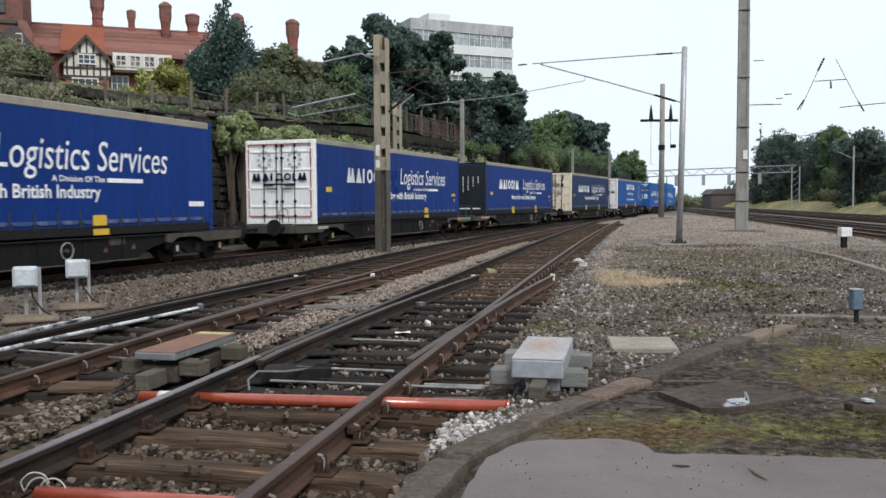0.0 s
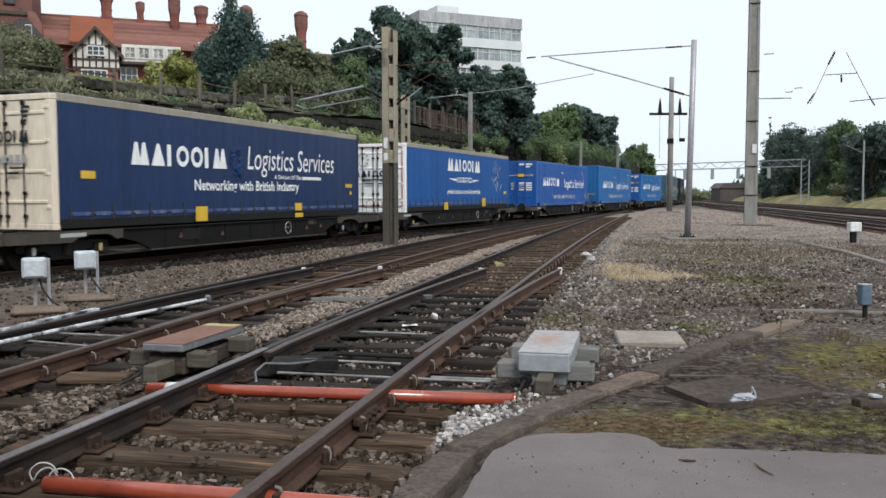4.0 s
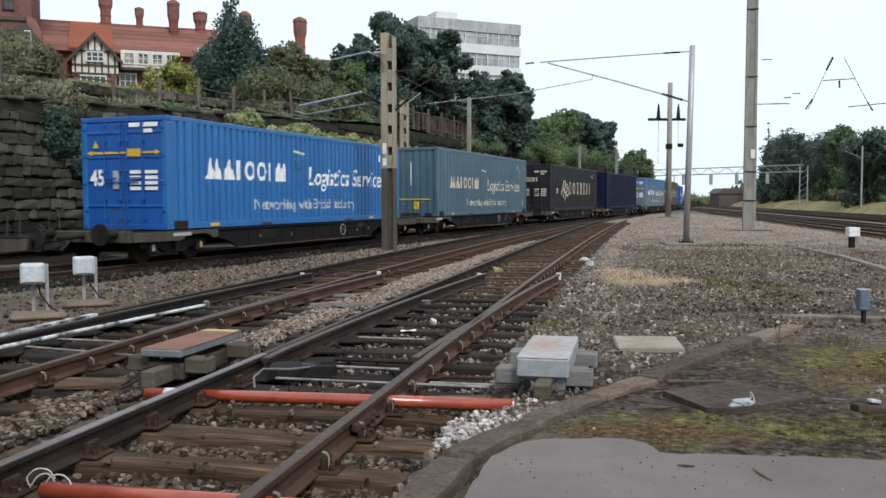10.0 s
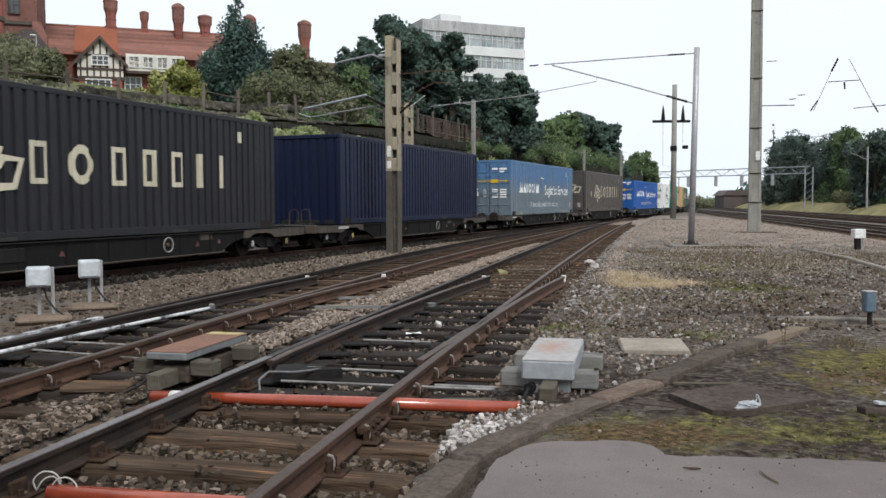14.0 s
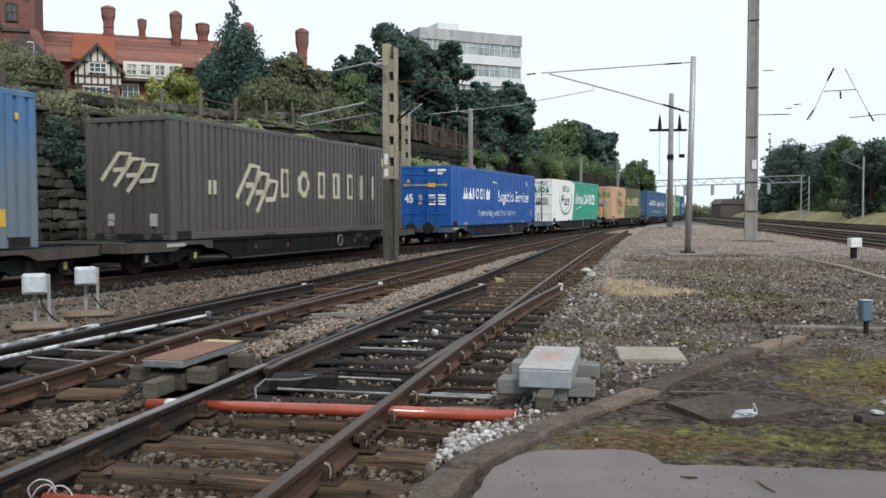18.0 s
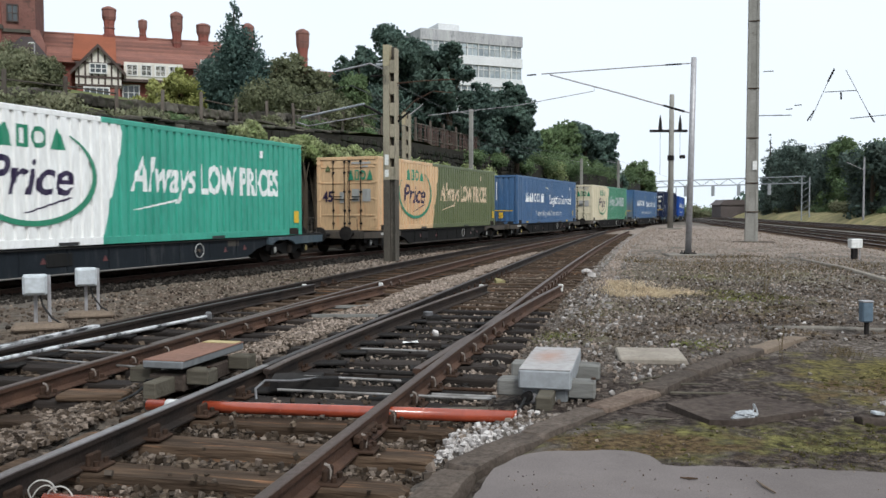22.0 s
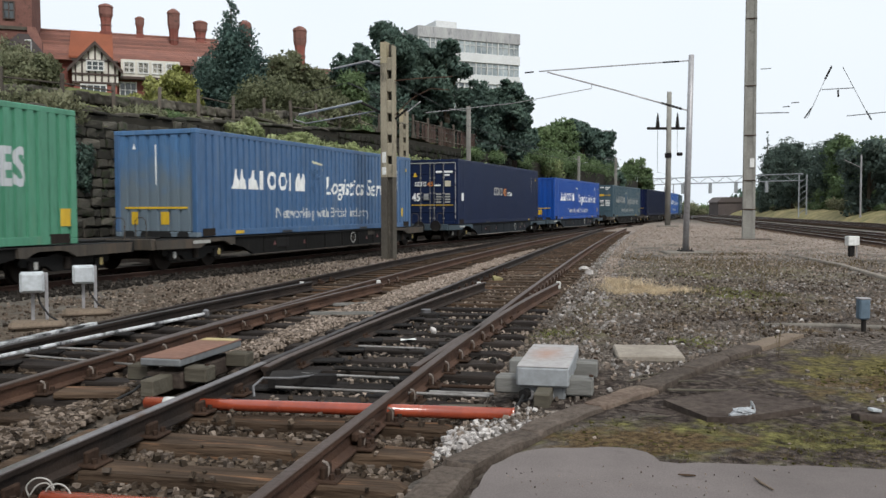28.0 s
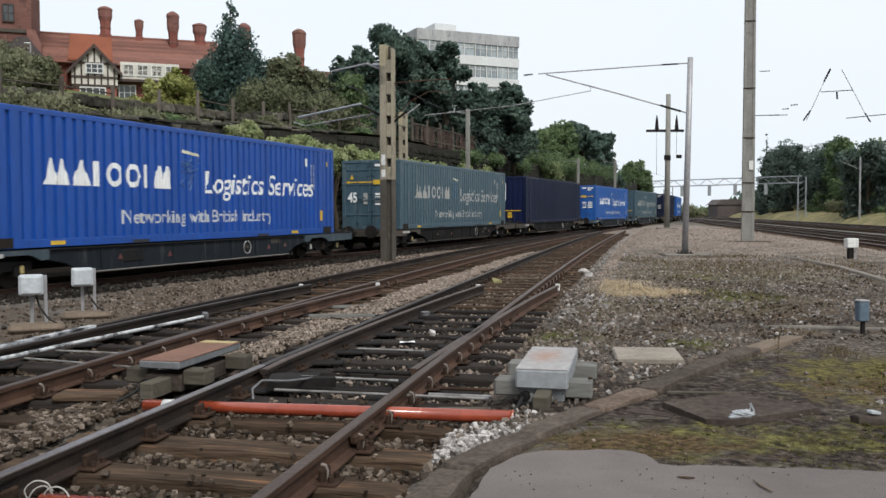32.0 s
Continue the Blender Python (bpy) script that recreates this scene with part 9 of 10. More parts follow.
def front_wall(ob, mat):
    T = HEIGHT[ob.name]
    e = corrugated(-W2 + 0.15, W2 - 0.15, LOW + 0.15, T - 0.12, 0, 0.045, 0.3)
    e.v = [(-H + 0.03 + b, -a, c) for a, b, c in e.v]
    part("end_wall", e, mat, ob)
    # dark patches painted on where the shaded pockets would be
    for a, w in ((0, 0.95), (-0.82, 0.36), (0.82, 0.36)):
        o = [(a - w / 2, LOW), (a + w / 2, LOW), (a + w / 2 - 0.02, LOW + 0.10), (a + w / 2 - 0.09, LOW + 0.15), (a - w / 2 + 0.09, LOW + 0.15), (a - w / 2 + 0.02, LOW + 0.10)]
        part("end_pocket", Shape().prism(o, -H - 0.004, -H + 0.02, 0), PAINT["seal"], ob, "dark patch standing for the shaded pocket under the end wall")
    part("door_header", Shape().box((-H + 0.07, 0, T - 0.06), (0.13, WID - 0.36, 0.12), 0.012), mat, ob)
    part("door_sill", Shape().box((-H + 0.07, 0, LOW + 0.065), (0.13, WID - 0.36, 0.13), 0.012), mat, ob)


HOOK = ((0.0, 0.3), (0.42, 0.95), (0.68, 0.93), (0.57, 0.57), (0.28, 0.55))


def stroke(points, width, flat_axis):
    """A flat painted stroke along a line of points that share one coordinate."""
    pts = [Vector(q) for q in points]
    axis = Vector((1, 0, 0)) if flat_axis == 0 else Vector((0, 1, 0))
    s = Shape()
    for i, q in enumerate(pts):
        d = (pts[min(i + 1, len(pts) - 1)] - pts[max(i - 1, 0)]).normalized()
        n_ = axis.cross(d) * (width / 2)
        s.v += [tuple(q - n_), tuple(q + n_)]
    s.f = [(2 * i, 2 * i + 2, 2 * i + 3, 2 * i + 1) for i in range(len(pts) - 1)]
    return s


def side_marks(ob, style, half_paint="white"):
    """The writing on the near side."""
    T = HEIGHT[ob.name]
    L = PAINT["letter"]
    at = lambda u: -H + u * LEN
    if style in ("services", "services_cream", "services_grey"):
        L = PAINT["letter"] if style == "services" else PAINT["cream"] if style == "services_cream" else PAINT["grey"]
        glyphs(ob, "wtbddbw", at(0.112), 1.12, 0.285 * LEN, 0.52, L)
        on_ribs(ob, [[(at(0.424), 2.0), (at(0.474), 1.93), (at(0.478), 1.99), (at(0.425), 2.07)], [(at(0.474), 1.93), (at(0.470), 1.76), (at(0.473), 1.76), (at(0.478), 1.99)]], PAINT["flag"], "flag")
        s, rr = Shape(), random.Random(12)
        for i in range(10):
            a, z = at(0.43 + 0.03 * rr.random()), 1.1 + 0.7 * i / 10
            s.tube([(a, -1.252, z), (a + rr.uniform(-0.25, 0.25), -1.252, z + 0.1), (a + rr.uniform(-0.3, 0.3), -1.252, z + 0.18)], 0.009, 4)
        tagged(part("emblem", s, PAINT["ghost"], ob, "faded outline emblem"), kind="stuff")
        words(ob, "Logistics Services", at(0.49), 1.05, 0.41 * LEN, 0.56, L, bold=0.008, shear=0.18)
        words(ob, "Networking with British Industry", at(0.272), 0.33, 0.45 * LEN, 0.30, PAINT["worn_letter"] if style == "services" else L, bold=0.012)
        flat(ob, "marking_plate", [(at(0.862), T - 0.62, at(0.872), T - 0.38)], L)
        flat(ob, "marking", [(at(x_), T - 1.3 + 0.2 * k, at(x_ + 0.003), T - 1.14 + 0.2 * k) for x_ in (0.888, 0.9) for k in range(4)], PAINT["worn_letter"])
        flat(ob, "warning_sign", [(at(0.962), T - 0.55, at(0.968), T - 0.42)], PAINT["yellow"])
        flat(ob, "marking_plate", [(at(0.12), LOW + 0.05, at(0.148), LOW + 0.13), (at(0.80), LOW + 0.05, at(0.828), LOW + 0.13)], PAINT["yellow"], y=-1.262)
        flat(ob, "marking_plate", [(at(0.93), 0.3, at(0.942), 0.62)], PAINT["yellow"])
    elif style == "curtain_services":
        glyphs(ob, "wtbddbw", at(0.165), 1.25, 0.265 * LEN, 0.5, L)
        flat(ob, "marking_plate", [(at(0.055), 0.92, at(0.085), 1.08)], PAINT["yellow"])
        s, rr = Shape(), random.Random(9)
        for i in range(12):
            a, z = at(0.447 + 0.035 * rr.random()), 0.95 + 0.75 * i / 12
            s.tube([(a, -1.262, z), (a + rr.uniform(-0.2, 0.2), -1.262, z + 0.12), (a + rr.uniform(-0.25, 0.25), -1.262, z + 0.2)], 0.012, 4)
        tagged(part("emblem", s, PAINT["faint"], ob, "faint outline emblem on the curtain"), kind="stuff")
        words(ob, "Logistics Services", at(0.50), 1.27, 0.365 * LEN, 0.62, L, bold=0.0, shear=0.16)
        words(ob, "A Division Of The", at(0.60), 1.03, 0.11 * LEN, 0.12, L)
        flat(ob, "marking", [(at(0.715), 1.03, at(0.80), 1.12)], L)
        words(ob, "Networking with British Industry", at(0.33), 0.70, 0.37 * LEN, 0.26, L)
        if ob.name == "swap_body":
            flat(ob, "marking", [(at(0.925), 0.5, at(0.97), 0.62)], L)
        else:
            flat(ob, "marking_plate", [(at(0.925), 0.82, at(0.96), 0.94), (at(0.948), 0.58, at(0.958), 0.70)], PAINT["yellow"])
        flat(ob, "marking_plate", [(at(0.33), -0.06, at(0.365), 0.30), (at(0.68), 0.12, at(0.71), 0.34), (at(0.68), -0.08, at(0.715), 0.05)], PAINT["yellow"], y=-1.278, label="yellow lifting plate")
    elif style == "curtain_lion":
        glyphs(ob, "wtbddbw", at(0.335), 1.62, 0.315 * LEN, 0.54, L)
        words(ob, "LOGISTICS", at(0.422), 1.13, 0.143 * LEN, 0.24, L)
        part("marking", Shape().add([(at(0.345), -1.258, 1.29), (at(0.416), -1.258, 1.17), (at(0.416), -1.258, 1.29)], [(0, 1, 2)]), L, ob)
        part("marking", Shape().add([(at(0.572), -1.258, 1.15), (at(0.645), -1.258, 1.27), (at(0.572), -1.258, 1.27)], [(0, 1, 2)]), L, ob)
        words(ob, "practical solutions, successful partnerships", at(0.333), 0.63, 0.32 * LEN, 0.2, L)
        s = Shape()
        rr = random.Random(5)
        for i in range(16):
            a, z = at(0.80 + 0.06 * rr.random() + 0.03 * math.sin(i)), 0.72 + 1.35 * i / 16
            s.tube([(a, -1.262, z), (a + rr.uniform(-0.3, 0.3), -1.262, z + 0.2), (a + rr.uniform(-0.35, 0.35), -1.262, z + 0.3)], 0.011, 4)
        tagged(part("emblem", s, PAINT["grey"], ob, "pale outline emblem"), kind="stuff")
        flat(ob, "marking_plate", [(at(0.672), 0.02, at(0.71), 0.42), (at(0.30), -0.06, at(0.335), 0.26)], PAINT["yellow"], y=-1.278, label="yellow lifting plate")
        flat(ob, "marking_plate", [(at(0.93), 0.62, at(0.965), 0.75)], PAINT["yellow"])
    elif style in ("mark", "mark_dim"):
        L = PAINT["cream"] if style == "mark" else PAINT["grey"]
        for k in range(3):
            part("brand_mark", stroke([(at(0.36) - 2.25 + 1.6 * (a + 0.30 * k), -1.258, 0.52 + 1.36 * (b - 0.14 * k)) for a, b in HOOK], 0.15, 1), L, ob)
        glyphs(ob, "s.d.s.s.s.b.b", at(0.36), 0.97, 0.472 * LEN, 0.82, L)
        flat(ob, "marking_plate", [(at(0.866), T - 0.66, at(0.879), T - 0.38)], L)
        flat(ob, "marking_plate", [(at(0.106), 1.0, at(0.115), 1.35), (at(0.121), 1.0, at(0.131), 1.35)], L)
    elif style in ("price", "price_old"):
        white_ = PAINT["white"] if style == "price" else PAINT[half_paint]
        on_ribs(ob, [[(at(0.3849), 0.1), (at(0.386), 0.1), (at(0.405), 0.9), (at(0.424), 1.7), (at(0.430), 2.3), (at(0.425), T - 0.12), (at(0.3849), T - 0.12)]], white_, "paint_edge")
        leaf, ink, light = PAINT["leaf"], PAINT["ink"], PAINT["letter"] if style == "price" else PAINT["worn_letter"] if half_paint == "old_white" else PAINT["peach"]
        glyphs(ob, "tsdt", at(0.187), 1.80, 0.124 * LEN, 0.42, leaf)
        ring = Shape()
        cx, cz = at(0.251), 1.31
        for i in range(40):
            a0, a1 = (math.radians(150 + 265 * k / 40) for k in (i, i + 1))
            w = 0.012 + 0.045 * math.sin(math.pi * i / 40)
            q = [(cx + 1.6 * math.cos(a) * r, -1.26, cz + 0.95 * math.sin(a) * r) for a, r in ((a0, 1 - w), (a1, 1 - w), (a1, 1 + w), (a0, 1 + w))]
            ring.add(q, [(0, 1, 2, 3)])
        part("ring", ring, leaf, ob, "open ring round the mark")
        words(ob, "Price", at(0.166), 0.92, 0.16 * LEN, 0.72, ink, bold=0.012, shear=0.25)
        on_ribs(ob, [[(at(0.232), 0.56), (at(0.240), 0.56), (at(0.325), 0.86), (at(0.318), 0.88)]], ink, "underline")
        words(ob, "Always", at(0.447), 1.05, 0.175 * LEN, 0.78, light, bold=0.015, shear=0.3)
        on_ribs(ob, [[(at(0.45), 0.62), (at(0.462), 0.62), (at(0.585), 0.86), (at(0.575), 0.90)]], light, "underline")
        words(ob, "LOW PRICES", at(0.635), 1.04, 0.27 * LEN, 0.72, light, bold=0.03)
        flat(ob, "marking_plate", [(at(0.83), 2.05, at(0.842), 2.25)], light)
        flat(ob, "marking_plate", [(at(0.965), 0.25, at(0.985), 0.6)], PAINT["yellow"])
    elif style == "unit":
        glyphs(ob, "ssbs", at(0.385), 1.28, 0.10 * LEN, 0.38, PAINT["grey"])
        flat(ob, "marking_plate", [(-H + 0.45, 0.95, -H + 0.75, 1.3)], PAINT["letter"])
        words(ob, "45", at(0.495), 1.27, 0.045 * LEN, 0.38, PAINT["orange"])
        glyphs(ob, "ddw", at(0.553), 1.27, 0.057 * LEN, 0.2, PAINT["letter"])
        flat(ob, "marking", [(at(0.887), 1.5 + 0.22 * k, at(0.890), 1.68 + 0.22 * k) for k in range(4)] + [(at(0.898), 1.95, at(0.901), 2.35)], PAINT["grey"])
        flat(ob, "warning_sign", [(at(0.955), 2.2, at(0.962), 2.32)], PAINT["yellow"])
        flat(ob, "marking_plate", [(at(0.84), LOW + 0.05, at(0.868), LOW + 0.13)], PAINT["yellow"], y=-1.262)


def end_marks(ob, style):
    """The writing on the tail end; across: -1.1 at the near edge of the picture's far side."""
    T = HEIGHT[ob.name]
    L = PAINT["letter"]
    e = -H - 0.006
    if style in ("arrow", "arrow_grey", "arrow_brown"):
        ink = {"arrow": L, "arrow_grey": PAINT["grey"], "arrow_brown": PAINT["cream"]}[style]
        words(ob, "45", -1.0, 0.95, 0.42, 0.38, ink, y=e, bold=0.03, end=True)
        flat(ob, "marking", [(-0.32, 0.86, -0.14, 1.3)] , PAINT["grey"], y=e, end=True)
        flat(ob, "marking", [(0.18, 1.22 - 0.13 * k, 0.5, 1.30 - 0.13 * k) for k in range(4)] + [(0.62, 1.22 - 0.13 * k, 0.98, 1.30 - 0.13 * k) for k in range(4)], ink, y=e, end=True)
        flat(ob, "marking", [(0.18, 2.32, 0.5, 2.42), (0.58, 2.32, 1.0, 2.42), (0.6, 2.18, 0.85, 2.27)], ink, y=e, end=True)
        if style == "arrow":
            s = Shape()
            s.add([(e, 1.08, 1.72), (e, 0.92, 1.79), (e, 0.92, 1.65)], [(0, 1, 2)]).add([(e, -1.08, 1.72), (e, -0.92, 1.65), (e, -0.92, 1.79)], [(0, 1, 2)])
            s.add([(e, 0.95, 1.745), (e, -0.95, 1.745), (e, -0.95, 1.695), (e, 0.95, 1.695)], [(0, 3, 2, 1)])
            part("arrow", s, PAINT["yellow"], ob, "yellow height-warning arrow")
            flat(ob, "marking_plate", [(0.1, 1.63, 0.5, 1.81)], PAINT["yellow"], y=e - 0.004, end=True)
        s = Shape().add([(e, 0.9, 1.84), (e, 0.72, 1.84), (e, 0.81, 2.02)], [(0, 1, 2)])
        part("warning_sign", s, PAINT["yellow"], ob)
        if style == "arrow_brown":
            glyphs(ob, "sdsssbb", -1.05, 1.75, 1.5, 0.26, ink, y=e - 0.02, end=True)
    elif style == "unit":
        words(ob, "45", -1.0, 0.95, 0.40, 0.36, L, y=e, bold=0.03, end=True)
        flat(ob, "marking", [(-0.42, 0.98, -0.18, 1.28)], PAINT["grey"], y=e, end=True)
        glyphs(ob, "ssbs", -0.85, 1.62, 0.55, 0.2, L, y=e, end=True)
        words(ob, "45", -0.25, 1.62, 0.3, 0.2, PAINT["orange"], y=e, bold=0.03, end=True)
        flat(ob, "marking", [(0.1, 1.62, 0.42, 1.69)], L, y=e, end=True)
        flat(ob, "marking_plate", [(0.62, 1.6, 0.9, 1.86)], PAINT["cream"], y=e, end=True)
        for x0 in (0.18, 0.62):
            for k in range(4):
                flat(ob, "marking", [(x0, 1.22 - 0.12 * k, x0 + 0.26, 1.29 - 0.12 * k)], PAINT["grey"], y=e, end=True)
        flat(ob, "marking", [(0.18, 2.22, 0.48, 2.31), (0.58, 2.22, 1.0, 2.31), (0.6, 2.08, 0.85, 2.16)], L, y=e, end=True)
        flat(ob, "stripe", [(-1.02, 0.74, 1.02, 0.78)], PAINT["yellow"], y=e - 0.002, end=True, label="yellow height-warning stripe")
        part("warning_sign", Shape().add([(e, 0.95, 2.05), (e, 0.73, 2.05), (e, 0.84, 2.27)], [(0, 1, 2)]), PAINT["yellow"], ob)
        for sy in (-1, 1):
            part("door_edge", Shape().box((-H - 0.004, sy * 1.13, T / 2), (0.014, 0.03, T - 0.3)), PAINT["grey"], ob, "pale worn door edge")
        part("door_edge", Shape().box((-H - 0.004, 0, T - 0.16), (0.014, 2.22, 0.035)), PAINT["grey"], ob)
    elif style == "front_arrow":
        e = -H + 0.024
        s = Shape().box((e, 0, 0.62), (0.012, 1.9, 0.05))
        part("arrow", s, PAINT["yellow"], ob, "yellow height-warning stripe")
        flat(ob, "marking_plate", [(-0.75, 0.2, -0.55, 0.52), (0.15, 0.2, 0.4, 0.52)], PAINT["yellow"], y=e - 0.004, end=True)
        flat(ob, "marking", [(0.0, 1.2, 0.04, 2.2)], L, y=e - 0.004, end=True)
        part("warning_sign", Shape().add([(e - 0.004, 0.7, 2.1), (e - 0.004, 0.58, 2.1), (e - 0.004, 0.64, 2.26)], [(0, 1, 2)]), L, ob)
    elif style == "front_mark":
        e = -H + 0.022
        for k in range(3):
            part("brand_mark", stroke([(e, 0.80 - 1.3 * (a + 0.30 * k), 1.02 + b - 0.14 * k) for a, b in HOOK], 0.11, 0), PAINT["cream"], ob)
        flat(ob, "marking_plate", [(-0.62, 0.22, -0.42, 0.52), (0.62, 0.22, 0.84, 0.52)], PAINT["grey"], y=e, end=True)
    elif style == "white":
        s = Shape()
        for sy in (-1, 1):
            s.box((-H - 0.006, sy * 1.13, T / 2), (0.02, 0.035, T - 0.25))
        s.box((-H - 0.006, 0, 0.15), (0.02, 2.2, 0.03)).box((-H - 0.006, 0, T - 0.14), (0.02, 2.2, 0.03))
        part("door_surround", s, PAINT["red"], ob, "thin red surround")
        glyphs(ob, "wtbddbw", -1.0, 1.28, 2.0, 0.24, PAINT["navy"], y=e - 0.02, end=True)
        flat(ob, "marking", [(-0.6, 1.14, 0.6, 1.19)], PAINT["navy"], y=e - 0.02, end=True)
        s = Shape()
        for c in (-0.55, 0.55):
            for k in range(10):
                a = k * 0.628
                s.box((e - 0.004, c + 0.22 * math.cos(a), 1.95 + 0.26 * math.sin(a)), (0.006, 0.10, 0.06), 0, None)
        tagged(part("emblem", s, PAINT["grey"], ob, "pale grey emblem"), kind="stuff")
    elif style in ("price", "price_old"):
        words(ob, "45", -1.0, 0.95, 0.42, 0.38, PAINT["ink"], y=e, bold=0.03, end=True)
        flat(ob, "marking", [(-0.3, 0.9, -0.1, 1.3), (0.2, 0.95, 0.5, 1.4), (0.62, 0.95, 0.95, 1.4)], PAINT["grey"], y=e, end=True)
        glyphs(ob, "tsdt", 0.05, 1.72, 1.0, 0.36, PAINT["leaf"], y=e - 0.02, end=True)
        flat(ob, "marking", [(0.18, 2.3, 0.95, 2.38), (0.6, 2.18, 0.85, 2.24)], PAINT["grey"], y=e, end=True)
        part("warning_sign", Shape().add([(e, 0.9, 2.05), (e, 0.66, 2.05), (e, 0.78, 2.3)], [(0, 1, 2)]), PAINT["yellow"] if style == "price" else PAINT["olive"], ob)
    elif style == "tan":
        glyphs(ob, "wtbddbw", -0.78, 1.62, 1.5, 0.24, PAINT["slate"], y=e - 0.03, end=True)
        for k in range(8):
            flat(ob, "marking", [(-0.66 + 0.17 * k, 1.22, -0.54 + 0.17 * k, 1.38)], PAINT["grey"], y=e - 0.03, end=True)
        for x0 in (-0.72, 0.5):
            for k in range(4):
                flat(ob, "emblem", [(x0 + 0.05 * (k % 2), 2.02 + 0.09 * k, x0 + 0.15 + 0.03 * k, 2.07 + 0.09 * k)], PAINT["slate"], y=e - 0.004, end=True)
        flat(ob, "marking_plate", [(-0.78, 0.55, -0.5, 0.9)], PAINT["sill"], y=e, end=True)


# tail end kind, near side, tail end paint, side marks, end marks, what it looks like
LOADS = [
    ("curtain", "curtain", "navy", "curtain_services", "panel", "deep blue curtain-sided swap body with white lettering"),
    ("curtain", "curtain", "white", "curtain_services", "white", "blue curtain-sided swap body with white rear doors"),
    ("curtain", "curtain", "slate", "curtain_services", "panel", "blue curtain-sided swap body with dark slate end panel"),
    ("curtain", "dusk", "cream_door", "curtain_services", "tan", "dark blue curtain-sided swap body with stained cream rear doors"),
    ("curtain", "pale_curtain", "white", "curtain_lion", "white", "bright blue curtain-sided swap body with outline emblem and white doors"),
    ("door", "blue", "blue", "services", "arrow", "blue ribbed steel container with yellow-arrowed doors"),
    ("front", "sky", "sky", "services", "front_arrow", "sky blue ribbed steel container with white lettering"),
    ("door", "sky", "blue", "services", "arrow", "bright blue ribbed steel container, doors to the rear"),
    ("front", "green_grey", "green_grey", "services_cream", "front_arrow", "grimy grey-green ribbed steel container with cream lettering"),
    ("door", "black", "black", "mark", "arrow_brown", "soot-dark ribbed steel container with big cream letters"),
    ("front", "navy", "navy", "", "", "plain dark navy ribbed steel container"),
    ("door", "teal", "teal", "services", "arrow", "faded blue ribbed steel container, greyer below, white lettering"),
    ("front", "brown", "brown", "mark", "front_mark", "brown-black ribbed steel container with big cream letters"),
    ("door", "blue", "blue", "services", "arrow", "clean blue ribbed steel container with yellow-arrowed doors"),
    ("door", "green", "white", "price", "price", "white and green ribbed steel container with price slogan"),
    ("door", "olive", "tan", "price_old", "price_old", "yellowed cream and olive ribbed steel container with price slogan"),
    ("front", "steel", "steel", "services", "front_arrow", "mid-blue ribbed steel container with white lettering"),
    ("door", "old_green", "old_white", "price_old", "price_old", "grimy cream and green ribbed steel container with price slogan"),
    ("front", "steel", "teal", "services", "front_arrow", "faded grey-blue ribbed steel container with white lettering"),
    ("door", "unit_navy", "unit_navy", "unit", "unit", "dark navy ribbed steel container with small orange and white mark"),
    ("front", "strong", "strong", "services", "front_arrow", "strong blue ribbed steel container with white lettering"),
    ("door", "dull_teal", "dull_teal", "services_grey", "arrow", "faded teal ribbed steel container, doors to the rear"),
    ("front", "navy", "night", "", "front_arrow", "plain dark blue ribbed steel container"),
    ("door", "blue", "blue", "services", "arrow", "blue ribbed steel container with white lettering"),
    ("front", "dull_teal", "dull_teal", "services_grey", "front_arrow", "dull grey-blue ribbed steel container"),
    ("door", "navy", "navy", "", "arrow_grey", "plain dark ribbed steel container"),
    ("front", "blue", "blue", "services", "front_arrow", "blue ribbed steel container at the head of the train"),
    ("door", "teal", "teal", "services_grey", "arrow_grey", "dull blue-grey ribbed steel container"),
]
TRAIN = []
for i, (kind, side, end, marks, tail, text) in enumerate(LOADS):
    name = "swap_body" if kind == "curtain" else "freight_container"
    ob = thing(name, text, "container", group="containers of the freight train")
    HEIGHT[ob.name] = 2.83 if i in (6, 8, 9, 10, 11, 12, 19) else 2.57
    half = (-H + 0.385 * LEN, PAINT[end]) if marks in ("price", "price_old") else None
    if marks == "unit":
        shell(ob, PAINT[side], PAINT[end], half, False, 0.007, 0.14)
    else:
        shell(ob, PAINT[side], PAINT[end], half, kind == "curtain")
    if kind == "front":
        front_wall(ob, PAINT[end])
    elif tail == "panel":
        panel_end(ob)
    elif marks == "unit":
        doors(ob, PAINT[end], PAINT["rod_grey"])
    else:
        doors(ob, PAINT[end], PAINT["frame"] if end in ("tan", "white", "old_white", "cream_door") else PAINT[end] if kind == "door" else PAINT["sill"])
    if marks:
        side_marks(ob, marks, end)
    if tail and tail != "panel":
        end_marks(ob, tail)
    TRAIN.append((ob, i, LEN / 2, DECK))


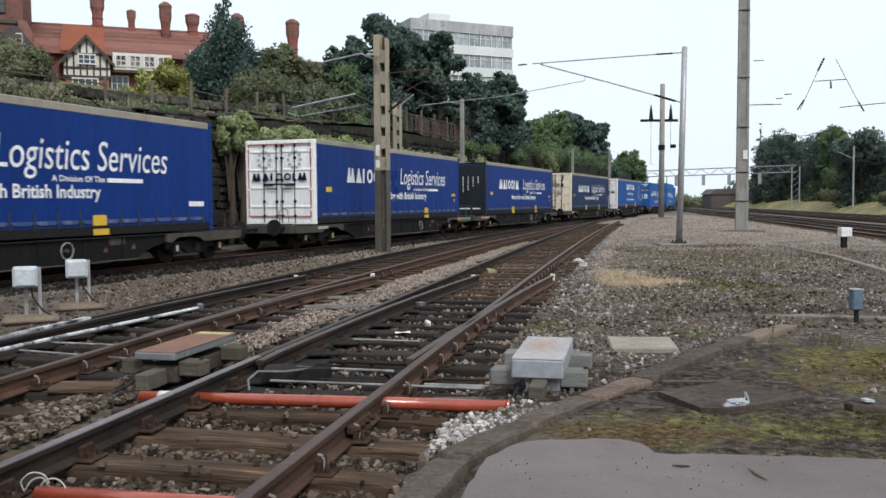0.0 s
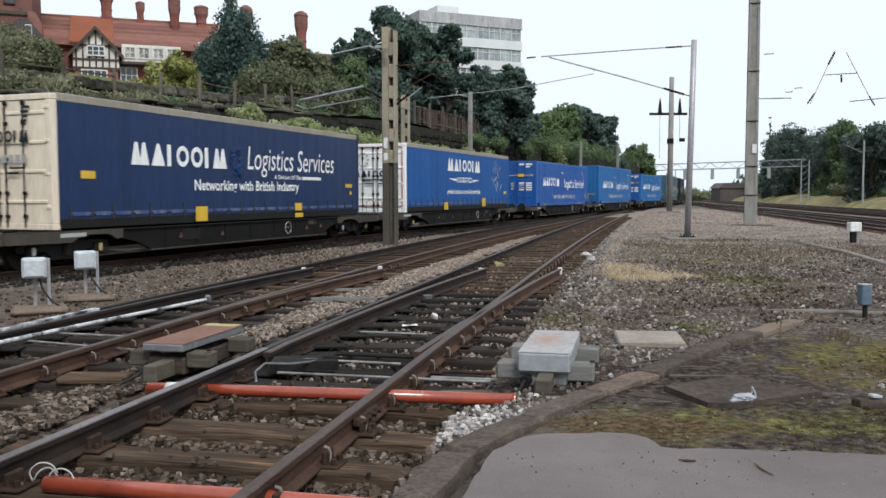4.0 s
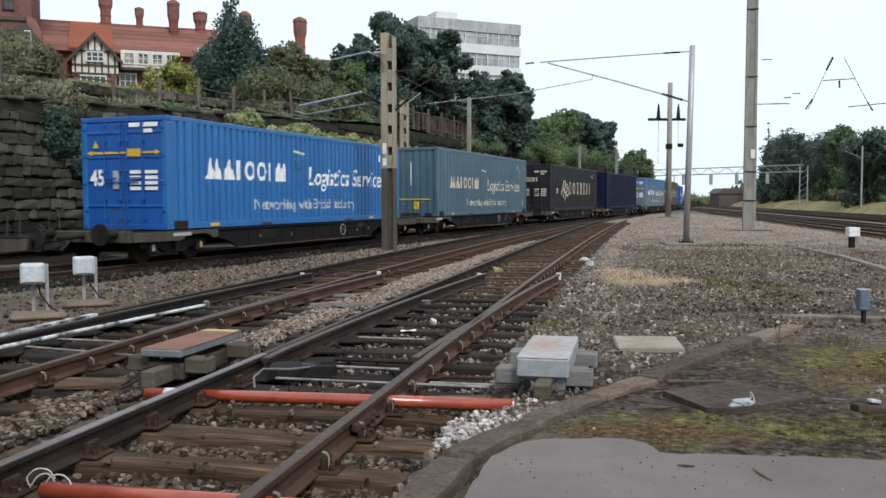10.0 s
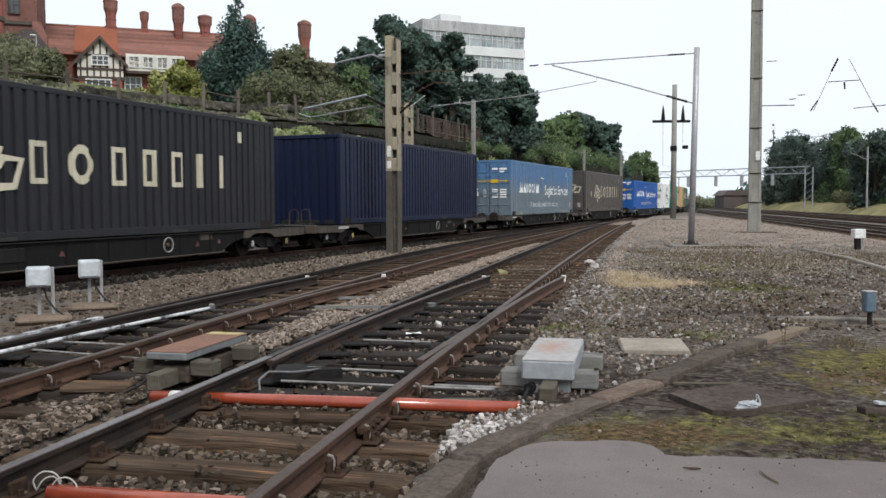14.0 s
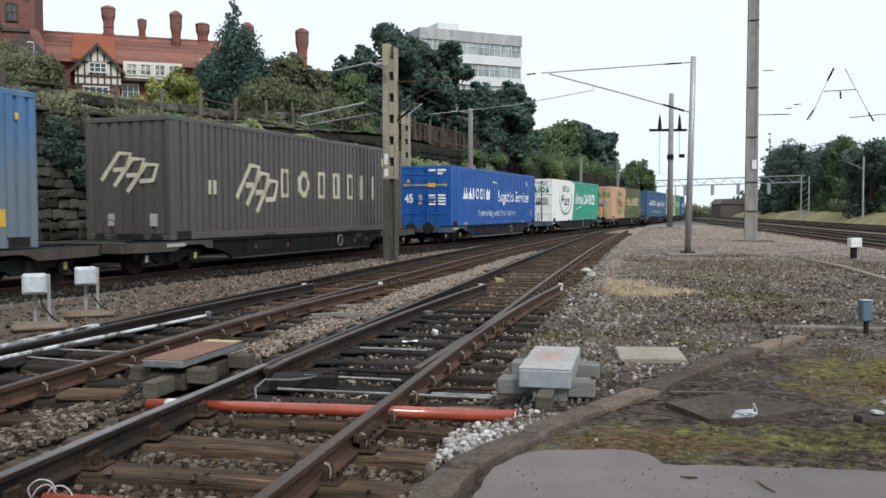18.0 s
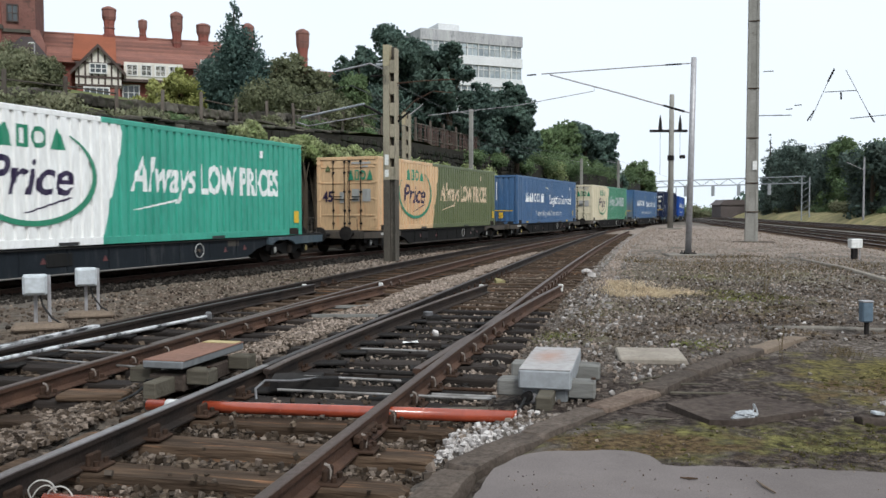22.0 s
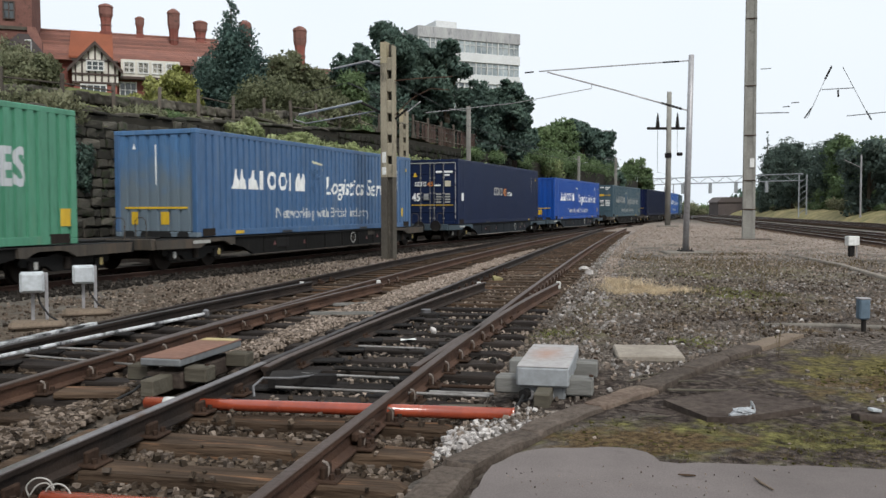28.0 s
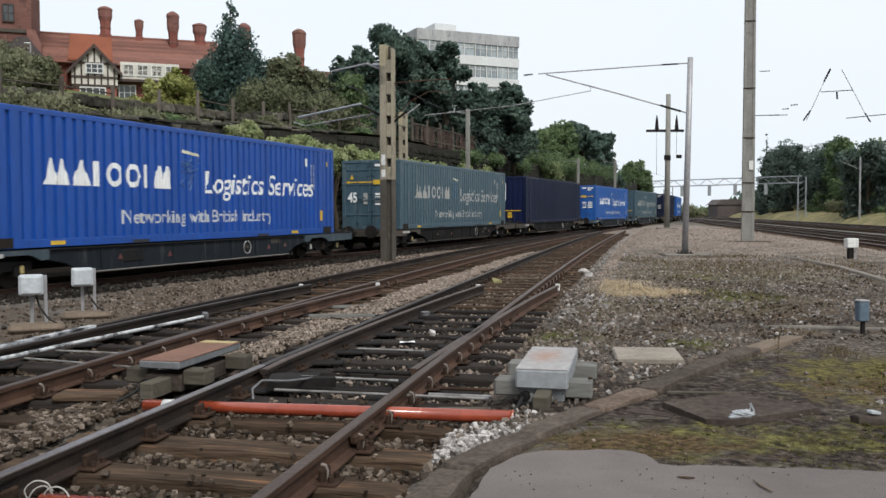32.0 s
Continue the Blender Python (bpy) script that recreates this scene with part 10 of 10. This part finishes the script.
# ---- flat wagons ----
def wagon(first, girder, sill):
    """One half of a twin flat wagon; first: its buffers are at the tail end."""
    ob = thing("flat_wagon", "low grimy container flat wagon on two bogies", "wagon", group="wagons of the freight train")
    G0 = DECK - 0.06   # deck above the rail
    for sy in (-1, 1):
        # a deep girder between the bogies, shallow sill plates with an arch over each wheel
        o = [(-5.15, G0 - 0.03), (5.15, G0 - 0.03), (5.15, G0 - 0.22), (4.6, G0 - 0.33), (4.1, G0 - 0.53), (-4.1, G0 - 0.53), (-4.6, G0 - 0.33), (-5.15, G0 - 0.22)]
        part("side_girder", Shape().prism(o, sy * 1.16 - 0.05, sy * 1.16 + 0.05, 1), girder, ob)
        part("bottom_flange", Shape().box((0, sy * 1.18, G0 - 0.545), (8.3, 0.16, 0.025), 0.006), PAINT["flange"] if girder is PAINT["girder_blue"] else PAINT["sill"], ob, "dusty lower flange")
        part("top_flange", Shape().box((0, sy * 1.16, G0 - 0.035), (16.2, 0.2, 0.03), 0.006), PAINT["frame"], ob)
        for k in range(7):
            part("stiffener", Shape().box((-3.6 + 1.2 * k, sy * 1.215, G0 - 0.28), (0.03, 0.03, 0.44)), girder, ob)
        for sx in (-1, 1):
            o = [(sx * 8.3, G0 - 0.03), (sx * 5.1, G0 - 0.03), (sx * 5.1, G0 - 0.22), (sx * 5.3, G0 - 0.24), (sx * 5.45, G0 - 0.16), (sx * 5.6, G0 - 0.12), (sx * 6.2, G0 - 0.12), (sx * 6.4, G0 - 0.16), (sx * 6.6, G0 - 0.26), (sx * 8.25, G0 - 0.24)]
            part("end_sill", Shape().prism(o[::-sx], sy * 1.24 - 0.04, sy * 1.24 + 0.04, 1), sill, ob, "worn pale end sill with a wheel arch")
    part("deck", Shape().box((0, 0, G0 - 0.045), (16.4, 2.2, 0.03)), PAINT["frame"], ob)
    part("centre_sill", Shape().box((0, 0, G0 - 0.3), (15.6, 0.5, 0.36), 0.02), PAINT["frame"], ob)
    for sx in (-1, 1):
        part("headstock", Shape().box((sx * 8.32, 0, G0 - 0.12), (0.16, 2.5, 0.26), 0.015), sill if sx < 0 else PAINT["frame"], ob)
        part("headstock_plate", Shape().box((sx * 7.75, 0, G0 + 0.0), (0.9, 1.3, 0.05), 0.012), PAINT["frame"], ob)
        for sy in (-1, 1):
            part("grab_rail", Shape().tube([(sx * 8.3, sy * 1.05, G0 - 0.1), (sx * 8.34, sy * 1.05, G0 + 0.42), (sx * 8.34, sy * 0.97, G0 + 0.5), (sx * 8.34, sy * 0.83, G0 + 0.5), (sx * 8.34, sy * 0.75, G0 + 0.42), (sx * 8.3, sy * 0.75, G0 - 0.1)], 0.012, 6), PAINT["sill"], ob, "grimy hoop grab rail")
            if (sx < 0) == first:
                part("buffer", Shape().tube([(sx * 8.38, sy * 0.88, G0 - 0.05), (sx * 8.8, sy * 0.88, G0 - 0.05), (sx * 8.82, sy * 0.88, G0 - 0.05), (sx * 8.88, sy * 0.88, G0 - 0.05)], [0.1, 0.1, 0.24, 0.24], 14), M["grease"], ob)
        part("coupling", Shape().tube([(sx * 8.35, 0, G0 - 0.1), (sx * 9.15, 0, G0 - 0.14)], 0.05, 8), M["grease"], ob)
        part("brake_hose", Shape().tube([(sx * 8.38, 0.3, G0 - 0.1), (sx * 8.6, 0.34, G0 - 0.34), (sx * 8.85, 0.25, G0 - 0.42), (sx * 9.1, 0.1, G0 - 0.3)], 0.028, 6), M["rubber"], ob)
        bog = part("bogie", Shape().box((sx * 6.55, 0, 0.42), (1.1, 1.9, 0.14), 0.02), PAINT["frame"], ob)
        for sy in (-1, 1):
            o = [(sx * 6.55 + a, z) for a, z in ((-1.25, 0.42), (-1.2, 0.52), (-0.5, 0.52), (-0.3, 0.58), (0.3, 0.58), (0.5, 0.52), (1.2, 0.52), (1.25, 0.42), (1.2, 0.34), (0.55, 0.34), (0.35, 0.22), (-0.35, 0.22), (-0.55, 0.34), (-1.2, 0.34))]
            part("side_frame", Shape().prism(o[::-1], sy * 1.0 - 0.06, sy * 1.0 + 0.06, 1), PAINT["frame"], bog)
            part("spring_nest", Shape().tube([(sx * 6.55, sy * 1.07, 0.26), (sx * 6.55, sy * 1.07, 0.5)], 0.09, 10), PAINT["wheel"], bog)
            for ax in (-0.9, 0.9):
                x = sx * 6.55 + ax
                w = Shape().tube([(x, sy * 0.70, 0.335), (x, sy * 0.725, 0.335), (x, sy * 0.73, 0.335), (x, sy * 0.83, 0.335)], [0.36, 0.36, 0.335, 0.332], 24)
                part("wheel", w, PAINT["wheel"], bog)
                part("axle_box", Shape().box((x, sy * 1.05, 0.335), (0.26, 0.16, 0.24), 0.03), PAINT["frame"], bog)
                part("axle_cover", Shape().box((x, sy * 1.15, 0.36), (0.10, 0.05, 0.17), 0.024), PAINT["axle"] if ax > 0 else PAINT["grey"], bog, "worn pale axle end cover")
        for ax in (-0.9, 0.9):
            part("axle", Shape().tube([(sx * 6.55 + ax, -0.95, 0.335), (sx * 6.55 + ax, 0.95, 0.335)], 0.08, 8), PAINT["wheel"], bog)
        part("load_lug", Shape().box((sx * (LEN / 2 - 0.3), -1.22, G0 - 0.08), (0.3, 0.07, 0.06), 0.01), PAINT["cream"], ob)
    ring = [(1.9 + 0.17 * math.cos(a), -1.27, G0 - 0.26 + 0.17 * math.sin(a)) for a in np.linspace(0, 2 * math.pi, 15)]
    wheel = part("brake_wheel", Shape().tube(ring, 0.011, 6, False), PAINT["grey"], ob, "pale handbrake ring")
    part("hub", Shape().tube([(1.9, -1.22, G0 - 0.26), (1.9, -1.28, G0 - 0.26)], 0.045, 8), PAINT["sill"], wheel)
    part("air_tank", Shape().tube([(-1.2, -0.75, 0.48), (-1.15, -0.75, 0.48), (0.35, -0.75, 0.48), (0.4, -0.75, 0.48)], [0.1, 0.17, 0.17, 0.1], 14), PAINT["frame"], ob)
    part("tool_box", Shape().box((-2.6, -1.12, 0.5), (0.7, 0.22, 0.28), 0.02), PAINT["frame"], ob)
    part("brake_spoke", Shape().box((1.9, -1.272, G0 - 0.26), (0.32, 0.01, 0.009)), PAINT["sill"], wheel)
    for x, zz in ((-3.1, 0.1), (-1.4, 0.12), (3.0, 0.13), (3.9, 0.1)):
        part("warning_triangle", Shape().add([(x, -1.216, G0 - 0.22 - zz), (x + 0.16, -1.216, G0 - 0.22 - zz), (x + 0.08, -1.216, G0 - 0.09 - zz)], [(0, 1, 2)]), PAINT["hem_red"], ob)
    part("data_panel", Shape().add([(3.2, -1.214, 0.55), (3.7, -1.214, 0.55), (3.7, -1.214, 0.7), (3.2, -1.214, 0.7)], [(0, 1, 2, 3)]), PAINT["sill"], ob)
    part("data_panel", Shape().add([(-6.9, -1.284, G0 - 0.15), (-6.2, -1.284, G0 - 0.15), (-6.2, -1.284, G0 - 0.07), (-6.9, -1.284, G0 - 0.07)], [(0, 1, 2, 3)]), PAINT["grey"], ob)
    return ob


PROTO = {(tail, blue): wagon(tail, PAINT["girder_blue" if blue else "girder"], PAINT["sill_blue" if blue else "sill"]) for tail in (True, False) for blue in (False, True)}
used = set()
for i in range(len(LOADS)):
    shift = (-0.18 if i % 2 else 0.18)
    key = (bool(i % 2), i in (13, 14, 19, 20, 23, 24))
    w = copy_thing(PROTO[key], pose(0, 0, 0)) if key in used else PROTO[key]
    used.add(key)
    TRAIN.append((w, i, LEN / 2 - shift, -0.05))
# two wagons carry old coloured paint on their end sills
for w, x0, x1, col in ((1, 6.35, 7.25, "pad_orange"), (1, 7.27, 8.25, "pad_teal"), (2, -7.48, -6.75, "pad_orange")):
    part("sill_paint", Shape().box(((x0 + x1) / 2, -1.285, DECK - 0.16), (x1 - x0, 0.012, 0.13), 0.003), PAINT[col], TRAIN[len(LOADS) + w][0], "faded coloured paint on the end sill")


def motions():
    """The train comes down the main line and passes; wagons and loads share one speed."""
    for ob, m, off, z in TRAIN:
        walk(ob, [(t, rail_pose(along(m, t) + off, z)) for t in range(33)])


motions()
